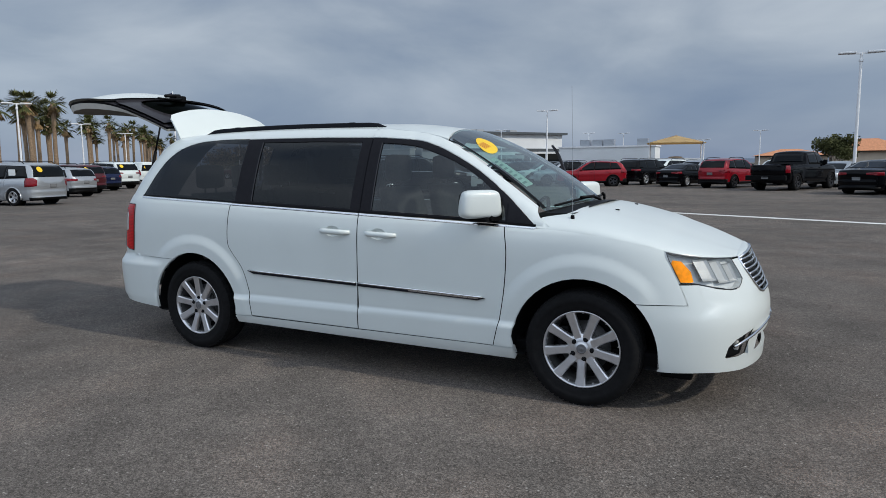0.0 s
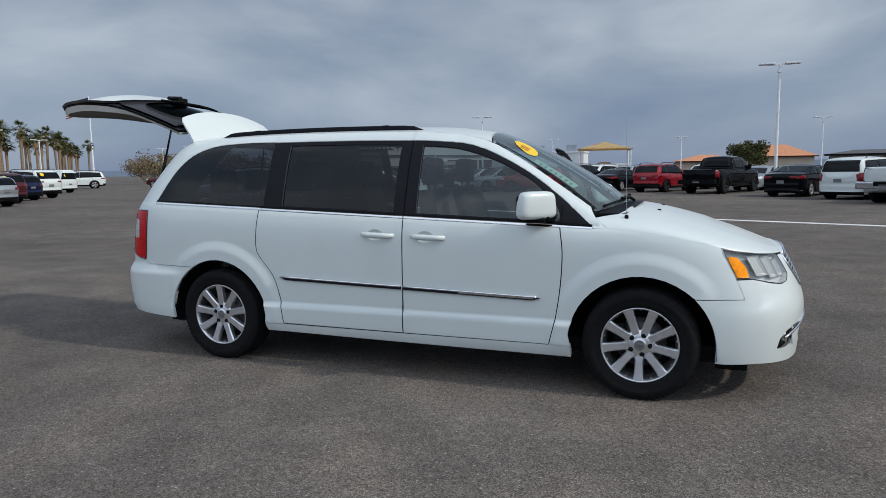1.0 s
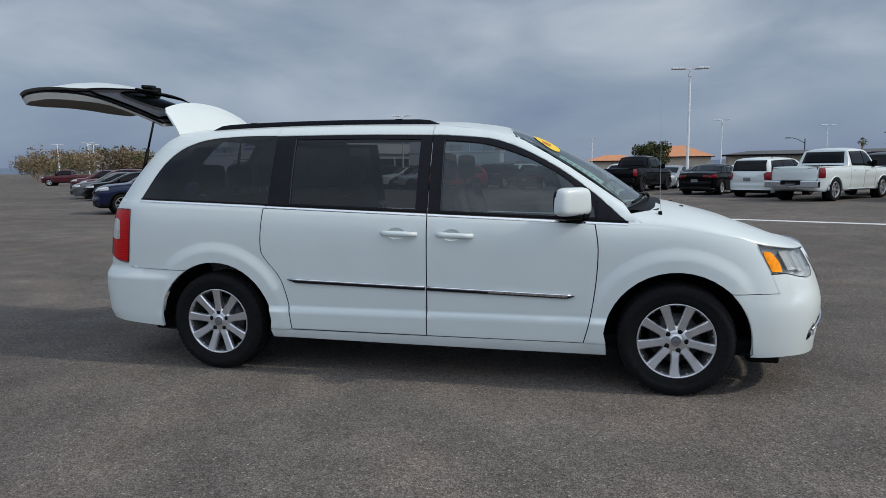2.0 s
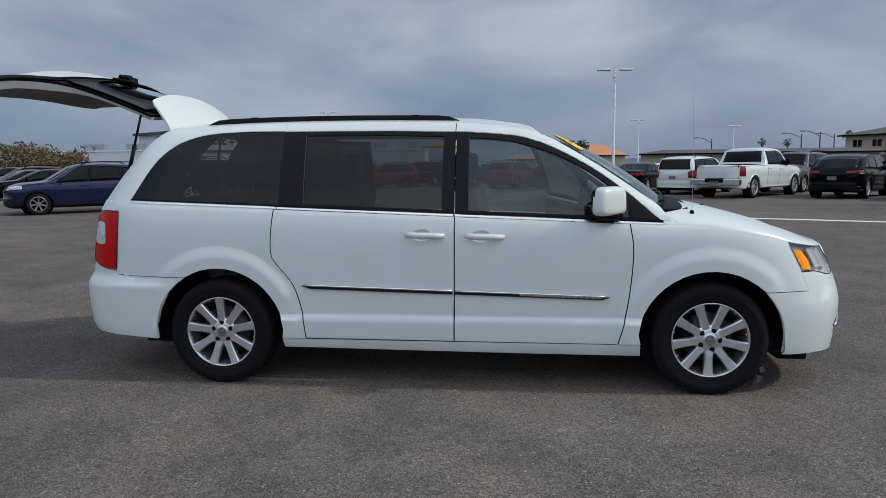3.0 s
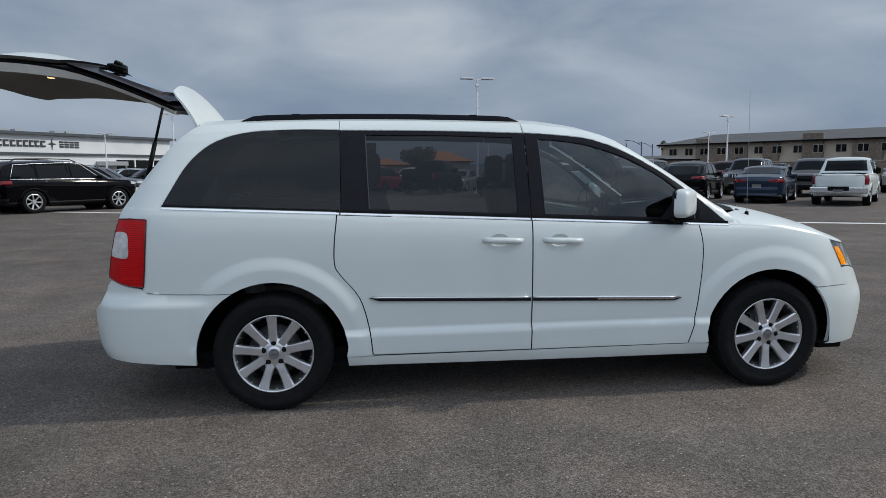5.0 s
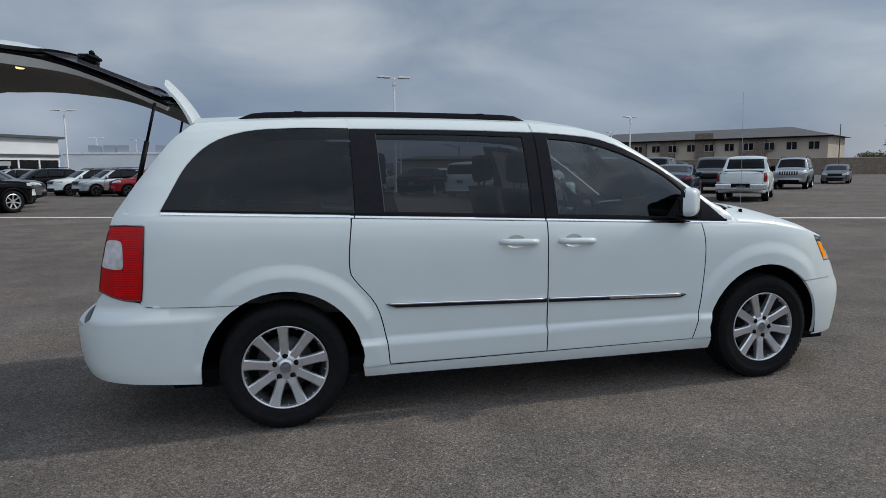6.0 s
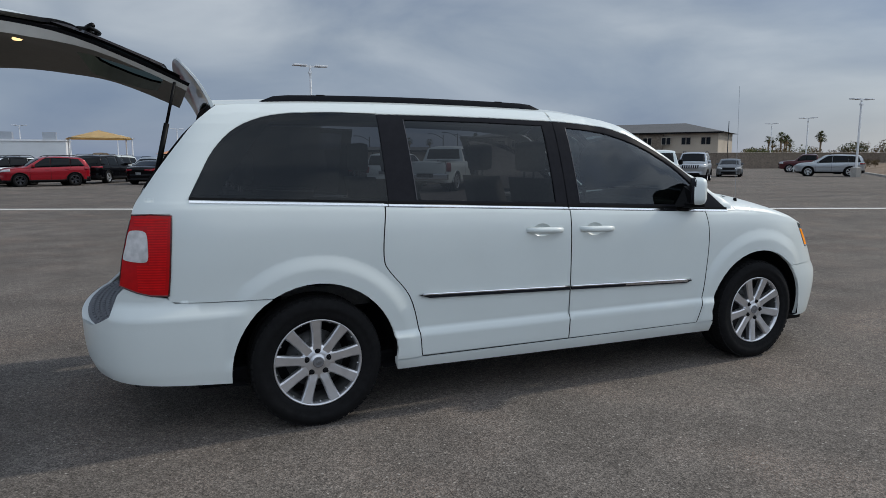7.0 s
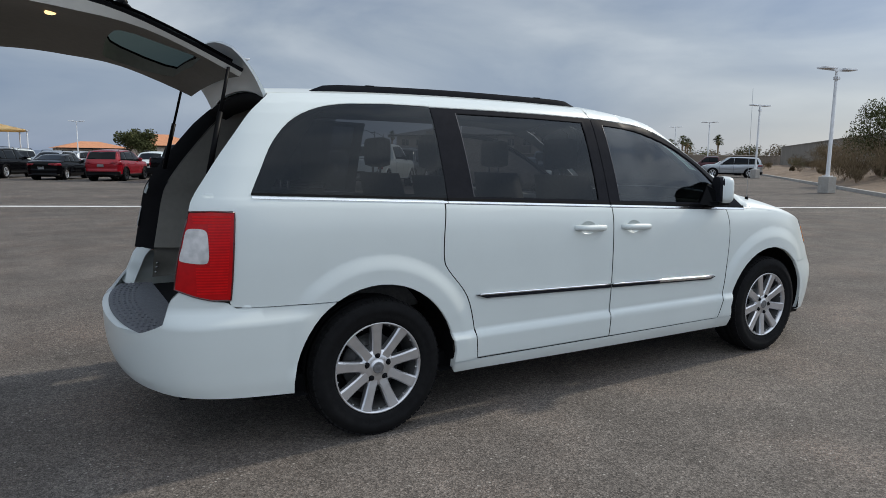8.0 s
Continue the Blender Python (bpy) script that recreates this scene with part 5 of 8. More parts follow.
rimo = [(-1, 0.06), (-1, 0.5), (-0.995, 0.75), (-0.98, 0.9), (-0.90, 0.985), (-0.5, 0.995), (0, 0.995), (0.5, 0.995), (0.90, 0.985), (0.98, 0.9), (0.995, 0.75), (1, 0.5), (1, 0.06)]
gwin = GWIN
panel("gate_trim", rimo, gate_inner, M["inner_trim"], tgt, 0.07, 0.0, holes=[gwin], flip=False, label="grey-beige inner lining of the tailgate")
bm = bmesh.new()
d = densify(gwin, 0.05)
a = [bm.verts.new(gate_inner(*p)) for p in d]
b = [bm.verts.new(gate(p[0] * 0.97, p[1], -0.008)) for p in d]
for i in range(len(d)):
    j = (i + 1) % len(d)
    bm.faces.new((a[i], a[j], b[j], b[i]))
part("gate_window_rim", bm, M["inner_trim"], tgt, smooth=True)
panel("gate_window", GWIN, lambda v, s: gate(v, s, 0.001), M["gate_glass"], tgt, 0.08, 0.0, flip=True, label="green tinted rear window")
# a closed header under the rear edge of the roof
bm = bmesh.new()
rows = [[bm.verts.new(p) for p in ((-1.985, y, roof_surface(-1.985, y)[2] - 0.012), (-2.03, y, 1.690 - 0.05 * abs(y / 0.6) ** 4), (-1.93, y, 1.650 - 0.05 * abs(y / 0.6) ** 4), (-1.80, y, 1.675))] for y in [-0.60 + 0.1 * i for i in range(13)]]
for r0, r1 in zip(rows, rows[1:]):
    for k in range(3):
        bm.faces.new((r0[k], r0[k + 1], r1[k + 1], r1[k]))
part("roof_header", bm, M["inner_dark"], van, "black seal and header over the opening", smooth=True)
bm = bmesh.new()
d = densify(rimo, 0.06)
a = [bm.verts.new(gate(p[0], p[1], -0.004)) for p in d]
b = [bm.verts.new(gate(p[0] * 0.995, p[1], -0.022)) for p in d]
c = [bm.verts.new(gate_inner(*p)) for p in d]
for i in range(len(d)):
    j = (i + 1) % len(d)
    bm.faces.new((a[i], a[j], b[j], b[i]))
part("gate_seal", bm, M["trim"], tgt, "black edge of the tailgate")
bm = bmesh.new()
b = [bm.verts.new(gate(p[0] * 0.995, p[1], -0.022)) for p in d]
c = [bm.verts.new(gate_inner(*p)) for p in d]
for i in range(len(d)):
    j = (i + 1) % len(d)
    bm.faces.new((b[i], b[j], c[j], c[i]))
part("gate_flange", bm, M["flange"], tgt, smooth=True)
for v in (-0.62,):
    p = Vector(gate_inner(v, 0.62))
    bm = lathe([(0.002, -0.008), (0.018, -0.007), (0.023, 0.0), (0.018, 0.006)], 16, "Z")
    lmp = part("courtesy_lamp", bm, M["lamp_warm"], tgt, "lit round courtesy lamp", smooth=True)
    lmp.matrix_local = pose(p.x, p.y, p.z - 0.004)
bm = bmesh.new()
w0 = Vector(gate(-0.05, 0.455, 0.0))
bmw = [Vector(gate(-0.05 - 0.40 * i / 8, 0.43 - 0.03 * math.sin(i / 8 * 3), 0.035)) for i in range(9)]
sweep(bm, bmw, 0.010, 6)
sweep(bm, [Vector(gate(-0.02, 0.455, 0.01)), Vector(gate(-0.05, 0.45, 0.055)), Vector(gate(-0.33, 0.425, 0.055))], 0.016, 8)
box(bm, w0.x - 0.05, w0.y - 0.06, w0.z - 0.01, w0.x + 0.05, w0.y + 0.06, w0.z + 0.05, 0.012)
part("rear_wiper", bm, M["trim"], tgt, "black rear wiper on its motor housing", smooth=True)
for sg in (-1, 1):
    bm = bmesh.new()
    lo, hi = Vector((-2.292, sg * 0.690, 1.30)), Vector((-2.178, sg * 0.640, 1.785))
    m_ = lo.lerp(hi, 0.58)
    tube(bm, lo, m_, 0.013, 0.013, 10)
    tube(bm, m_, hi, 0.008, 0.008, 8)
    part("gas_strut", bm, M["trim"], tgt, "black gas strut", smooth=True)

# ---- floor pan, cabin and seats ----
part("floor_pan", box_mesh(-2.15, -0.80, 0.24, 2.05, 0.80, 0.34, 0.02), M["inner_dark"], van, "dark underbody and floor")
part("exhaust", box_mesh(-2.45, -0.62, 0.235, -2.1, -0.42, 0.29, 0.02), M["inner_dark"], van)
panel("headlining", [(-1.95, -0.58), (0.45, -0.58), (0.45, 0.58), (-1.95, 0.58)], lambda x, y: (x, y, roof_surface(x, y)[2] - 0.035), M["headliner"], van, 0.12, 0.0, flip=True)
panel("cargo_floor", [(-2.43, -0.68), (-1.0, -0.68), (-1.0, 0.68), (-2.43, 0.68)], lambda x, y: (x, y, 0.575), M["inner_dark"], van, 0.2, 0.03)
for sg in (-1, 1):
    o = along_belt(-2.26, -1.20, -0.005, 5) + [(-1.20, 0.80), (-2.03, 0.80), (-2.05, 0.60), (-2.38, 0.60), (-2.36, 0.9)]
    panel("cargo_side_trim", o, side(sg, -0.13), M["inner_trim"], van, 0.12, 0.0, flip=sg < 0)
for sg in (1,):
    y = half_width(-2.2, 0.9) - 0.150
    part("grab_recess", box_mesh(-2.31, y - 0.014, 0.965, -2.24, y + 0.01, 1.02, 0.006), M["inner_dark"], van, "dark latch recess")
    part("storage_lid", box_mesh(-2.20, y - 0.022, 0.66, -1.98, y + 0.01, 0.98, 0.012), M["inner_trim"], van, "beige storage lid")
    for k in range(4):
        part("vent_slot", box_mesh(-2.185, y - 0.027, 0.72 + 0.055 * k, -2.05, y - 0.018, 0.735 + 0.055 * k), M["inner_dark"], van)
    for k in range(3):
        part("cargo_hook", box_mesh(-2.37 + 0.006 * k, y - 0.03, 0.63 + 0.03 * k, -2.355 + 0.006 * k, y + 0.01, 0.645 + 0.03 * k, 0.004), M["chrome"], van)
part("dashboard", box_mesh(1.02, -0.78, 0.72, 1.36, 0.78, 1.10, 0.06), M["inner_dark"], van, "dark dashboard")
bm = bmesh.new()
sweep(bm, [(0.86 + 0.06 * math.sin(a), 0.37 + 0.185 * math.cos(a), 1.0 + 0.175 * math.sin(a)) for a in [2 * math.pi * i / 24 for i in range(25)]], 0.016, 8)
tube(bm, (0.87, 0.37, 1.0), (1.05, 0.37, 0.94), 0.03, 0.04, 10)
box(bm, 0.84, 0.20, 0.98, 0.89, 0.54, 1.03, 0.015)
part("steering_wheel", bm, M["inner_dark"], van, smooth=True)


def seat(x, y, w=0.50, h=0.62, rake=0.16):
    bm = bmesh.new()
    box(bm, x - 0.24, y - w / 2, 0.55, x + 0.28, y + w / 2, 0.70, 0.05)
    rows = []
    for i in range(7):
        k = i / 6
        zz = 0.66 + h * k
        xx = x - 0.24 - rake * k
        ww = w / 2 * (1 - 0.22 * k ** 2)
        rows.append([bm.verts.new((xx + dx, y + yy, zz)) for dx, yy in ((0.07, -ww), (0.04, -ww * 0.6), (0.04, ww * 0.6), (0.07, ww), (-0.06, ww), (-0.07, 0), (-0.06, -ww))])
    for a, b in zip(rows, rows[1:]):
        for k in range(7):
            bm.faces.new((a[k], a[(k + 1) % 7], b[(k + 1) % 7], b[k]))
    bm.faces.new(rows[-1])
    bmesh.ops.recalc_face_normals(bm, faces=bm.faces)
    se = part("seat", bm, M["cloth"], van, "dark grey cloth seat", smooth=True)
    hr = bmesh.new()
    xh = x - 0.24 - rake - 0.01
    box(hr, xh - 0.05, y - 0.13, 0.70 + h, xh + 0.06, y + 0.13, 0.90 + h, 0.045)
    part("headrest", hr, M["cloth"], se, smooth=True)
    st = bmesh.new()
    for o in (-0.06, 0.06):
        tube(st, (xh, y + o, 0.62 + h), (xh, y + o, 0.73 + h), 0.008, 0.008, 6)
    part("headrest_post", st, M["chrome"], se)
    return se


seat(0.42, -0.38)
seat(0.42, 0.38)
seat(-0.55, -0.40, 0.48)
seat(-0.55, 0.40, 0.48)
for y in (-0.42, 0.0, 0.42):
    seat(-1.45, y, 0.44, 0.56)

# ---- wheels ----
def van_wheel():
    r, h = 0.350, 0.112
    tyre = mesh_of(lathe([(0.228, -h * 0.78), (0.240, -h * 0.94), (0.262, -h * 1.00), (0.285, -h * 1.02), (0.287, -h * 1.035), (0.305, -h * 1.03), (0.322, -h * 0.97), (0.338, -h * 0.86), (0.347, -h * 0.70), (0.3495, -h * 0.5), (0.3435, -h * 0.47), (0.3435, -h * 0.42), (0.35, -h * 0.39), (0.35, -h * 0.05), (0.343, -h * 0.03), (0.343, h * 0.03), (0.35, h * 0.05), (0.3495, h * 0.5), (0.345, h * 0.72), (0.32, h * 0.97), (0.285, h), (0.235, h * 0.9)], 56), "tyre", M["rubber"])
    treads = []
    for y0, y1 in ((-0.098, -0.060), (0.060, 0.098)):
        tread = bmesh.new()
        for i in range(64):
            a = 2 * math.pi * i / 64
            ca, sa = math.cos(a), math.sin(a)
            t_ = 0.012
            vs = []
            for rr in (0.336, 0.3515):
                for s in (-1, 1):
                    for y in (y0, y1):
                        k = rr if not (rr > 0.35 and abs(y) > 0.09) else rr - 0.008
                        vs.append(tread.verts.new((k * ca - s * t_ * sa, y, k * sa + s * t_ * ca)))
            for f in ((4, 5, 7, 6), (0, 4, 6, 2), (1, 3, 7, 5), (0, 1, 5, 4), (2, 6, 7, 3)):
                tread.faces.new([vs[q] for q in f])
        bmesh.ops.recalc_face_normals(tread, faces=tread.faces)
        treads.append(mesh_of(tread, "tread", M["rubber"], smooth=False))
    tread = treads
    ring = mesh_of(lathe([(0.232, -h * 0.80), (0.234, -h * 0.90), (0.230, -h * 0.925), (0.225, -h * 0.905), (0.219, -h * 0.72), (0.216, -h * 0.50), (0.208, -h * 0.15)], 56), "rim_lip", M["alloy"])
    lip = lathe([(0.214, -h * 0.70), (0.205, -h * 0.30), (0.200, h * 0.5)], 56)
    lip = mesh_of(lip, "rim_barrel", M["darkbarrel"])
    sp = bmesh.new()
    n = 9
    for k in range(n):
        a = 2 * math.pi * k / n + math.pi / 2
        ca, sa = math.cos(a), math.sin(a)
        secs = []
        for rad, wd, y, th in ((0.040, 0.020, -h * 0.73, 0.05), (0.078, 0.0285, -h * 0.76, 0.045), (0.100, 0.0255, -h * 0.785, 0.042), (0.140, 0.0255, -h * 0.82, 0.04), (0.185, 0.0275, -h * 0.86, 0.035), (0.2265, 0.0315, -h * 0.905, 0.03)):
            row = []
            for s, dy in ((-1.0, th), (-1.0, 0.008), (-0.75, 0.0), (0.75, 0.0), (1.0, 0.008), (1.0, th)):
                row.append(sp.verts.new((rad * ca - s * wd * sa, y + dy, rad * sa + s * wd * ca)))
            secs.append(row)
        for p, q in zip(secs, secs[1:]):
            for j in range(5):
                sp.faces.new((p[j], p[j + 1], q[j + 1], q[j]))
    bmesh.ops.recalc_face_normals(sp, faces=sp.faces)
    spokes = mesh_of(sp, "spokes", M["alloy"], smooth=False)
    hub = mesh_of(lathe([(0.002, -h * 0.80), (0.033, -h * 0.80), (0.036, -h * 0.77), (0.046, -h * 0.752), (0.088, -h * 0.748), (0.094, -h * 0.66), (0.094, 0.0)], 36), "hub", M["alloy"])
    cap = mesh_of(lathe([(0.001, -h * 0.825), (0.010, -h * 0.825), (0.012, -h * 0.815), (0.022, -h * 0.815), (0.026, -h * 0.825), (0.030, -h * 0.80)], 24), "centre_cap", M["cap"])
    nut = mesh_of(lathe([(0.001, -0.012), (0.007, -0.012), (0.009, -0.009), (0.0105, -0.002), (0.0175, -0.001), (0.0175, 0.012)], 12), "wheel_nut", M["inner_dark"])
    rivet = mesh_of(lathe([(0.001, -0.006), (0.0035, -0.005), (0.0045, 0.0), (0.0045, 0.01)], 8), "rivet", M["alloy"])
    disc = mesh_of(lathe([(0.06, 0.0), (0.155, 0.0), (0.155, 0.02), (0.06, 0.02)], 36), "brake_disc", M["darkbarrel"])
    back = mesh_of(lathe([(0.002, 0.045), (0.205, 0.045)], 36), "brake_shield", M["inner_dark"])
    return tyre, tread, lip, spokes, hub, cap, nut, disc, back, ring, rivet


WM = van_wheel()
for xa, turn in ((AXLE_R, -2), (AXLE_F, 21)):
    for sg in (-1, 1):
        w = part("wheel", WM[0], None, van, "black tyre on a nine-spoke alloy wheel")
        w.matrix_local = pose(xa, sg * 0.818, HUB_Z, 0, turn, 0 if sg < 0 else 180)
        for tr in WM[1]:
            tagged(part("tread", tr, None, w), kind="stuff")
        part("rim_barrel", WM[2], None, w)
        part("rim_lip", WM[9], None, w)
        part("spokes", WM[3], None, w, "silver alloy spokes")
        part("hub", WM[4], None, w)
        part("centre_cap", WM[5], None, w)
        part("brake_disc", WM[7], None, w)
        part("brake_shield", WM[8], None, w)
        for k in range(9):
            a = 2 * math.pi * (k + 0.5) / 9 + math.pi / 2
            rv_ = part("rivet", WM[10], None, w)
            rv_.matrix_local = pose(0.2165 * math.cos(a), -0.112 * 0.70, 0.2165 * math.sin(a))
        for k in range(5):
            a = 2 * math.pi * k / 5 + 0.3
            nt = part("wheel_nut", WM[6], None, w)
            nt.matrix_local = pose(0.062 * math.cos(a), -0.112 * 0.74, 0.062 * math.sin(a))
for sg in (-1, 1):
    part("brake_caliper", box_mesh(AXLE_F - 0.16, min(sg * 0.80, sg * 0.86), HUB_Z - 0.02, AXLE_F - 0.09, max(sg * 0.80, sg * 0.86), HUB_Z + 0.12, 0.015), M["trim"], van)


# ---- parked cars ----
def wheel_meshes(r, w, spokes, rim_mat, key, cache={}):
    """Tyre and rim of a road wheel, axle along y, outer face towards -y."""
    if key in cache:
        return cache[key]
    rr = r * 0.68
    h = w / 2
    tyre = mesh_of(lathe([(rr, -h * 0.8), (rr + 0.012, -h * 0.96), (rr + 0.05, -h * 1.02), (r - 0.035, -h), (r - 0.010, -h * 0.84), (r, -h * 0.6), (r, h * 0.6), (r - 0.012, h * 0.86), (r - 0.045, h), (rr, h * 0.9)], 36), "tyre", M["rubber"])
    bm = lathe([(rr + 0.004, -h * 0.86), (rr - 0.014, -h * 0.92), (rr - 0.022, -h * 0.80), (rr - 0.03, -h * 0.45)], 36)
    for k in range(spokes):
        a0 = 2 * math.pi * k / spokes
        for da in ((-0.13, 0.13) if spokes in (5, 6) else (0.0,)):
            a, wd0, wd1 = a0 + da, 0.020, (0.022 if spokes < 7 else 0.026)
            v = []
            for rad, wd, y in ((0.04, wd0, -h * 0.62), (rr * 0.55, wd0, -h * 0.70), (rr - 0.010, wd1, -h * 0.84)):
                b = a0 + da * (rad / rr) ** 0.5 * 1.4
                ca, sa = math.cos(b), math.sin(b)
                v.append([bm.verts.new((rad * ca - s * wd * sa, y + dy, rad * sa + s * wd * ca)) for s, dy in ((-1, 0.035), (-1, 0.004), (1, 0.004), (1, 0.035))])
            for p, q in zip(v, v[1:]):
                for j in range(3):
                    bm.faces.new((p[j], p[j + 1], q[j + 1], q[j]))
    tube(bm, (0, -h * 0.74, 0), (0, -h * 0.2, 0), 0.060, 0.075, 14)
    bmesh.ops.recalc_face_normals(bm, faces=bm.faces)
    rim = mesh_of(bm, "rim", rim_mat, smooth=False)
    barrel = mesh_of(lathe([(rr - 0.018, -h * 0.6), (rr - 0.03, h * 0.2), (0.02, h * 0.2)], 28), "rim_barrel", M["trim"])
    cache[key] = (tyre, rim, barrel)
    return cache[key]


def add_wheels(car, xr, xf, track, r, w=0.23, spokes=5, rim_mat=None):
    tyre, rim, barrel = wheel_meshes(r, w, spokes, rim_mat or M["alloy"], (r, w, spokes, (rim_mat or M["alloy"]).name))
    for x in (xr, xf):
        for s in (-1, 1):
            wh = new("wheel")
            wh.parent = car
            wh.matrix_local = pose(x, s * (track / 2), r, 0, 17 if x > 0 else 5, 0 if s < 0 else 180)
            part("tyre", tyre, None, wh)
            part("rim", rim, None, wh, "spoked alloy rim")
            part("rim_barrel", barrel, None, wh)


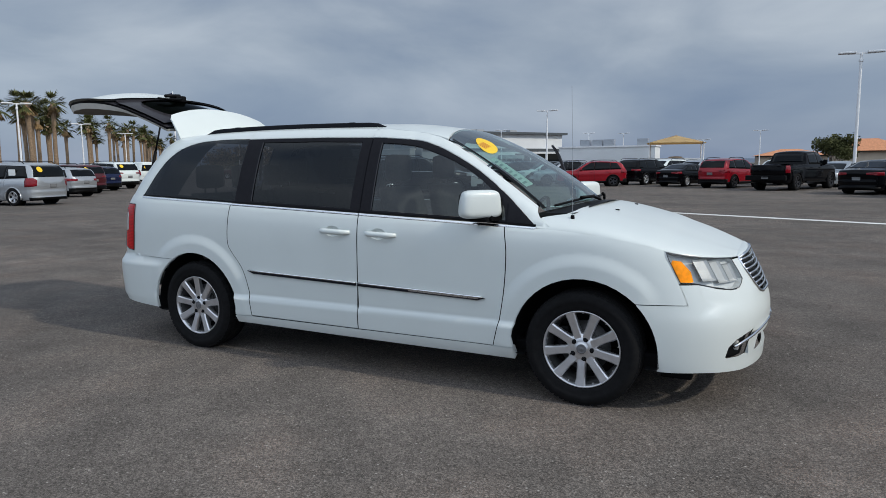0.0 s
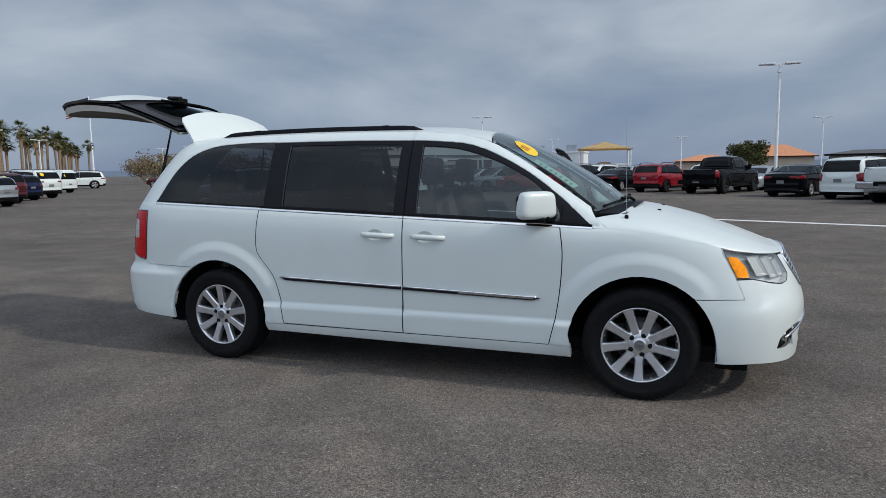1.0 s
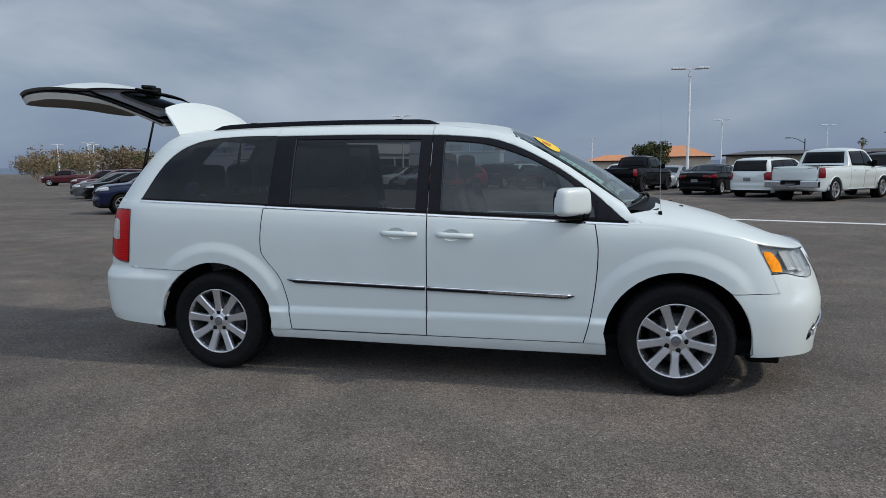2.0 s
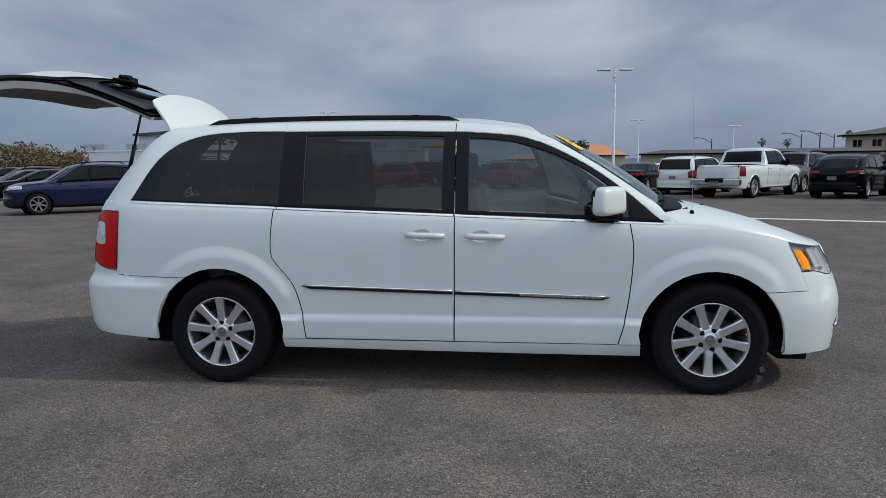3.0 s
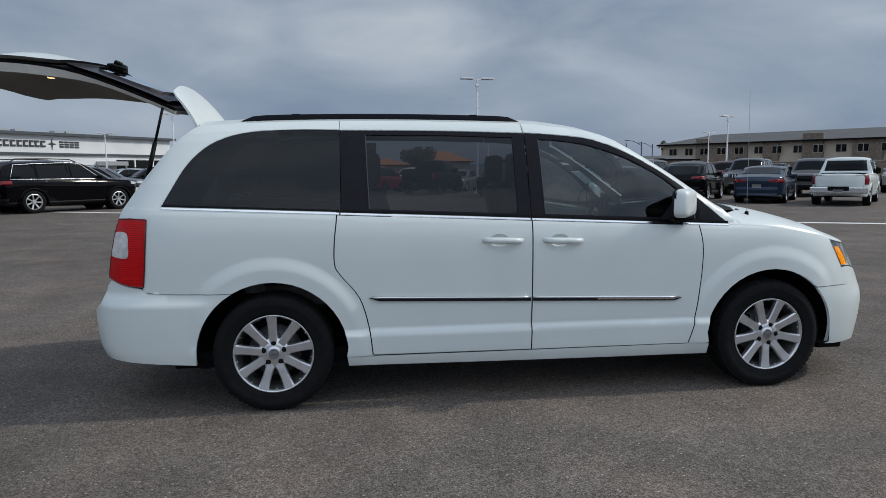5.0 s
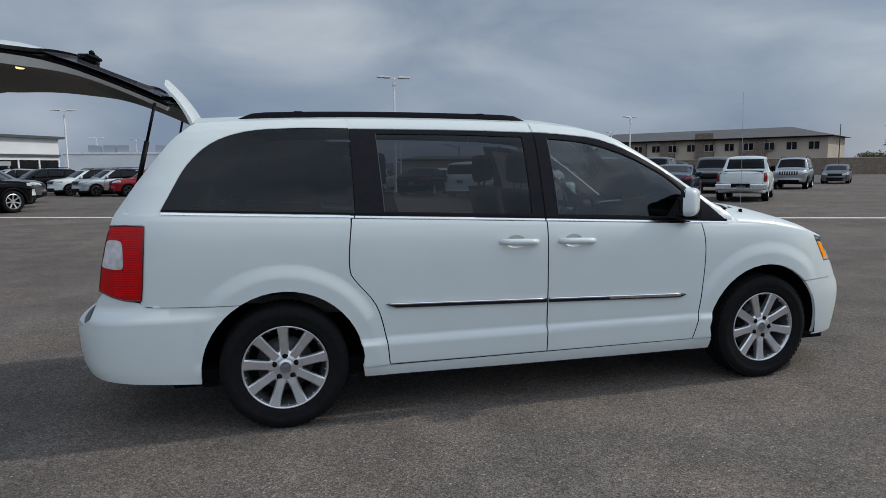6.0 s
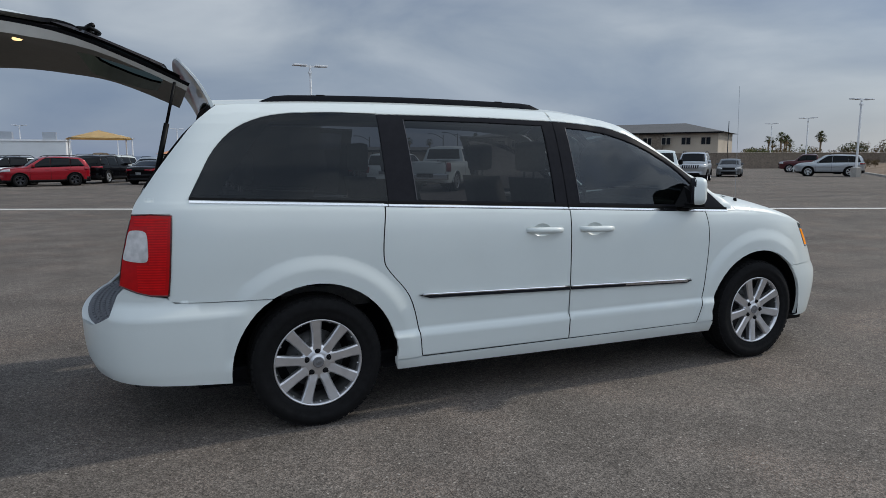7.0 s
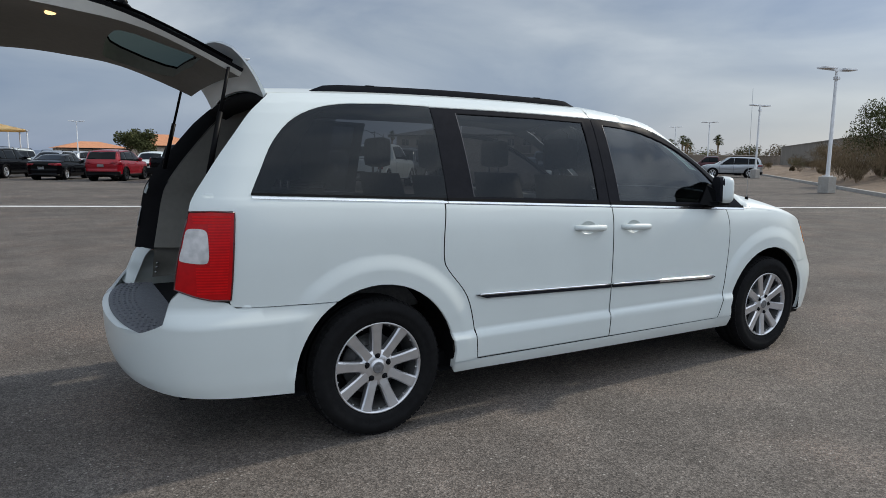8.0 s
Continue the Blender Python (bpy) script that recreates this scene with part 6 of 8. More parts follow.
# outlines in metres: top and belt run from the tail to the nose
KINDS = {
    "suv": dict(L=4.42, W=1.86, r=0.35, xr=-1.30, xf=1.34, gap=0.23,
                top=[(-2.21, 0.86), (-2.17, 1.00), (-2.10, 1.10), (-1.90, 1.42), (-1.80, 1.53), (-1.60, 1.59), (-0.60, 1.64), (0.05, 1.61), (0.32, 1.54), (1.02, 1.10), (1.15, 1.06), (1.75, 1.01), (2.02, 0.92), (2.16, 0.80), (2.21, 0.68)],
                belt=[(-2.21, 0.80), (-1.95, 1.04), (-1.50, 1.05), (0.95, 0.98), (1.60, 0.94), (2.05, 0.82), (2.21, 0.62)],
                panes=[[(-1.80, 1.10), (-1.52, 1.45), (-1.18, 1.49), (-1.14, 1.08)], [(-1.07, 1.08), (-1.10, 1.50), (-0.22, 1.53), (-0.16, 1.05)], [(-0.09, 1.05), (-0.14, 1.53), (0.10, 1.51), (0.22, 1.45), (0.78, 1.06), (0.74, 1.03)]],
                rear=(-2.12, -1.83, 1.12, 1.49), screen=(0.36, 1.00), tail=[[(0.50, 0.90), (0.50, 0.99), (0.98, 1.03), (0.98, 0.86), (0.66, 0.87)]], head=[(0.50, 0.78), (0.48, 0.88), (0.95, 0.95), (0.95, 0.83)], rails=(-1.55, 0.05, 1.645)),
    "large_suv": dict(L=5.0, W=1.97, r=0.385, xr=-1.45, xf=1.50, gap=0.26,
                top=[(-2.50, 0.90), (-2.46, 1.08), (-2.40, 1.18), (-2.24, 1.54), (-2.14, 1.66), (-1.95, 1.73), (-0.70, 1.78), (0.15, 1.75), (0.42, 1.68), (1.12, 1.20), (1.28, 1.15), (2.00, 1.09), (2.32, 0.99), (2.46, 0.86), (2.50, 0.72)],
                belt=[(-2.50, 0.85), (-2.28, 1.10), (-1.80, 1.12), (1.05, 1.06), (1.85, 1.02), (2.32, 0.90), (2.50, 0.66)],
                panes=[[(-2.13, 1.16), (-1.96, 1.58), (-1.36, 1.62), (-1.32, 1.14)], [(-1.25, 1.14), (-1.28, 1.63), (-0.26, 1.66), (-0.20, 1.12)], [(-0.12, 1.12), (-0.17, 1.66), (0.14, 1.64), (0.28, 1.57), (0.88, 1.14), (0.84, 1.10)]],
                rear=(-2.42, -2.17, 1.20, 1.60), screen=(0.46, 1.10), tail=[[(0.46, 0.99), (0.46, 1.06), (1.02, 1.09), (1.02, 0.95)]], head=[(0.52, 0.86), (0.50, 0.96), (1.02, 1.02), (1.02, 0.92)], rails=(-2.0, 0.1, 1.785)),
    "coupe_suv": dict(L=4.97, W=1.99, r=0.385, xr=-1.45, xf=1.50, gap=0.26,
                top=[(-2.48, 0.86), (-2.44, 1.06), (-2.34, 1.14), (-1.75, 1.53), (-1.45, 1.64), (-0.70, 1.73), (0.10, 1.71), (0.38, 1.64), (1.12, 1.18), (1.28, 1.13), (2.00, 1.07), (2.30, 0.97), (2.44, 0.84), (2.48, 0.72)],
                belt=[(-2.48, 0.82), (-2.28, 1.08), (-1.80, 1.12), (1.05, 1.04), (1.85, 1.00), (2.30, 0.88), (2.48, 0.66)],
                panes=[[(-1.90, 1.17), (-1.50, 1.48), (-1.30, 1.54), (-1.26, 1.14)], [(-1.19, 1.14), (-1.23, 1.56), (-0.28, 1.62), (-0.22, 1.11)], [(-0.14, 1.11), (-0.19, 1.62), (0.12, 1.60), (0.26, 1.53), (0.88, 1.12), (0.84, 1.08)]],
                rear=(-2.34, -1.70, 1.17, 1.54), screen=(0.42, 1.10), tail=[[(0.46, 0.98), (0.46, 1.06), (1.03, 1.09), (1.03, 0.96)]], head=[(0.52, 0.84), (0.50, 0.94), (1.02, 1.00), (1.02, 0.90)], rails=None),
    "boxy_suv": dict(L=4.45, W=1.84, r=0.365, xr=-1.30, xf=1.34, gap=0.30,
                top=[(-2.22, 0.90), (-2.19, 1.10), (-2.15, 1.22), (-2.07, 1.62), (-1.98, 1.72), (-1.80, 1.76), (-0.60, 1.79), (0.20, 1.77), (0.42, 1.72), (0.92, 1.20), (1.04, 1.14), (1.80, 1.09), (2.08, 1.03), (2.19, 0.92), (2.22, 0.78)],
                belt=[(-2.22, 0.86), (-2.08, 1.10), (-1.80, 1.10), (0.92, 1.06), (1.70, 1.02), (2.06, 0.94), (2.22, 0.72)],
                panes=[[(-1.95, 1.15), (-1.89, 1.60), (-1.24, 1.62), (-1.22, 1.15)], [(-1.15, 1.15), (-1.16, 1.62), (-0.22, 1.64), (-0.18, 1.13)], [(-0.10, 1.13), (-0.13, 1.64), (0.26, 1.63), (0.36, 1.57), (0.74, 1.14), (0.72, 1.11)]],
                rear=(-2.16, -2.02, 1.22, 1.64), screen=(0.45, 0.91), tail=[[(0.72, 0.80), (0.72, 1.04), (0.98, 1.06), (0.98, 0.78)]], head=[(0.58, 0.86), (0.58, 0.99), (0.90, 1.00), (0.90, 0.86)], rails=(-1.85, 0.1, 1.79)),
    "sedan": dict(L=4.80, W=1.85, r=0.335, xr=-1.36, xf=1.40, gap=0.19,
                top=[(-2.40, 0.82), (-2.37, 0.99), (-2.28, 1.04), (-1.86, 1.09), (-1.70, 1.12), (-0.95, 1.38), (-0.62, 1.44), (-0.20, 1.455), (0.15, 1.42), (0.38, 1.35), (1.12, 0.99), (1.28, 0.95), (1.95, 0.88), (2.22, 0.78), (2.36, 0.66), (2.40, 0.56)],
                belt=[(-2.40, 0.78), (-2.20, 0.96), (-1.70, 0.98), (1.05, 0.89), (1.80, 0.82), (2.22, 0.70), (2.40, 0.50)],
                panes=[[(-1.52, 1.03), (-1.04, 1.28), (-0.80, 1.33), (-0.76, 1.00)], [(-0.70, 1.00), (-0.74, 1.33), (-0.26, 1.35), (-0.20, 0.98)], [(-0.13, 0.98), (-0.18, 1.35), (0.08, 1.33), (0.24, 1.26), (0.86, 0.97), (0.82, 0.94)]],
                rear=(-1.72, -0.92, 1.12, 1.40), screen=(0.42, 1.09), tail=[[(0.38, 0.84), (0.38, 0.91), (0.98, 0.95), (0.98, 0.79), (0.74, 0.80)]], head=[(0.48, 0.64), (0.46, 0.72), (0.96, 0.80), (0.96, 0.68)], rails=None),
    "pickup": dict(L=5.86, W=2.03, r=0.415, xr=-1.80, xf=1.86, gap=0.36,
                top=[(-2.93, 1.20), (-2.90, 1.255), (-0.86, 1.28), (-0.80, 1.34), (-0.73, 1.78), (-0.64, 1.88), (-0.40, 1.92), (0.20, 1.94), (0.58, 1.91), (0.80, 1.84), (1.34, 1.32), (1.46, 1.26), (2.20, 1.22), (2.68, 1.15), (2.86, 1.02), (2.93, 0.84)],
                belt=[(-2.93, 1.10), (-2.85, 1.21), (-0.80, 1.22), (1.28, 1.18), (2.10, 1.14), (2.66, 1.05), (2.86, 0.94), (2.93, 0.78)],
                panes=[[(-0.60, 1.28), (-0.56, 1.76), (0.26, 1.79), (0.28, 1.27)], [(0.35, 1.27), (0.33, 1.79), (0.60, 1.77), (0.74, 1.69), (1.12, 1.27), (1.10, 1.23)]],
                rear=(-0.84, -0.66, 1.36, 1.78), screen=(0.84, 1.33), tail=[[(0.84, 0.84), (0.84, 1.20), (1.06, 1.20), (1.06, 0.84)]], head=[(0.62, 0.92), (0.60, 1.06), (1.05, 1.08), (1.05, 0.90)], rails=None),
    "minivan": dict(L=5.12, W=1.99, r=0.345, xr=-1.52, xf=1.56, gap=0.20,
                top=[(-2.56, 0.80), (-2.53, 1.02), (-2.48, 1.14), (-2.32, 1.54), (-2.22, 1.66), (-2.00, 1.72), (-0.80, 1.76), (0.10, 1.73), (0.45, 1.66), (1.30, 1.16), (1.48, 1.09), (2.05, 1.01), (2.36, 0.90), (2.52, 0.74), (2.56, 0.62)],
                belt=[(-2.56, 0.76), (-2.36, 1.04), (-1.90, 1.06), (1.30, 0.99), (1.90, 0.92), (2.34, 0.80), (2.56, 0.56)],
                panes=[[(-2.22, 1.12), (-2.02, 1.56), (-1.20, 1.60), (-1.17, 1.10)], [(-1.09, 1.10), (-1.12, 1.60), (-0.10, 1.62), (-0.05, 1.07)], [(0.03, 1.07), (-0.02, 1.62), (0.22, 1.60), (0.36, 1.53), (1.04, 1.06), (1.00, 1.03)]],
                rear=(-2.50, -2.25, 1.14, 1.60), screen=(0.50, 1.28), tail=[[(0.70, 0.78), (0.66, 1.02), (0.76, 1.10), (1.02, 1.10), (1.02, 0.74)]], head=[(0.52, 0.72), (0.50, 0.84), (1.02, 0.92), (1.02, 0.78)], rails=(-1.95, 0.0, 1.765)),
    "cargo_van": dict(L=5.65, W=2.02, r=0.37, xr=-1.65, xf=1.78, gap=0.28,
                top=[(-2.83, 0.90), (-2.80, 1.60), (-2.74, 1.98), (-2.60, 2.06), (0.80, 2.08), (1.15, 2.02), (1.30, 1.94), (1.92, 1.22), (2.10, 1.16), (2.55, 1.06), (2.74, 0.92), (2.83, 0.74)],
                belt=[(-2.83, 0.86), (-2.76, 1.12), (1.80, 1.08), (2.50, 0.98), (2.74, 0.84), (2.83, 0.68)],
                panes=[[(0.72, 1.16), (0.70, 1.80), (1.12, 1.78), (1.52, 1.20), (1.50, 1.14)]],
                rear=(-2.80, -2.72, 1.22, 1.78), screen=(1.34, 1.90), tail=[[(0.82, 0.80), (0.82, 1.30), (1.02, 1.30), (1.02, 0.80)]], head=[(0.60, 0.78), (0.58, 0.94), (1.0, 0.98), (1.0, 0.80)], rails=None),
}


def eased(pts, d=0.035):
    """A line through points with softly rounded corners."""
    xs, zs = [p[0] for p in pts], [p[1] for p in pts]
    return lambda x: sum(float(np.interp(x + k * d, xs, zs)) for k in (-2, -1, 0, 1, 2)) / 5


def car_shell(K):
    """The closed skin of a car: cross sections from tail to nose, rounded in plan, with real wheel arches."""
    h, W, gap, r = K["L"] / 2, K["W"], K["gap"], K["r"]
    top, belt = eased(K["top"]), eased(K["belt"])
    R, zc = r * 1.17, r * 0.94
    xs = {round(-h + 2 * h * i / 46, 3) for i in range(47)}
    x1 = 0.42 * h
    for i in range(1, 13):
        w = i / 12.5
        xs |= {round(x1 + (h - x1) * (1 - w * w) ** (1 / 6.0), 3), round(-x1 - (h - x1) * (1 - w * w) ** (1 / 10.0), 3)}
    for xa in (K["xr"], K["xf"]):
        xs = {x for x in xs if abs(x - xa) > R + 0.02}
        xs |= {round(xa + R * math.cos(math.pi * i / 14), 3) for i in range(15)} | {round(xa - R - 0.004, 3), round(xa + R + 0.004, 3)}
    for x, z in K["top"]:
        if abs(x) < h - 0.02:
            xs.add(round(x, 3))
    xs = sorted(x for x in xs if abs(x) <= h * 0.9995)
    keep = [xs[0]]
    for x in xs[1:]:
        if x - keep[-1] > 0.003:
            keep.append(x)
    bm = bmesh.new()
    rows = []
    for x in keep:
        t = min(0.9996, max(0.0, (abs(x) - x1) / (h - x1)))
        plan = (1 - t ** (6.0 if x > 0 else 10.0)) ** 0.5 * (1 - 0.03 * (abs(x) / h) ** 2)
        T = top(x)
        B = min(belt(x), T - 0.045)
        z0 = gap + 0.10 * max(0.0, (abs(x) / h - 0.86) / 0.14) ** 2
        for xa in (K["xr"], K["xf"]):
            d = R * R - (x - xa) ** 2
            if d > 0:
                z0 = max(z0, zc + d ** 0.5)
        z0 = min(z0, B - 0.06)
        def wide(z):
            k = (z - gap) / max(0.1, B - gap)
            return W / 2 * plan * float(np.interp(k, [0, 0.12, 0.35, 0.52, 0.60, 0.80, 0.92, 1.0], [0.925, 0.965, 0.985, 0.985, 0.998, 1.0, 0.985, 0.950]))
        hc = T - B
        cr = min(0.065, 0.5 * hc)
        E = T - cr
        wB = wide(B)
        row = [(0.0, z0 + 0.02), (wide(z0) * 0.70, z0 + 0.01)]
        for k in (0, 0.07, 0.2, 0.34, 0.47, 0.54, 0.61, 0.75, 0.88, 0.96, 1.0):
            z = z0 + (B - z0) * k
            row.append((wide(z), z))
        yE = max(0.02, wB - plan * (0.012 + 0.30 * (E - B)))
        for k in (0.06, 0.25, 0.5, 0.75, 0.92):
            row.append((wB + (yE - wB) * k - plan * (0.012 if k > 0.05 else 0) * math.sin(math.pi * min(1, k + 0.1)) * -1, B + (E - B) * k))
        for v in (1.0, 0.985, 0.95, 0.88, 0.7, 0.4, 0.0):
            row.append((yE * v, E + cr * (1 - v ** 3.0)))
        f = max(0.0, (abs(x) / h - 0.55) / 0.45) ** 2
        full = []
        for y, z in row:
            if x < 0:
                e = float(np.interp(z, [gap, 0.40, 0.55, 0.66, 0.74, 1.0, 1.2], [-0.10, 0.015, 0.03, 0.0, -0.035, -0.05, -0.03]))
            else:
                e = float(np.interp(z, [gap, 0.38, 0.50, 0.62, 0.85, 1.0], [-0.10, 0.02, 0.03, 0.0, -0.05, -0.07]))
            full.append((x + math.copysign(e * f, x), y, z))
        right = [bm.verts.new((a, -y, z)) for a, y, z in full]
        left = [right[0]] + [bm.verts.new((a, y, z)) for a, y, z in full[1:-1]] + [right[-1]]
        rows.append(right + left[-2:0:-1])
    n = len(rows[0])
    for a, b in zip(rows, rows[1:]):
        for j in range(n):
            bm.faces.new((a[j], a[(j + 1) % n], b[(j + 1) % n], b[j]))
    half = n // 2
    for row in (rows[0], rows[-1]):     # close tail and nose with narrow strips
        for j in range(half):
            ring = []
            for v in (row[j], row[j + 1], row[(n - j - 1) % n], row[(n - j) % n]):
                if v not in ring:
                    ring.append(v)
            bm.faces.new(ring)
    bmesh.ops.recalc_face_normals(bm, faces=bm.faces)
    return bm


def prism(poly, a, b):
    """Planes round a convex outline drawn in the axes a and b."""
    c = [sum(p[0] for p in poly) / len(poly), sum(p[1] for p in poly) / len(poly)]
    out = []
    for p, q in zip(poly, poly[1:] + poly[:1]):
        nrm = [0.0, 0.0, 0.0]
        nrm[a], nrm[b] = q[1] - p[1], -(q[0] - p[0])
        if nrm[a] * (p[0] - c[0]) + nrm[b] * (p[1] - c[1]) < 0:
            nrm = [-v for v in nrm]
        co = [0.0, 0.0, 0.0]
        co[a], co[b] = p
        out.append((co, nrm))
    return out


def patch(shell, cuts, off=0.005, depth=0.012):
    """A piece of the skin inside the cutting planes, lifted by off, with its rim turned in."""
    bm = shell.copy()
    for co, no in cuts:
        bmesh.ops.bisect_plane(bm, geom=bm.verts[:] + bm.edges[:] + bm.faces[:], dist=1e-5, plane_co=co, plane_no=no, clear_outer=True)
    bm.normal_update()
    nrm = {v: v.normal.copy() for v in bm.verts}
    for v in bm.verts:
        v.co += nrm[v] * off
    rim = [e for e in bm.edges if len(e.link_faces) == 1]
    low = {}
    for e in rim:
        for v in e.verts:
            if v not in low:
                low[v] = bm.verts.new(v.co - nrm[v] * depth)
    for e in rim:
        for lp in e.link_faces[0].loops[:]:
            if lp.edge == e:
                a, b = lp.vert, lp.link_loop_next.vert
        bm.faces.new((b, a, low[a], low[b]))
    for f in bm.faces:
        f.smooth = len(f.verts) != 4 or not any(v in low.values() for v in f.verts)
    return bm


def yside(s, y=0.25):
    return ((0, s * y, 0), (0, -s, 0))


CAR_PARTS = {}


def car_parts(kind):
    """The meshes of a kind of car, built once: (name, mesh, material or 'paint' or 'roof', label)."""
    if kind in CAR_PARTS:
        return CAR_PARTS[kind]
    K = KINDS[kind]
    h, W, gap, r, xr, xf = K["L"] / 2, K["W"], K["gap"], K["r"], K["xr"], K["xf"]
    shell = car_shell(K)
    out = []

    def add(name, bm, mat, label="", smooth=False):
        out.append((name, mesh_of(bm, name, M[mat] if mat in M else M["trim"], smooth), mat, label))

    def cut(name, cuts, mat, label="", off=0.005):
        bm = patch(shell, cuts, off)
        if len(bm.faces):
            add(name, bm, mat, label)
        else:
            bm.free()

    body = shell.copy()
    for f in body.faces:
        f.smooth = True
    pick = kind == "pickup"
    if pick:    # the open bed
        x0, x1, wb = -h + 0.16, -0.90, W / 2 * 0.80
        gone = [f for f in body.faces if x0 < f.calc_center_median().x < x1 and f.calc_center_median().z > 1.20 and f.normal.z > 0.5 and abs(f.calc_center_median().y) < wb]
        bmesh.ops.delete(body, geom=gone, context="FACES")
        tub = box_mesh(x0 - 0.01, -wb - 0.005, 0.72, x1 + 0.02, wb + 0.005, 1.225)
        tub.faces.ensure_lookup_table()
        bmesh.ops.delete(tub, geom=[f for f in tub.faces if f.calc_center_median().z > 1.2], context="FACES_ONLY")
        add("bed", tub, "trim", "dark open bed")
    add("body", body, "paint")
    xcowl = K["screen"][1]
    zroof = max(z for x, z in K["top"])
    belt = eased(K["belt"])
    if kind in ("suv", "large_suv", "coupe_suv", "boxy_suv", "minivan", "sedan"):
        cut("roof_skin", [((0, 0, zroof - 0.115), (0, 0, -1)), ((K["rear"][1] + 0.02, 0, 0), (-1, 0, 0)), ((K["screen"][0] - 0.06, 0, 0), (1, 0, 0))], "roof", off=0.003)
    for s in (-1, 1):
        allp = [p for q in K["panes"] for p in q]
        if kind != "cargo_van":
            for q in K["panes"]:
                c = (sum(p[0] for p in q) / len(q), sum(p[1] for p in q) / len(q))
                big = [(c[0] + (p[0] - c[0]) * 1.0 + math.copysign(0.035, p[0] - c[0]), p[1] + math.copysign(0.018, p[1] - c[1])) for p in q]
                cut("window_frame", prism(big, 0, 2) + [yside(s)], "trim", off=0.003)
        for q in K["panes"]:
            cut("side_window", prism(q, 0, 2) + [yside(s)], "carglass", off=0.007)
        for q in K["tail"]:
            cut("taillight", prism([(s * y, z) for y, z in q], 1, 2) + [((-h + 0.42, 0, 0), (1, 0, 0))], "lens_tail", "red taillight lens", 0.010)
        hp = K["head"]
        cut("headlight", prism([(s * y, z) for y, z in hp], 1, 2) + [((h - 0.46, 0, 0), (-1, 0, 0))], "lens_clear", "clear headlight", 0.008)
        zb = belt(xcowl - 0.2)
        ym = s * (W / 2 + 0.09)
        add("mirror", box_mesh(xcowl - 0.36, min(ym, ym - s * 0.19), zb + 0.05, xcowl - 0.24, max(ym, ym - s * 0.19), zb + 0.05 + (0.16 if not pick else 0.25), 0.045), "paint" if not pick else "trim")
        add("mirror_foot", box_mesh(xcowl - 0.33, min(s * (W / 2 - 0.13), ym - s * 0.1), zb + 0.02, xcowl - 0.25, max(s * (W / 2 - 0.13), ym - s * 0.1), zb + 0.07, 0.01), "trim")
        seams = [(q[0][0] + q[-1][0]) / 2 if i == 0 else q[0][0] - 0.035 for i, q in enumerate(K["panes"])][1:] + [xcowl - 0.14]
        if pick:
            seams.append(-0.72)
        for x in seams:
            lo = gap + 0.10 if abs(x - xr) > 1.2 * r else r * 2.2
            cut("door_seam", prism([(x - 0.006, lo), (x + 0.006, lo), (x + 0.006, belt(x) - 0.01), (x - 0.006, belt(x) - 0.01)], 0, 2) + [yside(s)], "trim", off=0.0015)
        for i, q in enumerate(K["panes"][-2:]):
            hx = q[0][0] + 0.12
            yh = s * (W / 2 + 0.008)
            add("door_handle", box_mesh(hx - 0.08, min(yh, yh - s * 0.035), belt(hx) - 0.125, hx + 0.11, max(yh, yh - s * 0.035), belt(hx) - 0.092, 0.008), "paint")
        for xa in (xr, xf):
            bm = bmesh.new()
            cv = bm.verts.new((xa, s * (W / 2 - 0.26), r * 0.9))
            ring = [bm.verts.new((xa + 1.22 * r * math.cos(t), s * (W / 2 - 0.26), r * 0.9 + 1.22 * r * math.sin(t))) for t in [2 * math.pi * i / 16 for i in range(16)]]
            for i in range(16):
                bm.faces.new((cv, ring[i], ring[(i + 1) % 16]))
            add("arch_liner", bm, "trim")
            bm = bmesh.new()
            a0 = math.asin(max(-0.7, (gap + 0.04 - r * 0.94) / (r * 1.17)))
            o = 0.004 if kind in ("suv", "large_suv", "coupe_suv", "boxy_suv") else -0.012
            sweep(bm, [(xa + 1.19 * r * math.cos(t), s * (W / 2 * 0.985 + o), r * 0.94 + 1.19 * r * math.sin(t)) for t in [a0 + (math.pi - 2 * a0) * i / 14 for i in range(15)]], 0.030, 6)
            add("arch_trim", bm, "trim" if o > 0 else "paint", smooth=True)
        if K["rails"]:
            bm = bmesh.new()
            x0, x1, z = K["rails"]
            yr = s * (W / 2 - 0.27)
            sweep(bm, [(x0, yr, z - 0.075), (x0 + 0.16, yr, z + 0.015), ((x0 + x1) / 2, yr, z + 0.03), (x1 - 0.2, yr, z + 0.015), (x1, yr, z - 0.07)], 0.018, 6)
            add("roof_rail", bm, "trim", smooth=True)
    # glass fore and aft
    xa, xb, za, zb = K["rear"]
    wr = W / 2 * 0.74
    cut("rear_window", prism([(-wr * 1.02, za), (wr * 1.02, za), (wr * 0.92, zb), (-wr * 0.92, zb)], 1, 2) + [((xb + 0.06, 0, 0), (1, 0, 0)), ((0, 0, za), (0, 0, -1))], "carglass", off=0.006)
    x0, x1 = K["screen"]
    cut("windscreen", prism([(x0, -W * 0.335), (x1, -W * 0.385), (x1, W * 0.385), (x0, W * 0.335)], 0, 1) + [((0, 0, belt(x1) + 0.02), (0, 0, -1))], "carglass", off=0.006)
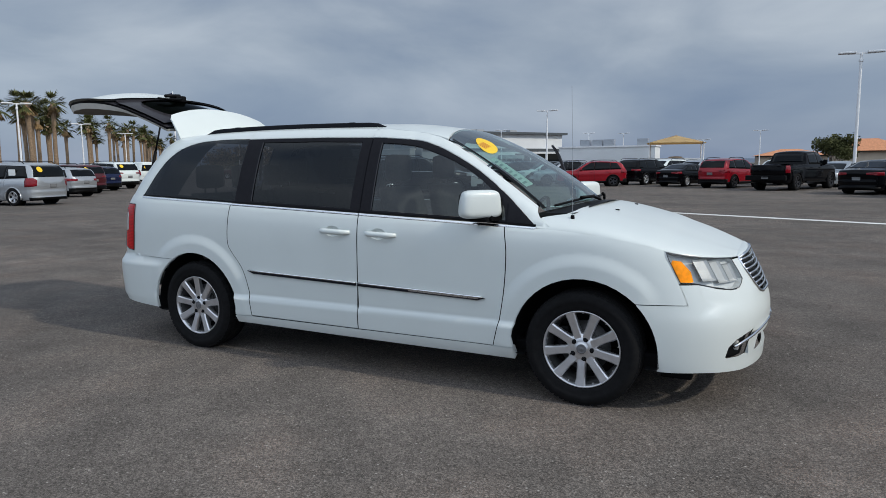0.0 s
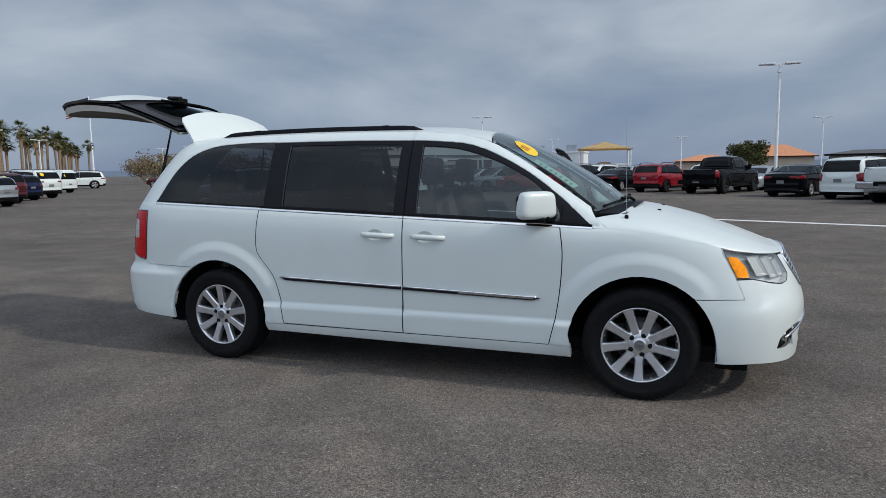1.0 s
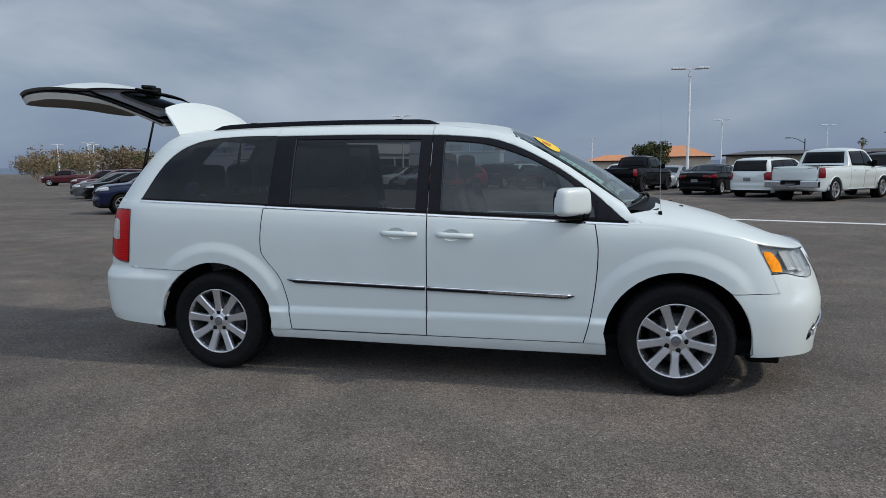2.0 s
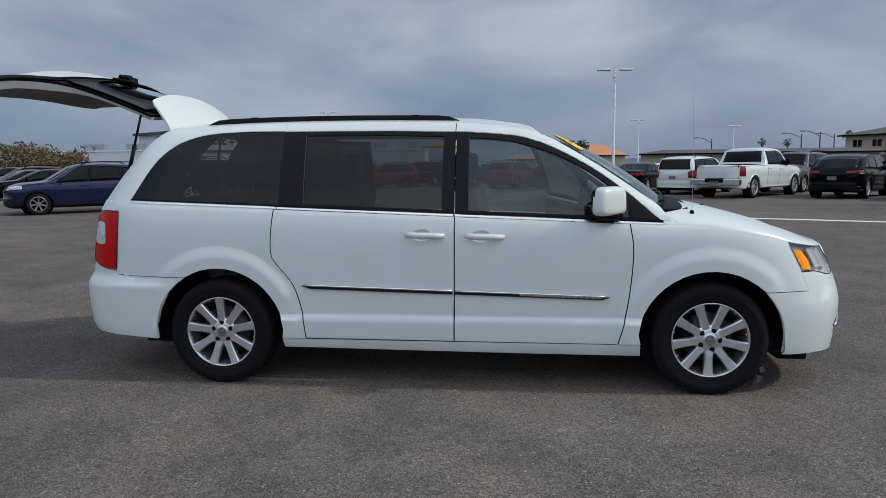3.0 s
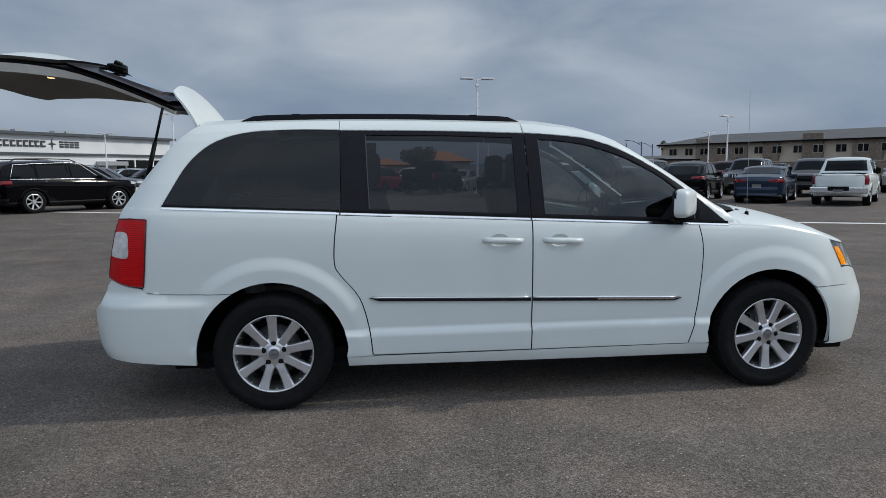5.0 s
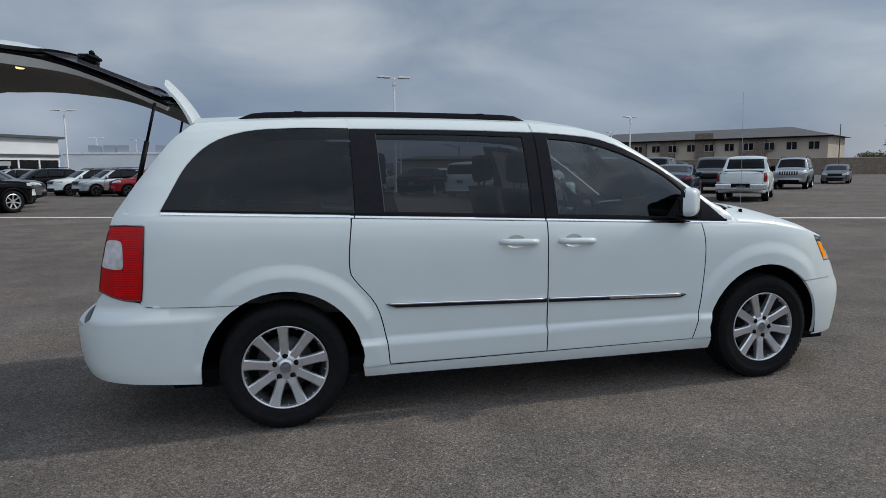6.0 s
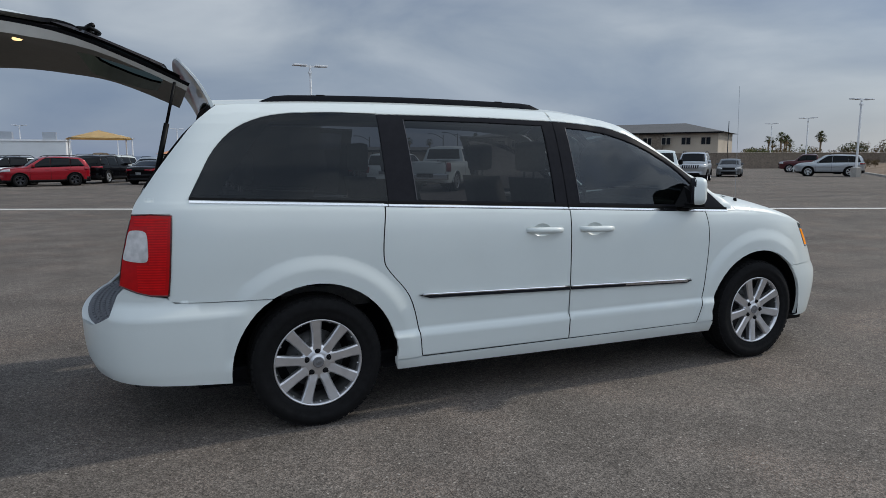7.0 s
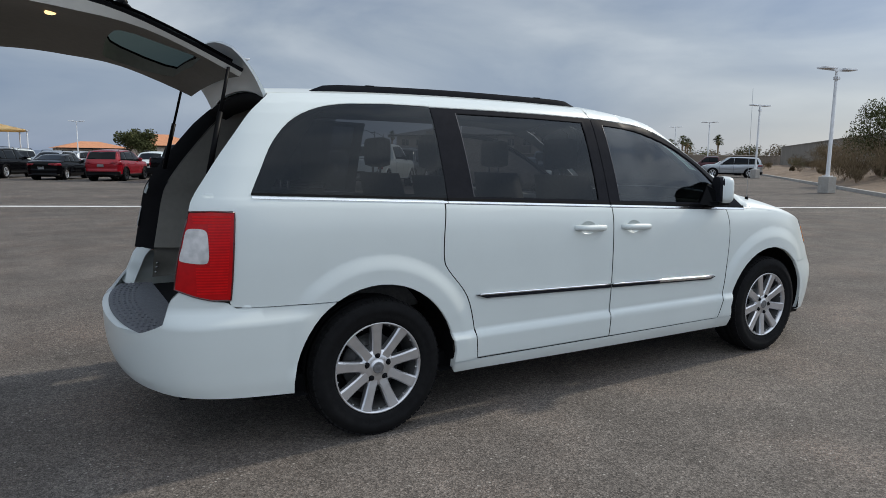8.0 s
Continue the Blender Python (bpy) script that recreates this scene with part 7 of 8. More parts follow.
    # lower cladding, grille, plate
    if kind in ("suv", "large_suv", "coupe_suv", "boxy_suv"):
        cut("lower_cladding", [((0, 0, gap + 0.13), (0, 0, 1)), ((0, 0, gap - 0.02), (0, 0, -1))], "trim", "black lower cladding", 0.006)
        cut("rear_valance", [((0, 0, 0.50), (0, 0, 1)), ((-h + 0.30, 0, 0), (1, 0, 0))], "trim", off=0.008)
    elif pick:
        add("rear_bumper", box_mesh(-h - 0.09, -W / 2 * 0.96, 0.50, -h + 0.10, W / 2 * 0.96, 0.74, 0.035), "bumper", "step bumper")
        add("bumper_step", box_mesh(-h - 0.10, -0.36, 0.60, -h + 0.02, 0.36, 0.752, 0.012), "trim")
        cut("tailgate", prism([(-W * 0.40, 0.76), (W * 0.40, 0.76), (W * 0.40, 1.225), (-W * 0.40, 1.225)], 1, 2) + [((-h + 0.25, 0, 0), (1, 0, 0))], "paint", off=0.012)
        add("tailgate_handle", box_mesh(-h - 0.005, -0.13, 1.10, -h + 0.06, 0.13, 1.18, 0.01), "trim")
        for s in (-1, 1):
            yb = s * (W / 2 - 0.01)
            add("side_step", box_mesh(-0.85, min(yb, yb - s * 0.14), 0.36, 1.30, max(yb, yb - s * 0.14), 0.42, 0.015), "bumper")
    else:
        cut("rear_valance", [((0, 0, gap + 0.13), (0, 0, 1)), ((-h + 0.30, 0, 0), (1, 0, 0))], "trim", off=0.006)
    hz = K["head"]
    zg = (hz[0][1] + hz[1][1]) / 2
    cut("grille", prism([(-0.44, zg - (0.12 if not pick else 0.22)), (0.44, zg - (0.12 if not pick else 0.22)), (0.47, zg + 0.06), (-0.47, zg + 0.06)], 1, 2) + [((h - 0.4, 0, 0), (-1, 0, 0))], "trim", off=0.007)
    cut("lower_intake", prism([(-0.58, gap + 0.08), (0.58, gap + 0.08), (0.50, gap + 0.24), (-0.50, gap + 0.24)], 1, 2) + [((h - 0.4, 0, 0), (-1, 0, 0))], "trim", off=0.009)
    if kind in ("boxy_suv", "large_suv"):
        for k in range(7):
            y = -0.36 + 0.12 * k
            cut("grille_bar", prism([(y - 0.022, zg - 0.11), (y + 0.022, zg - 0.11), (y + 0.022, zg + 0.05), (y - 0.022, zg + 0.05)], 1, 2) + [((h - 0.4, 0, 0), (-1, 0, 0))], "silver", off=0.012)
    zp = 0.72 if kind in ("suv", "large_suv", "coupe_suv", "minivan") else 0.70
    if pick:
        zp = 0.56
    if kind == "sedan":
        zp = 0.60
    cut("number_plate", prism([(-0.16, zp), (0.16, zp), (0.16, zp + 0.14), (-0.16, zp + 0.14)], 1, 2) + [((-h + 0.3, 0, 0), (1, 0, 0))], "plate", "blank number plate", 0.012 if not pick else 0.1)
    add("underbody", box_mesh(-h + 0.5, -W / 2 + 0.22, gap - 0.02, h - 0.5, W / 2 - 0.22, gap + 0.28), "trim", "dark underbody")
    shell.free()
    CAR_PARTS[kind] = out
    return out


PAINTED = {}


def parked_car(kind, paint, at, heading, label, scale=1.0, spokes=5, rims=None, sticker=False, anchor="rear", name=None, group="cars parked in the lot", roof=None, chrome=False, strip=False, sheet_on=False):
    """A parked car. at: the middle of its rear (or front) axle on the ground; heading: degrees from +x."""
    K = KINDS[kind]
    h, W, xr, xf, r = K["L"] / 2, K["W"], K["xr"], K["xf"], K["r"]
    a = radians(heading)
    ax = xr if anchor == "rear" else xf
    m = pose(at[0] - ax * scale * math.cos(a), at[1] - ax * scale * math.sin(a), 0, 0, 0, heading) @ Matrix.Diagonal((scale, scale, scale, 1))
    nm = name or {"sedan": "sedan", "pickup": "pickup_truck", "minivan": "minivan", "cargo_van": "cargo_van"}.get(kind, "suv")
    car = thing(nm, label, {"pickup": "truck", "cargo_van": "van"}.get(kind, "car"), m, group)
    for i, (pn, me, mat, lab) in enumerate(car_parts(kind)):
        if mat in ("paint", "roof", "bumper"):
            use = paint if mat == "paint" else (roof or paint) if mat == "roof" else ("chrome" if paint == "white" else "trim")
            if mat == "roof" and not roof:
                continue
            key = (kind, i, use)
            if key not in PAINTED:
                PAINTED[key] = me.copy()
                PAINTED[key].materials[0] = M[use]
            me = PAINTED[key]
        part(pn, me, None, car, lab)
    if chrome:
        for s in (-1, 1):
            bm = bmesh.new()
            pts = [K["panes"][0][0], K["panes"][0][1], K["panes"][1][1], K["panes"][-1][1], K["panes"][-1][2], K["panes"][-1][3], K["panes"][-1][4]]
            pts = densify([(x, z + (0.022 if z > 1.3 else -0.022)) for x, z in pts], 0.2)
            B, E = 1.10, 1.72
            sweep(bm, [(x, s * (W / 2 * 0.95 - 0.30 * max(0, z - B) + 0.004), z) for x, z in pts + pts[:1]], 0.014, 5)
            part("window_trim", bm, M["chrome"], car, "chrome window line", smooth=True)
    if strip:
        bm = bmesh.new()
        z = 0.965
        sweep(bm, [(-h + 0.045 + 0.30 * abs(y) ** 4.2, y * W / 2 * 0.98, z) for y in [-1 + 0.1 * i for i in range(21)]], 0.018, 6)
        part("tail_strip", bm, M["chrome"], car, "chrome tail strip", smooth=True)
    if sticker:
        xa, xb, za, zb = K["rear"]
        d = Vector((-(zb - za), 0, xb - xa)).normalized()
        c = Vector((xa + (xb - xa) * 0.62, 0.42, za + (zb - za) * 0.62)) + d * 0.035
        u = Vector((0, 1, 0)); v = d.cross(u).normalized()
        bm = bmesh.new()
        for o in (0.0, 0.008):
            bm.faces.new([bm.verts.new(c + d * o + (u * math.cos(t) + v * math.sin(t)) * 0.125) for t in [2 * math.pi * i / 18 for i in range(18)]])
        part("price_sticker", bm, M["sticker"], car, "round yellow window sticker")
    if sheet_on:
        q = K["panes"][0]
        cx, cz = (q[0][0] + q[2][0]) / 2 + 0.25, (q[0][1] + q[1][1]) / 2
        for s in (-1, 1):
            bm = box_mesh(cx - 0.20, min(s * (W / 2 - 0.09), s * (W / 2 - 0.105)), cz - 0.13, cx + 0.14, max(s * (W / 2 - 0.09), s * (W / 2 - 0.105)), cz + 0.12)
            part("paper_sheet", bm, M["paper"], car, "white paper sheet on the glass")
    add_wheels(car, xr, xf, W - (0.28 if kind == "pickup" else 0.25), r, 0.27 if kind == "pickup" else 0.235, spokes if kind != "pickup" else 6, rims)
    return car


# row that backs on the aisle beyond the white line
DA = M["darkalloy"]
M["greyalloy"] = material("grey_alloy_wheel", (0.22, 0.22, 0.22), 0.35, 0.6, grain=0.1, grain_scale=20)
parked_car("pickup", "white", (9.15, 23.45), 47, "white crew-cab pickup with chrome rear bumper, parked on asphalt", 1.06)
parked_car("coupe_suv", "black", (13.05, 22.55), 50, "black suv coupe with a chrome tail strip, parked on asphalt", 1.0, strip=True)
parked_car("sedan", "steelblue", (15.25, 20.45), 48.5, "steel blue luxury sedan with red tail lamps, parked on asphalt", 1.04)
parked_car("pickup", "white", (17.0, 18.1), 46, "white compact pickup with a black tailgate strip, parked", 0.94)
parked_car("minivan", "white", (8.1, 26.8), 52, "white minivan with dark rear glass, parked beside a pickup", 1.0)
parked_car("sedan", "black", (6.2, 29.6), 60, "dark burgundy-black sedan with slim red tail lamps, parked", 1.03)
parked_car("pickup", "black", (2.65, 33.4), 64, "black off-road crew-cab pickup with wide tyres, parked on asphalt", 1.04, rims=DA)
parked_car("suv", "red", (-0.3, 36.1), 64, "red suv with a silver rear valance, parked on asphalt", 1.03, rims=DA)
parked_car("sedan", "black", (-3.0, 38.5), 66, "black compact sedan with steel wheel covers, parked on asphalt", 0.97, spokes=9)
parked_car("large_suv", "black", (-6.0, 41.5), 66, "black suv with tinted glass, parked on asphalt", 0.98)
# row that faces the aisle on its other side
parked_car("suv", "red", (-9.4, 37.7), 200, "red compact suv with dark wheels, parked facing the aisle", 1.0, rims=DA, anchor="front")
parked_car("suv", "silver", (-11.6, 38.9), 215, "silver compact suv with black roof and dark wheels, parked", 1.0, rims=DA, anchor="front", roof="black")
parked_car("suv", "white", (-13.5, 41.1), 215, "white compact suv with black roof, parked facing the aisle", 1.0, rims=DA, anchor="front", roof="black")
parked_car("suv", "black", (-17.0, 44.0), 215, "black suv parked facing the aisle", 1.05, anchor="front")
parked_car("suv", "silver", (-19.8, 47.0), 215, "silver suv parked facing the aisle", 1.05, anchor="front")
parked_car("suv", "blue", (-13.18, 16.78), 222, "dark blue compact suv with split-spoke wheels, parked", 1.0, spokes=7, rims=M["greyalloy"])
parked_car("large_suv", "black", (-13.03, 20.52), 50, "black large suv with chrome window line, parked on asphalt", 1.05, spokes=7, chrome=True)
parked_car("suv", "white", (-14.5, 26.0), 8, "white suv parked behind a black suv", 1.05)
parked_car("suv", "grey", (-15.5, 31.0), 8, "dark grey suv parked in a row", 1.05)
parked_car("sedan", "black", (-23.8, 24.6), 222, "black sedan parked facing the drive lane", 1.0, anchor="front")
parked_car("suv", "darkred", (-28.2, 29.0), 222, "dark red suv parked facing the drive lane", 1.0, anchor="front")
parked_car("sedan", "grey", (-26.4, 26.6), 222, "dark grey sedan parked facing the drive lane", 1.0, anchor="front")
parked_car("suv", "darkred", (-36.5, 37.5), 222, "dark maroon suv parked facing the drive lane", 1.0, anchor="front")
# row that backs on the drive lane behind the van
parked_car("minivan", "silver", (-24.9, 12.3), 190, "silver minivan with a paper sheet in its window, parked", 1.0, sticker=True, sheet_on=True)
parked_car("suv", "silver", (-30.4, 17.9), 184, "pale silver hatchback suv parked in a row", 0.95)
parked_car("large_suv", "darkred", (-33.9, 20.9), 180, "dark maroon suv with a yellow sticker on its glass", 0.98, sticker=True)
parked_car("suv", "blue", (-37.2, 24.6), 180, "blue suv parked in a row", 1.0)
parked_car("large_suv", "white", (-39.9, 27.9), 178, "white full-size suv with a yellow sticker on its glass", 1.1, sticker=True)
parked_car("cargo_van", "white", (-51.5, 39.2), 178, "white cargo van with a yellow sticker on its rear door", 1.0, sticker=True)
parked_car("large_suv", "white", (-66.0, 55.8), 228, "white suv with black lower body, parked across the lane end", 1.18)
parked_car("pickup", "darkred", (-57.0, 61.0), 205, "dark red pickup parked near desert shrubs", 0.95)
# far rows
parked_car("boxy_suv", "silver", (28.5, 28.1), 221, "silver boxy suv with a slotted grille, parked facing out", 1.05, anchor="front")
parked_car("sedan", "grey", (39.5, 35.6), 221, "dark grey sedan standing in the far lane", 1.0, anchor="front")
parked_car("large_suv", "silver", (49.4, 32.6), 128, "silver suv with dark lower cladding, parked by the planter", 1.0)
parked_car("sedan", "white", (56.3, 38.7), 128, "white sedan parked beyond a silver suv", 1.0)
parked_car("pickup", "darkred", (62.2, 44.0), 128, "dark red pickup parked at the far end", 1.0)
parked_car("large_suv", "black", (32.5, 46.0), 225, "black suv with a slotted grille facing the lane", 1.02, anchor="front")
parked_car("pickup", "grey", (36.5, 41.0), 225, "dark grey pickup facing the lane", 0.98, anchor="front")
parked_car("pickup", "darkred", (27.5, 50.5), 50, "dark red pickup parked in the far row", 0.98)
parked_car("boxy_suv", "grey", (22.5, 48.0), 50, "dark olive boxy suv parked in the far row", 1.08)
parked_car("sedan", "silver", (12.5, 47.5), 225, "pale silver sedan parked behind a black pickup", 1.0, anchor="front")
parked_car("suv", "grey", (16.8, 43.0), 225, "dark grey suv parked in the second row", 1.02, anchor="front")
parked_car("large_suv", "blue", (20.5, 39.0), 225, "dark blue suv parked in the second row", 1.0, anchor="front")
parked_car("suv", "silver", (-1.5, 55.0), 60, "silver suv parked in a far row", 1.02)
parked_car("suv", "silver", (4.5, 53.0), 60, "pale silver suv parked in a far row", 1.02)

# noses of the next row, behind the first
for kind, paint, at, lab in (("sedan", "silver", (5.2, 38.7), "pale silver sedan parked nose to nose with a pickup"), ("suv", "white", (2.2, 41.4), "white suv parked nose to nose with a red suv"), ("sedan", "grey", (-0.5, 43.9), "grey sedan parked nose to nose with a black sedan"), ("suv", "silver", (-3.4, 46.9), "silver suv parked nose to nose with a black suv"), ("minivan", "white", (-6.2, 49.6), "white minivan parked in the second row"), ("suv", "grey", (-9.4, 52.6), "grey suv parked in the second row"), ("sedan", "white", (8.9, 36.2), "white sedan parked behind a pickup")):
    parked_car(kind, paint, at, 245, lab, 1.0, anchor="front")

for kind, paint, at, lab, sc in (("pickup", "darkred", (22.0, 35.1), "dark red pickup parked nose to nose with a black suv", 0.98), ("boxy_suv", "grey", (19.2, 28.1), "dark grey full-size suv with a slotted grille, parked", 1.1), ("pickup", "grey", (20.9, 25.26), "dark grey pickup parked nose to nose with a white pickup", 0.98), ("boxy_suv", "grey", (13.1, 28.3), "dark grey boxy suv parked nose to nose with a white pickup", 1.08)):
    parked_car(kind, paint, at, 228, lab, sc, anchor="front")


# ---- lot: painted line, lamps, kerb and wall ----
def flat_strip(a, b, w, z=0.004):
    a, b = Vector((*a, z)), Vector((*b, z))
    s = (b - a).normalized().cross(Vector((0, 0, 1))) * (w / 2)
    bm = bmesh.new()
    bm.faces.new([bm.verts.new(p) for p in (a - s, b - s, b + s, a + s)][::-1])
    bmesh.ops.recalc_face_normals(bm, faces=bm.faces)
    return bm


line = part("painted_line", flat_strip((-16.0, 22.4), (34.0, 0.6), 0.33), M["line"])
tagged(line, "long white painted line across the asphalt", "road marking", kind="structure")
for k in range(7):
    p = Vector((-23.0 - 2.4 * k, 21.4 + 2.4 * k))
    st = part("stall_line", flat_strip(p, p + Vector((4.0, 2.6)), 0.10), M["line"])
    tagged(st, "faded white stall line on asphalt", "road marking", "stall lines", kind="structure")


def lamp_post(x, y, h=6.5, turn=0.0, heads=2, base=False, label="white steel lot lamp with two flat heads"):
    lp = thing("street_lamp", label, "street lamp", pose(x, y, 0, 0, 0, turn), "lot lamps")
    z0 = 0.75 if base else 0.0
    if base:
        bm = bmesh.new()
        box(bm, -0.26, -0.26, 0, 0.26, 0.26, 0.75, 0.03)
        part("base", bm, M["concrete"], lp, "square grey concrete footing")
    bm = bmesh.new()
    box(bm, -0.16, -0.16, z0, 0.16, 0.16, z0 + 0.04)
    part("base_plate", bm, M["lampwhite"], lp)
    bm = bmesh.new()
    tube(bm, (0, 0, z0), (0, 0, h), 0.088, 0.06, 12)
    part("pole", bm, M["lampwhite"], lp)
    part("arm", box_mesh(-0.6, -0.04, h - 0.06, 0.6, 0.04, h + 0.02), M["lampwhite"], lp)
    part("bracket", box_mesh(-0.09, -0.09, h - 0.45, 0.09, 0.13, h - 0.30, 0.02), M["lampwhite"], lp)
    for s in ((-1, 1) if heads == 2 else (1,)):
        part("lamp_head", box_mesh(min(s * 0.25, s * 1.02), -0.22, h - 0.02, max(s * 0.25, s * 1.02), 0.24, h + 0.07, 0.02), M["lampwhite"], lp, "flat white lamp head")
    return lp


lamp_post(6.17, 35.4, 6.85, 5)
lamp_post(27.25, 13.24, 5.45, 173, base=True, label="white lot lamp on a square concrete footing")
lamp_post(47.2, 30.5, 5.9, 174, base=True, label="white lot lamp on a square concrete footing")
for x, y, h, tn in ((-17.9, 59.5, 6.7, 10), (15.4, 79, 6.7, 5), (0.4, 103, 6.0, 5), (-21.6, 115, 6.7, 0), (-8.1, 112, 5.2, 0), (-26, 108, 6.6, 0), (35.5, 57.8, 6.5, 20), (-51, 27.7, 6.6, 60), (-68, 45, 6.5, 60), (-82, 61.6, 6.5, 60),
                    (-84, 93, 6.5, 40), (-92, 95, 6.5, 40), (-88, 99, 6.5, 40), (70, 53, 6.3, 122), (88, 73.7, 7.0, 122), (30, 90, 6.4, 15), (48, 84, 6.4, 20), (-34, 88, 6.5, 10)):
    lamp_post(x, y, h, tn)


def road_lamp(x, y, h, turn, arms=(1,), r=0.16):
    """A dark street lamp with curved arms."""
    lp = thing("street_lamp", "dark street lamp with a curved arm beyond the lot", "street lamp", pose(x, y, 0, 0, 0, turn), "road lamps")
    bm = bmesh.new()
    tube(bm, (0, 0, 0), (0, 0, h), r, r * 0.62, 10)
    part("pole", bm, M["roofdark"], lp)
    for s in arms:
        bm = bmesh.new()
        sweep(bm, [(s * u, 0, h - 0.9 + 1.15 * math.sin(min(1.0, u / 2.6) * math.pi / 2)) for u in (0, 0.5, 1.0, 1.6, 2.2, 2.8)], 0.07, 6)
        part("arm", bm, M["roofdark"], lp, smooth=True)
        part("lamp_head", box_mesh(min(s * 2.6, s * 3.5), -0.22, h + 0.16, max(s * 2.6, s * 3.5), 0.22, h + 0.34, 0.05), M["roofdark"], lp)


for x, y, h, tn in ((56.6, 133.8, 6.9, 160), (59.5, 132.5, 7.2, 160), (41.0, 139.0, 6.4, 160), (70.0, 150.0, 7.4, 165)):
    road_lamp(x, y, h, tn)
road_lamp(84.6, 79.2, 7.6, 30, (), 0.09)


def kerb_and_bank():
    """A kerb along the lot's edge, a soil bank behind it and a block wall."""
    a, d = Vector((25.9, 10.1, 0)), Vector((0.767, 0.641, 0))
    n = Vector((0.641, -0.767, 0))
    def strip(prof, s0, s1, steps, rough=0.0):
        bm = bmesh.new()
        rows = []
        for i in range(steps + 1):
            s = s0 + (s1 - s0) * i / steps
            row = []
            for j, (o, z) in enumerate(prof):
                p = a + d * s + n * o
                zz = z + (rough * noise.noise((p.x * 0.5, p.y * 0.5, 0)) if 0 < j < len(prof) - 1 else 0)
                row.append(bm.verts.new((p.x, p.y, zz)))
            rows.append(row)
        for r0, r1 in zip(rows, rows[1:]):
            for k in range(len(prof) - 1):
                bm.faces.new((r0[k], r0[k + 1], r1[k + 1], r1[k]))
        bmesh.ops.recalc_face_normals(bm, faces=bm.faces)
        return bm
    k = part("kerb", strip([(0, 0), (0.02, 0.14), (0.04, 0.155), (0.17, 0.155), (0.18, 0.05)], -14, 90, 52), M["concrete"])
    tagged(k, "pale concrete kerb along the planted bank", "kerb", kind="structure")
    b = part("bank", strip([(0.17, 0.10), (1.5, 0.30), (3.0, 0.55), (5.0, 0.8), (7.6, 0.9)], -14, 90, 80, 0.25), M["soil"], smooth=True)
    tagged(b, "bare brown soil bank with dry shrubs", "bank", kind="structure")
    w = part("wall_east", strip([(7.4, 0.5), (7.4, 3.7), (7.65, 3.7), (7.65, 0.2)], -14, 90, 20), M["blockwall"])
    tagged(w, "grey block retaining wall behind the bank", "wall", kind="structure")
    cp = part("wall_coping", strip([(7.34, 3.7), (7.34, 3.82), (7.71, 3.82), (7.71, 3.7)], -14, 90, 20), M["blockwall"], w)
    return a, d, n


KA, KD, KN = kerb_and_bank()


# ---- plants ----
def palm(x, y, h, seed, group="palms along the road"):
    rnd = random.Random(seed)
    t = thing("palm_tree", "tall fan palm with a shaggy dry skirt under its crown", "palm tree", pose(x, y, 0, 0, 0, rnd.uniform(0, 360)), group)
    lean = rnd.uniform(-0.25, 0.25)
    bm = bmesh.new()
    sweep(bm, [(lean * k * k / 36, 0, h * k / 6) for k in range(7)], 0.3, 9, [0.30, 0.24, 0.21, 0.20, 0.21, 0.25, 0.28])
    part("trunk", bm, M["trunk"], t, smooth=True)
    def fronds(n, e0, e1, ln, wide, z):
        bm = bmesh.new()
        for i in range(n):
            az = 2 * math.pi * (i + rnd.random() * 0.8) / n
            el = rnd.uniform(e0, e1)
            l = ln * rnd.uniform(0.8, 1.15)
            c = Vector((lean, 0, z))
            d = Vector((math.cos(az) * math.cos(el), math.sin(az) * math.cos(el), math.sin(el)))
            s = Vector((-math.sin(az), math.cos(az), 0))
            hub = c + d * l * 0.45
            tube(bm, c, hub, 0.02, 0.012, 4, False)
            for q in range(7):
                f = -1 + 2 * q / 6
                tip = hub + (d * (1 - 0.35 * f * f) + s * f * 0.75).normalized() * l * 0.6 + Vector((0, 0, -0.22 * l * (0.5 + abs(f))))
                w = s * wide
                up = Vector((0, 0, 0.02))
                vs = [bm.verts.new(p) for p in (hub - w * 0.3, hub + w * 0.3, hub.lerp(tip, 0.6) + w + up, tip, hub.lerp(tip, 0.6) - w + up)]
                bm.faces.new(vs)
        return bm
    part("crown", fronds(24, -0.6, 1.3, 1.5, 0.09, h), M["frond"], t)
    part("dry_skirt", fronds(14, -1.4, -0.8, 1.05, 0.08, h), M["deadfrond"], t)
    return t


rp = random.Random(5)
base_palms = [palm(-65, 34, 7.4, 1), palm(-69, 40, 8.4, 2), palm(-72, 42.5, 7.0, 3)]
for i in range(34):
    k = i / 33
    src = base_palms[i % 3]
    m = pose(-66 - 66 * k + rp.uniform(-3, 3), 36 + 74 * k + rp.uniform(-3, 3), 0, 0, 0, rp.uniform(0, 360))
    s = rp.uniform(0.9, 1.12)
    c = copy_thing(src, m)
    c.scale = (s, s, s)
for x, y, s in ((128, 104, 0.8), (122, 91, 0.82), (124, 92.5, 0.74), (131, 108, 0.92), (137, 112, 0.88), (140, 113, 0.75), (119, 100, 0.65), (150, 128, 0.9), (96, 178, 1.0), (104, 190, 1.1), (82, 170, 0.9), (88, 182, 1.0), (112, 186, 0.9), (64, 176, 0.8), (72, 180, 0.9)):
    c = copy_thing(base_palms[int(x) % 3], pose(x, y, 0, 0, 0, rp.uniform(0, 360)))
    c.scale = (s, s, s)


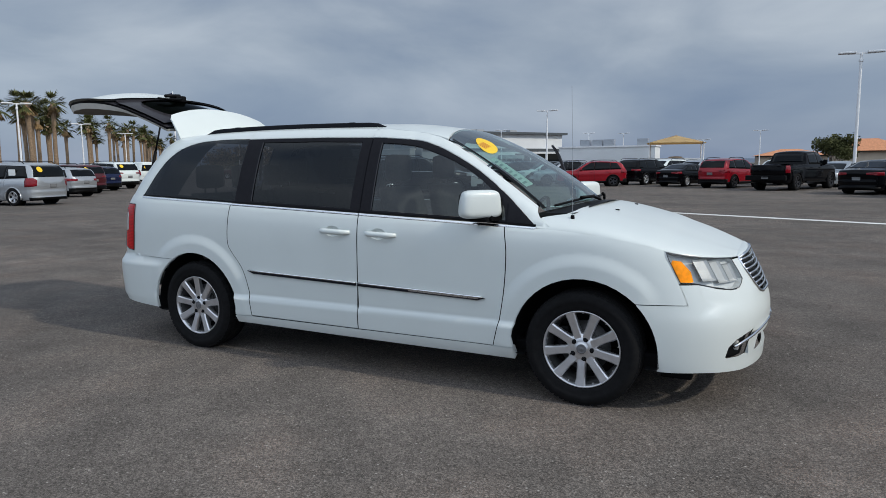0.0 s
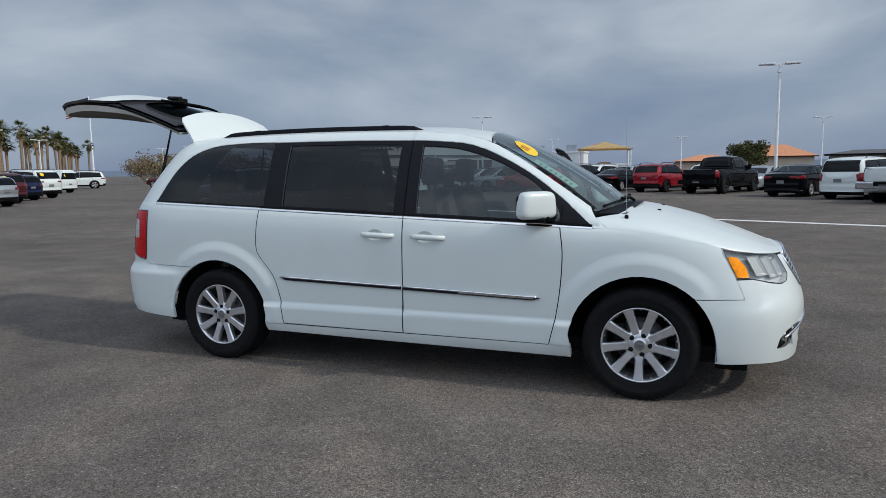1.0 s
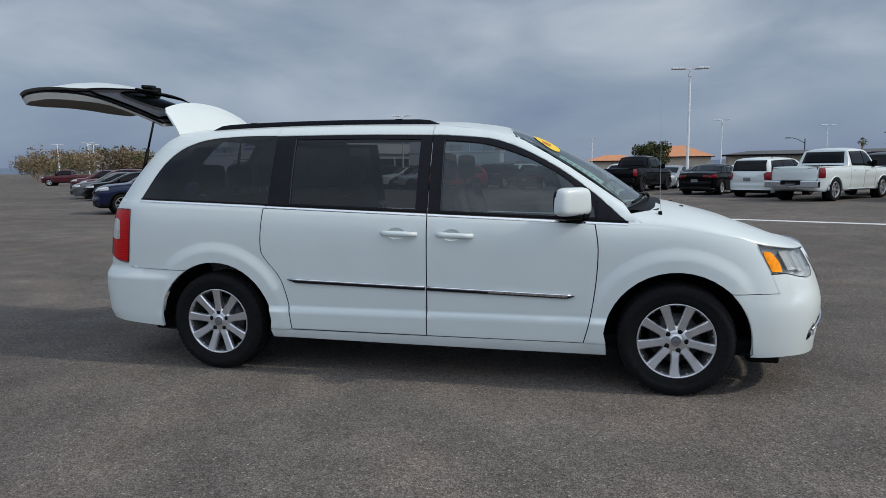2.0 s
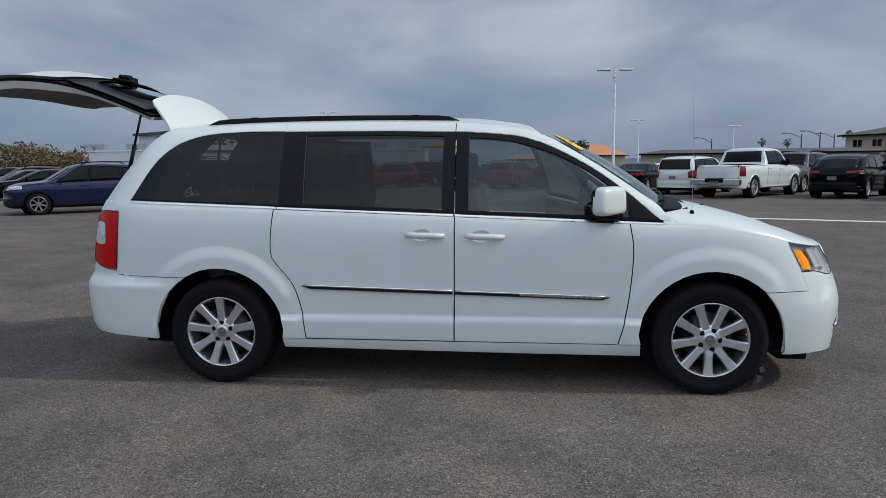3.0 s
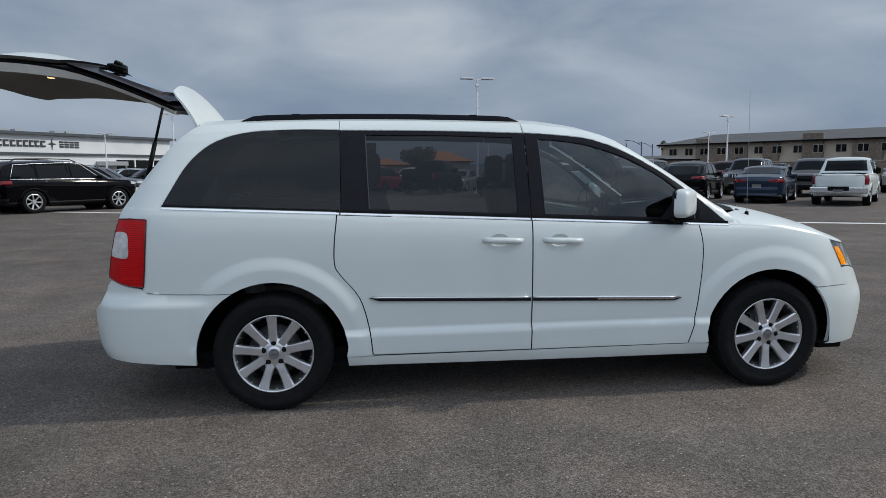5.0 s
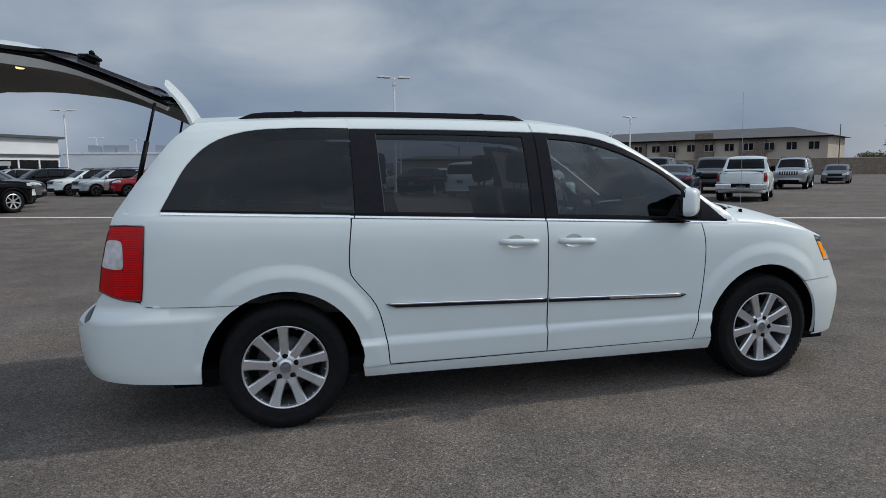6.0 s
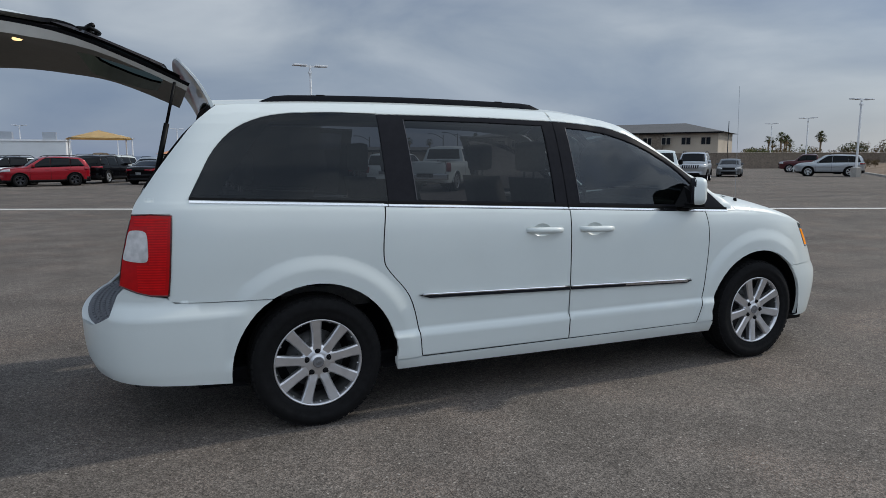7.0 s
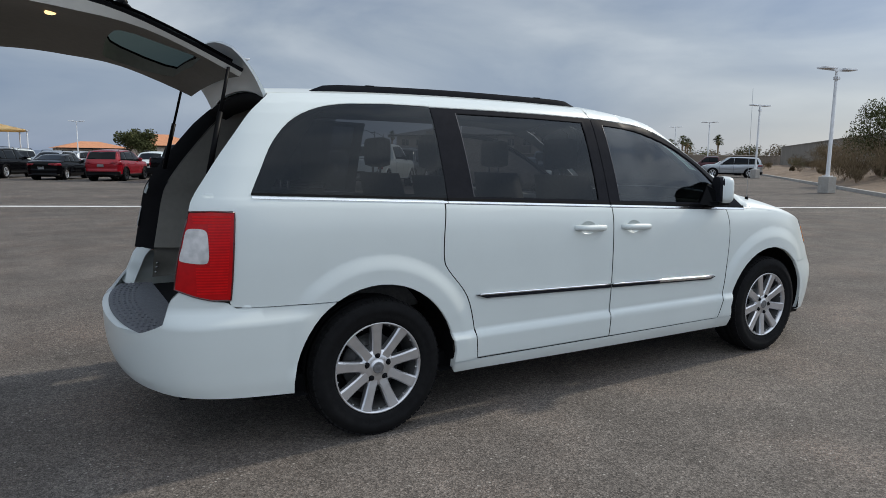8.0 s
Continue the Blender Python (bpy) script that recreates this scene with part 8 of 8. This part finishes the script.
def leafy(x, y, h, spread, seed, mat, name, label, category, trunk_h=0.35, leaf=0.22, count=900, group="", blade=False):
    """A shrub or tree: tapered trunk, limbs, and a crown of many small leaf clumps."""
    rnd = random.Random(seed)
    z0 = 0.0
    if (Vector((x, y, 0)) - KA).dot(KN) > 0.2:
        z0 = min(0.9, 0.1 + 0.2 * (Vector((x, y, 0)) - KA).dot(KN) * 0.7)
    t = thing(name, label, category, pose(x, y, z0 - 0.03, 0, 0, rnd.uniform(0, 360)), group)
    bm = bmesh.new()
    tips = []
    th = h * trunk_h
    tube(bm, (0, 0, 0), (0.03, 0.02, th), 0.05 * h * 0.45, 0.035 * h * 0.4, 8)
    for i in range(9):
        az = 2 * math.pi * i / 9 + rnd.uniform(-0.3, 0.3)
        rr = spread * rnd.uniform(0.25, 0.8)
        tip = Vector((rr * math.cos(az), rr * math.sin(az), th + (h - th) * rnd.uniform(0.3, 0.9)))
        tube(bm, (0.02, 0.01, th * rnd.uniform(0.5, 1)), tip, 0.018 * h * 0.4, 0.006 * h * 0.4, 5)
        tips.append(tip)
    part("trunk", bm, M["trunk"], t)
    bm = bmesh.new()
    for i in range(count):
        c = tips[i % 9]
        r = spread * 0.42 * rnd.random() ** 0.4
        u = Vector((rnd.gauss(0, 1), rnd.gauss(0, 1), rnd.gauss(0, 0.75))).normalized()
        p = c + u * r
        p.z = max(p.z, th * 0.5)
        s = leaf * rnd.uniform(0.5, 1.2)
        a = Vector((rnd.gauss(0, 1), rnd.gauss(0, 1), rnd.gauss(0, 1))).normalized() * s
        if blade:       # thin upright stems, fanning outwards
            a = (Vector((p.x, p.y, 0)) * 0.5 + Vector((rnd.gauss(0, 0.35), rnd.gauss(0, 0.35), 1.0 + 0.4 * rnd.random()))).normalized() * s * 2.0
        b = a.cross(Vector((rnd.gauss(0, 1), rnd.gauss(0, 1), rnd.gauss(0, 1)))).normalized() * s * (0.22 if blade else 0.6)
        bm.faces.new([bm.verts.new(q) for q in (p - a, p + b, p + a, p - b)])
    part("crown", bm, mat, t)
    return t


leafy(14.5, 165, 8.2, 4.4, 11, M["leaf"], "tree", "dense dark green tree beyond the parked cars", "tree", 0.1, 0.30, 4600)
for i in range(9):
    leafy(-70 - 8 * i, 92 + 5 * i, 4.6 + 0.8 * (i % 3), 3.6, 500 + i, M["bush"] if i % 2 else M["leaf"], "tree", "scrubby desert tree beyond the lane end", "tree", 0.08, 0.24, 1300, "trees beyond the lane end")
leafy(-56, 66, 4.0, 3.0, 12, M["bush"], "tree", "olive desert tree beyond a red pickup", "tree", 0.15, 0.2, 1200)
leafy(-73, 80, 4.6, 4.0, 13, M["bush"], "tree", "olive desert tree at the lot edge", "tree", 0.15, 0.2, 1400)
leafy(-48, 62, 3.4, 2.6, 14, M["bush"], "tree", "olive desert tree at the lot edge", "tree", 0.15, 0.2, 1000)
leafy(-86, 84, 5.0, 4.0, 15, M["bush"], "tree", "brown desert tree at the lot edge", "tree", 0.15, 0.2, 1400)
rs = random.Random(8)
for i in range(84):
    s, o = rs.triangular(-12, 62, 12), rs.uniform(1.3, 6.8)
    p = KA + KD * s + KN * o
    hgt = rs.uniform(0.5, 1.25) if rs.random() < 0.78 else rs.uniform(1.5, 2.5)
    green = rs.random() < 0.16
    leafy(p.x, p.y, hgt, hgt * rs.uniform(0.5, 0.8), 100 + i, M["leaf"] if green else M["bush"], "shrub", "dry brown desert shrub on the soil bank" if not green else "sparse green desert shrub on the soil bank", "shrub", 0.06, 0.055 if not green else 0.045, (800 if hgt < 1.6 else 1100) if not green else 700, "shrubs on the bank", not green)
for i in range(13):
    leafy(94 + 2.5 * i + rs.uniform(-1, 1), 85 - 0.9 * i + rs.uniform(-2, 2), rs.uniform(2.2, 3.9), rs.uniform(1.8, 2.8), 700 + i, M["bush"] if i % 4 else M["leaf"], "shrub", "tall brown desert shrub beyond the lane end" if i % 4 else "tall green desert shrub beyond the lane end", "shrub", 0.06, 0.16, 900, "shrubs beyond the lane end")
g = KA + KD * 12.9 + KN * 3.0
leafy(g.x, g.y, 4.0, 2.2, 301, M["leaf"], "tree", "small green desert tree on the soil bank", "tree", 0.3, 0.065, 6500)


def bare_tree(x, y, z, h, seed):
    """A leafless tree: limbs that fork four times into twigs."""
    rnd = random.Random(seed)
    t = thing("tree", "bare twiggy desert tree on the soil bank", "tree", pose(x, y, z), "bare trees on the bank")
    bm = bmesh.new()
    def grow(p, d, ln, r, level):
        q = p + d * ln
        tube(bm, p, q, r, r * 0.62, 6 if level < 2 else 4, False)
        if level == 5:
            return
        for k in range(3 if level else 5):
            a = Vector((rnd.gauss(0, 1), rnd.gauss(0, 1), rnd.gauss(0.25, 0.5))).normalized()
            grow(q, (d + a * (0.62 if level else 0.8)).normalized(), ln * rnd.uniform(0.62, 0.82), r * 0.60, level + 1)
    grow(Vector((0, 0, 0)), Vector((0.05, 0, 1)).normalized(), h * 0.24, h * 0.017, 0)
    part("trunk", bm, M["trunk"], t, "grey-brown bare limbs")


for sk, ok, hk in ((18.5, 2.8, 3.9), (27.0, 3.4, 3.2), (9.5, 4.6, 3.0)):
    q = KA + KD * sk + KN * ok
    bare_tree(q.x, q.y, 0.42, hk, int(sk * 10))

for i in range(14):
    leafy(90 + 4.2 * i + rs.uniform(-1.5, 1.5), 78 + 3.4 * i + rs.uniform(-4, 4), rs.uniform(1.8, 3.6), rs.uniform(2.0, 3.4), 400 + i, M["bush"] if i % 3 else M["leaf"], "tree", "scrubby olive desert tree beyond the lane end" if i % 3 else "green desert tree beyond the lane end", "tree", 0.06, 0.16, 900, "trees beyond the lane end")


# ---- buildings ----
def simple_box(name, parent, x0, y0, z0, x1, y1, z1, mat, label=""):
    return part(name, box_mesh(x0, y0, z0, x1, y1, z1), mat, parent, label)


def dealership():
    b = thing("dealership_building", "long white flat-roofed showroom with dark roof edge", "building", pose(-55, 102, 0, 0, 0, 57))
    W_ = M["render_white"]
    simple_box("wall", b, 0, 0, 0, 33, 15, 7.35, W_)
    simple_box("roof_edge", b, -0.8, -0.8, 7.35, 33.8, 15.8, 7.78, M["roofdark"], "dark flat roof edge")
    simple_box("canopy", b, 0.3, -0.35, 4.25, 33, -0.002, 4.6, M["roofdark"], "dark band along the wall")
    simple_box("entrance_canopy", b, 17.0, -2.4, 2.6, 21.5, -0.002, 3.3, M["silver"], "grey entrance canopy")
    for x in (17.3, 21.2):
        simple_box("canopy_post", b, x - 0.12, -2.3, 0.0, x + 0.12, -2.06, 2.6, M["silver"])
    for i in range(5, 8):
        simple_box("window", b, 1.0 + 4.0 * i, -0.05, 0.3, 4.6 + 4.0 * i, -0.004, 3.6, M["carglass"], "tall dark showroom glazing")
        simple_box("mullion", b, 4.68 + 4.0 * i, -0.12, 0.3, 4.92 + 4.0 * i, -0.004, 3.6, M["lampwhite"])
    # raised plain shapes where the makers' names stand
    x = 0.7
    for w, hh in ((0.98, 1.0), (1.02, 1.0), (1.02, 1.0), (0.98, 1.0), (0.95, 1.0), (0.85, 1.0), (0.92, 1.0), (1.0, 1.0)):
        simple_box("sign_bar", b, x, -0.12, 5.5, x + w * 0.80, -0.004, 5.76, M["signdark"], "dark raised wall sign shape")
        simple_box("sign_bar", b, x, -0.12, 6.24, x + w * 0.80, -0.004, 6.5, M["signdark"], "dark raised wall sign shape")
        simple_box("sign_bar", b, x, -0.12, 5.76, x + w * 0.30, -0.004, 6.24, M["signdark"], "dark raised wall sign shape")
        x += w
    bm = bmesh.new()
    c = Vector((x + 0.9, -0.06, 6.0))
    pts = []
    for k in range(8):
        rad = 1.05 if k % 2 == 0 else 0.26
        pts.append(bm.verts.new(c + Vector((rad * math.sin(k * math.pi / 4) * 0.75, 0, rad * math.cos(k * math.pi / 4)))))
    bm.faces.new(pts)
    part("sign_star", bm, M["signdark"], b, "dark four-pointed sign shape")
    x += 2.2
    for w in (0.85, 0.9, 0.9, 0.9):
        for z0, z1, k in ((5.5, 5.74, 0.8), (5.88, 6.10, 0.8), (6.26, 6.5, 0.8)):
            simple_box("sign_bar", b, x, -0.12, z0, x + w * k, -0.004, z1, M["signdark"])
        x += w
    simple_box("sign", b, -0.10, 4.0, 5.3, -0.004, 8.2, 7.0, M["signblue"], "blue sign panel with white bars")
    for i in range(5):
        for z in (5.2, 5.95):
            simple_box("sign_bar", b, -0.14, 4.2 + 0.78 * i, z + 0.3, -0.10, 4.8 + 0.78 * i, z + 0.8, M["flagwhite"])
    simple_box("window", b, -0.05, 2.0, 4.6, -0.004, 2.6, 5.6, M["carglass"])
    for x in (3, 5.5, 12, 14, 22):
        simple_box("roof_unit", b, x, 3.0, 7.78, x + 1.7, 4.4, 8.35, M["silver"], "grey rooftop air unit")
    return b


def workshop(name, label, x0, x1, y0, y1, h, units, doors):
    b = thing(name, label, "building", pose(0, 0, 0))
    simple_box("wall", b, x0, y0, 0, x1, y1, h, M["render_white"])
    simple_box("parapet", b, x0 - 0.15, y0 - 0.15, h, x1 + 0.15, y1 + 0.15, h + 0.22, M["lampwhite"])
    for x in units:
        simple_box("roof_unit", b, x - 0.8, y0 + 0.6, h + 0.22, x + 0.8, y0 + 1.9, h + 1.25, M["silver"], "grey rooftop air unit")
    for x in doors:
        simple_box("door", b, x - 1.5, y0 - 0.05, 0.1, x + 1.5, y0 - 0.004, 2.9, M["roofdark"], "dark roller door")
    return b


dealership()
workshop("service_wing", "low white service wing with grey rooftop units", -88, -55.8, 99, 101, 4.3, (-70.5, -68.4, -63, -61), (-84, -78))
workshop("workshop_building", "long low white workshop with grey rooftop units", -29, -14, 101, 106, 4.0, (-25, -23, -21.2, -16), ())


def shade_tent():
    t = thing("shade_canopy", "tan fabric shade canopy on white posts", "canopy", pose(-8.3, 80, 0, 0, 0, 8))
    bm = bmesh.new()
    n = 10
    grid = []
    for i in range(n + 1):
        row = []
        for j in range(n + 1):
            u, v = -1 + 2 * i / n, -1 + 2 * j / n
            k = max(abs(u), abs(v))
            row.append(bm.verts.new((3.3 * u, 3.3 * v, 3.75 + 1.0 * (1 - k) ** 0.9 - 0.12 * (1 - k) * k)))
        grid.append(row)
    for i in range(n):
        for j in range(n):
            bm.faces.new((grid[i][j], grid[i + 1][j], grid[i + 1][j + 1], grid[i][j + 1]))
    bmesh.ops.solidify(bm, geom=bm.faces[:], thickness=0.03)
    part("canopy", bm, M["canvas"], t, smooth=True)
    for x in (-3, 3):
        for y in (-3, 3):
            b2 = bmesh.new()
            tube(b2, (x, y, 0), (x, y, 3.85), 0.07, 0.07, 8)
            part("post", b2, M["lampwhite"], t)
    part("counter", box_mesh(-2.9, -2.6, 0, 2.9, -2.2, 2.0, 0.03), M["render_white"], t, "white wash-bay wall")
    part("tank", lathe([(0.02, 0), (1.0, 0), (1.0, 1.9), (0.7, 2.2), (0.02, 2.25)], 18, "Z"), M["stucco_tan"], t, "tan round tank")
    return t


shade_tent()


def gable_house(name, label, corners, eave, ridge, wallm, roofm, windows, clad=()):
    """A long two-storey block along a line, with a hipped roof, overhanging eaves, framed windows and cladding."""
    (xa, ya), (xb, yb), depth = corners
    L = math.hypot(xb - xa, yb - ya)
    ang = math.degrees(math.atan2(yb - ya, xb - xa))
    b = thing(name, label, "building", pose(xa, ya, 0, 0, 0, ang))
    part("wall", box_mesh(0, 0, 0, L, depth, eave), wallm, b)
    bm = bmesh.new()
    o = 0.9
    q = [bm.verts.new(p) for p in ((-o, -o, eave), (L + o, -o, eave), (L + o, depth + o, eave), (-o, depth + o, eave), (depth * 0.5, depth * 0.5, ridge), (L - depth * 0.5, depth * 0.5, ridge))]
    for f in ((0, 1, 5, 4), (1, 2, 5), (2, 3, 4, 5), (3, 0, 4), (3, 2, 1, 0)):
        bm.faces.new([q[i] for i in f])
    part("roof", bm, roofm, b)
    part("fascia", box_mesh(-o, -o - 0.03, eave - 0.22, L + o, -o + 0.1, eave + 0.03), M["trim"], b)
    for x0, x1, z1 in clad:
        part("cladding", box_mesh(x0, -0.45, 0, x1, -0.002, z1), M["stucco_brown"], b, "dark stone-clad bay")
    for x, z, w, h_, off in windows:
        wn = part("window", box_mesh(x, off - 0.05, z, x + w, off - 0.003, z + h_), M["winframe"], b, "tan-framed window")
        for k in range(2):
            part("pane", box_mesh(x + 0.07 + k * w / 2, off - 0.056, z + 0.08, x + w / 2 - 0.05 + k * w / 2, off - 0.047, z + h_ - 0.08), M["carglass"], wn)
    return b


wins = []
for i in range(14):
    x = 1.2 + 3.05 * i
    bay = any(a - 1.4 < x < b_ - 0.2 for a, b_ in ((6.5, 9.0), (9.0, 15.5), (18.0, 20.5), (24.0, 27.0), (31.0, 35.0)))
    for z in (0.9, 3.7):
        wins.append((x, z, 1.5, 1.25, -0.45 if bay else 0.0))
gable_house("apartment_building", "two-storey tan apartment block with grey shingle roof", ((54.6, 111.8), (79.2, 76.0), 13), 5.7, 7.5, M["stucco_tan"], M["shingle"], wins, [(6.5, 9.0, 6.5), (9.0, 15.5, 5.5), (18.0, 20.5, 5.5), (24.0, 27.0, 6.7), (31.0, 35.0, 5.5)])
gable_house("low_house", "house with orange terracotta roof beyond the lot", ((15, 185), (31, 185), 12), 3.9, 7.0, M["stucco_tan"], M["terracotta"], [])
gable_house("low_house", "low house with orange terracotta roof beyond the lot", ((-1, 182), (14, 184), 11), 3.0, 4.7, M["stucco_tan"], M["terracotta"], [])
gable_house("low_house", "grey-roofed carport row beyond the lot", ((20, 100), (52, 96), 6), 2.9, 3.5, M["stucco_tan"], M["shingle"], [])


def brick_boundary():
    w = thing("garden_wall", "long brown block wall before the apartments", "wall", pose(0, 0, 0), kind="structure")
    for a, b in ((Vector((46, 106)), Vector((76, 71))), (Vector((76.1, 70.9)), Vector((112, 60)))):
        d = b - a
        ob = part("wall_run", box_mesh(0, 0, 0, d.length, 0.2, 2.3), M["stucco_brown"], w)
        ob.matrix_local = pose(a.x, a.y, 0, 0, 0, math.degrees(math.atan2(d.y, d.x)))
        cp = part("wall_cap", box_mesh(-0.02, -0.05, 2.3, d.length + 0.02, 0.25, 2.38, 0.01), M["stucco_tan"], w)
        cp.matrix_local = pose(a.x, a.y, 0, 0, 0, math.degrees(math.atan2(d.y, d.x)))


brick_boundary()


def flag_pole():
    f = thing("flagpole", "tall white flagpole with a striped flag in the wind", "flagpole", pose(-161.4, 141.4, 0, 0, 0, 42))
    bm = bmesh.new()
    tube(bm, (0, 0, 0), (0, 0, 24.4), 0.28, 0.14, 12)
    part("pole", bm, M["lampwhite"], f)
    W_, H_ = 6.6, 4.4
    def cloth(u0, u1, v0, v1, off):
        bm = bmesh.new()
        nx, nz = max(2, int((u1 - u0) * 14)), 2
        g = []
        for i in range(nx + 1):
            u = u0 + (u1 - u0) * i / nx
            g.append([bm.verts.new((-u * W_ * 0.93, off + 0.55 * u * math.sin(u * 7.5), 24.1 - (v0 + (v1 - v0) * j / nz) * H_ - 1.9 * u)) for j in range(nz + 1)])
        for i in range(nx):
            for j in range(nz):
                bm.faces.new((g[i][j], g[i + 1][j], g[i + 1][j + 1], g[i][j + 1]))
        return bm
    for s in range(13):
        part("flag_stripe", cloth(0, 1, s / 13, (s + 1) / 13, 0), M["flagred"] if s % 2 == 0 else M["flagwhite"], f)
    part("flag_canton", cloth(0, 0.4, 0, 7 / 13, -0.03), M["flagblue"], f)
    part("flag_canton", cloth(0, 0.4, 0, 7 / 13, 0.03), M["flagblue"], f)


flag_pole()


def hills():
    bm = bmesh.new()
    prev = None
    n = 160
    for i in range(n + 1):
        a = 2 * math.pi * i / n
        R = 3300
        h = 30 + 75 * abs(noise.noise((math.cos(a) * 3, math.sin(a) * 3, 0.3))) + 20 * noise.noise((math.cos(a) * 12, math.sin(a) * 12, 2))
        h *= 0.5
        lo, hi = bm.verts.new((R * math.cos(a), R * math.sin(a), -2)), bm.verts.new((1.02 * R * math.cos(a), 1.02 * R * math.sin(a), max(6, h)))
        if prev:
            bm.faces.new((prev[0], lo, hi, prev[1]))
        prev = (lo, hi)
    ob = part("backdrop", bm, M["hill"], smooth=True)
    tagged(ob, "low hills on the far horizon, blue-grey haze in their colour", "hills", kind="structure")


hills()
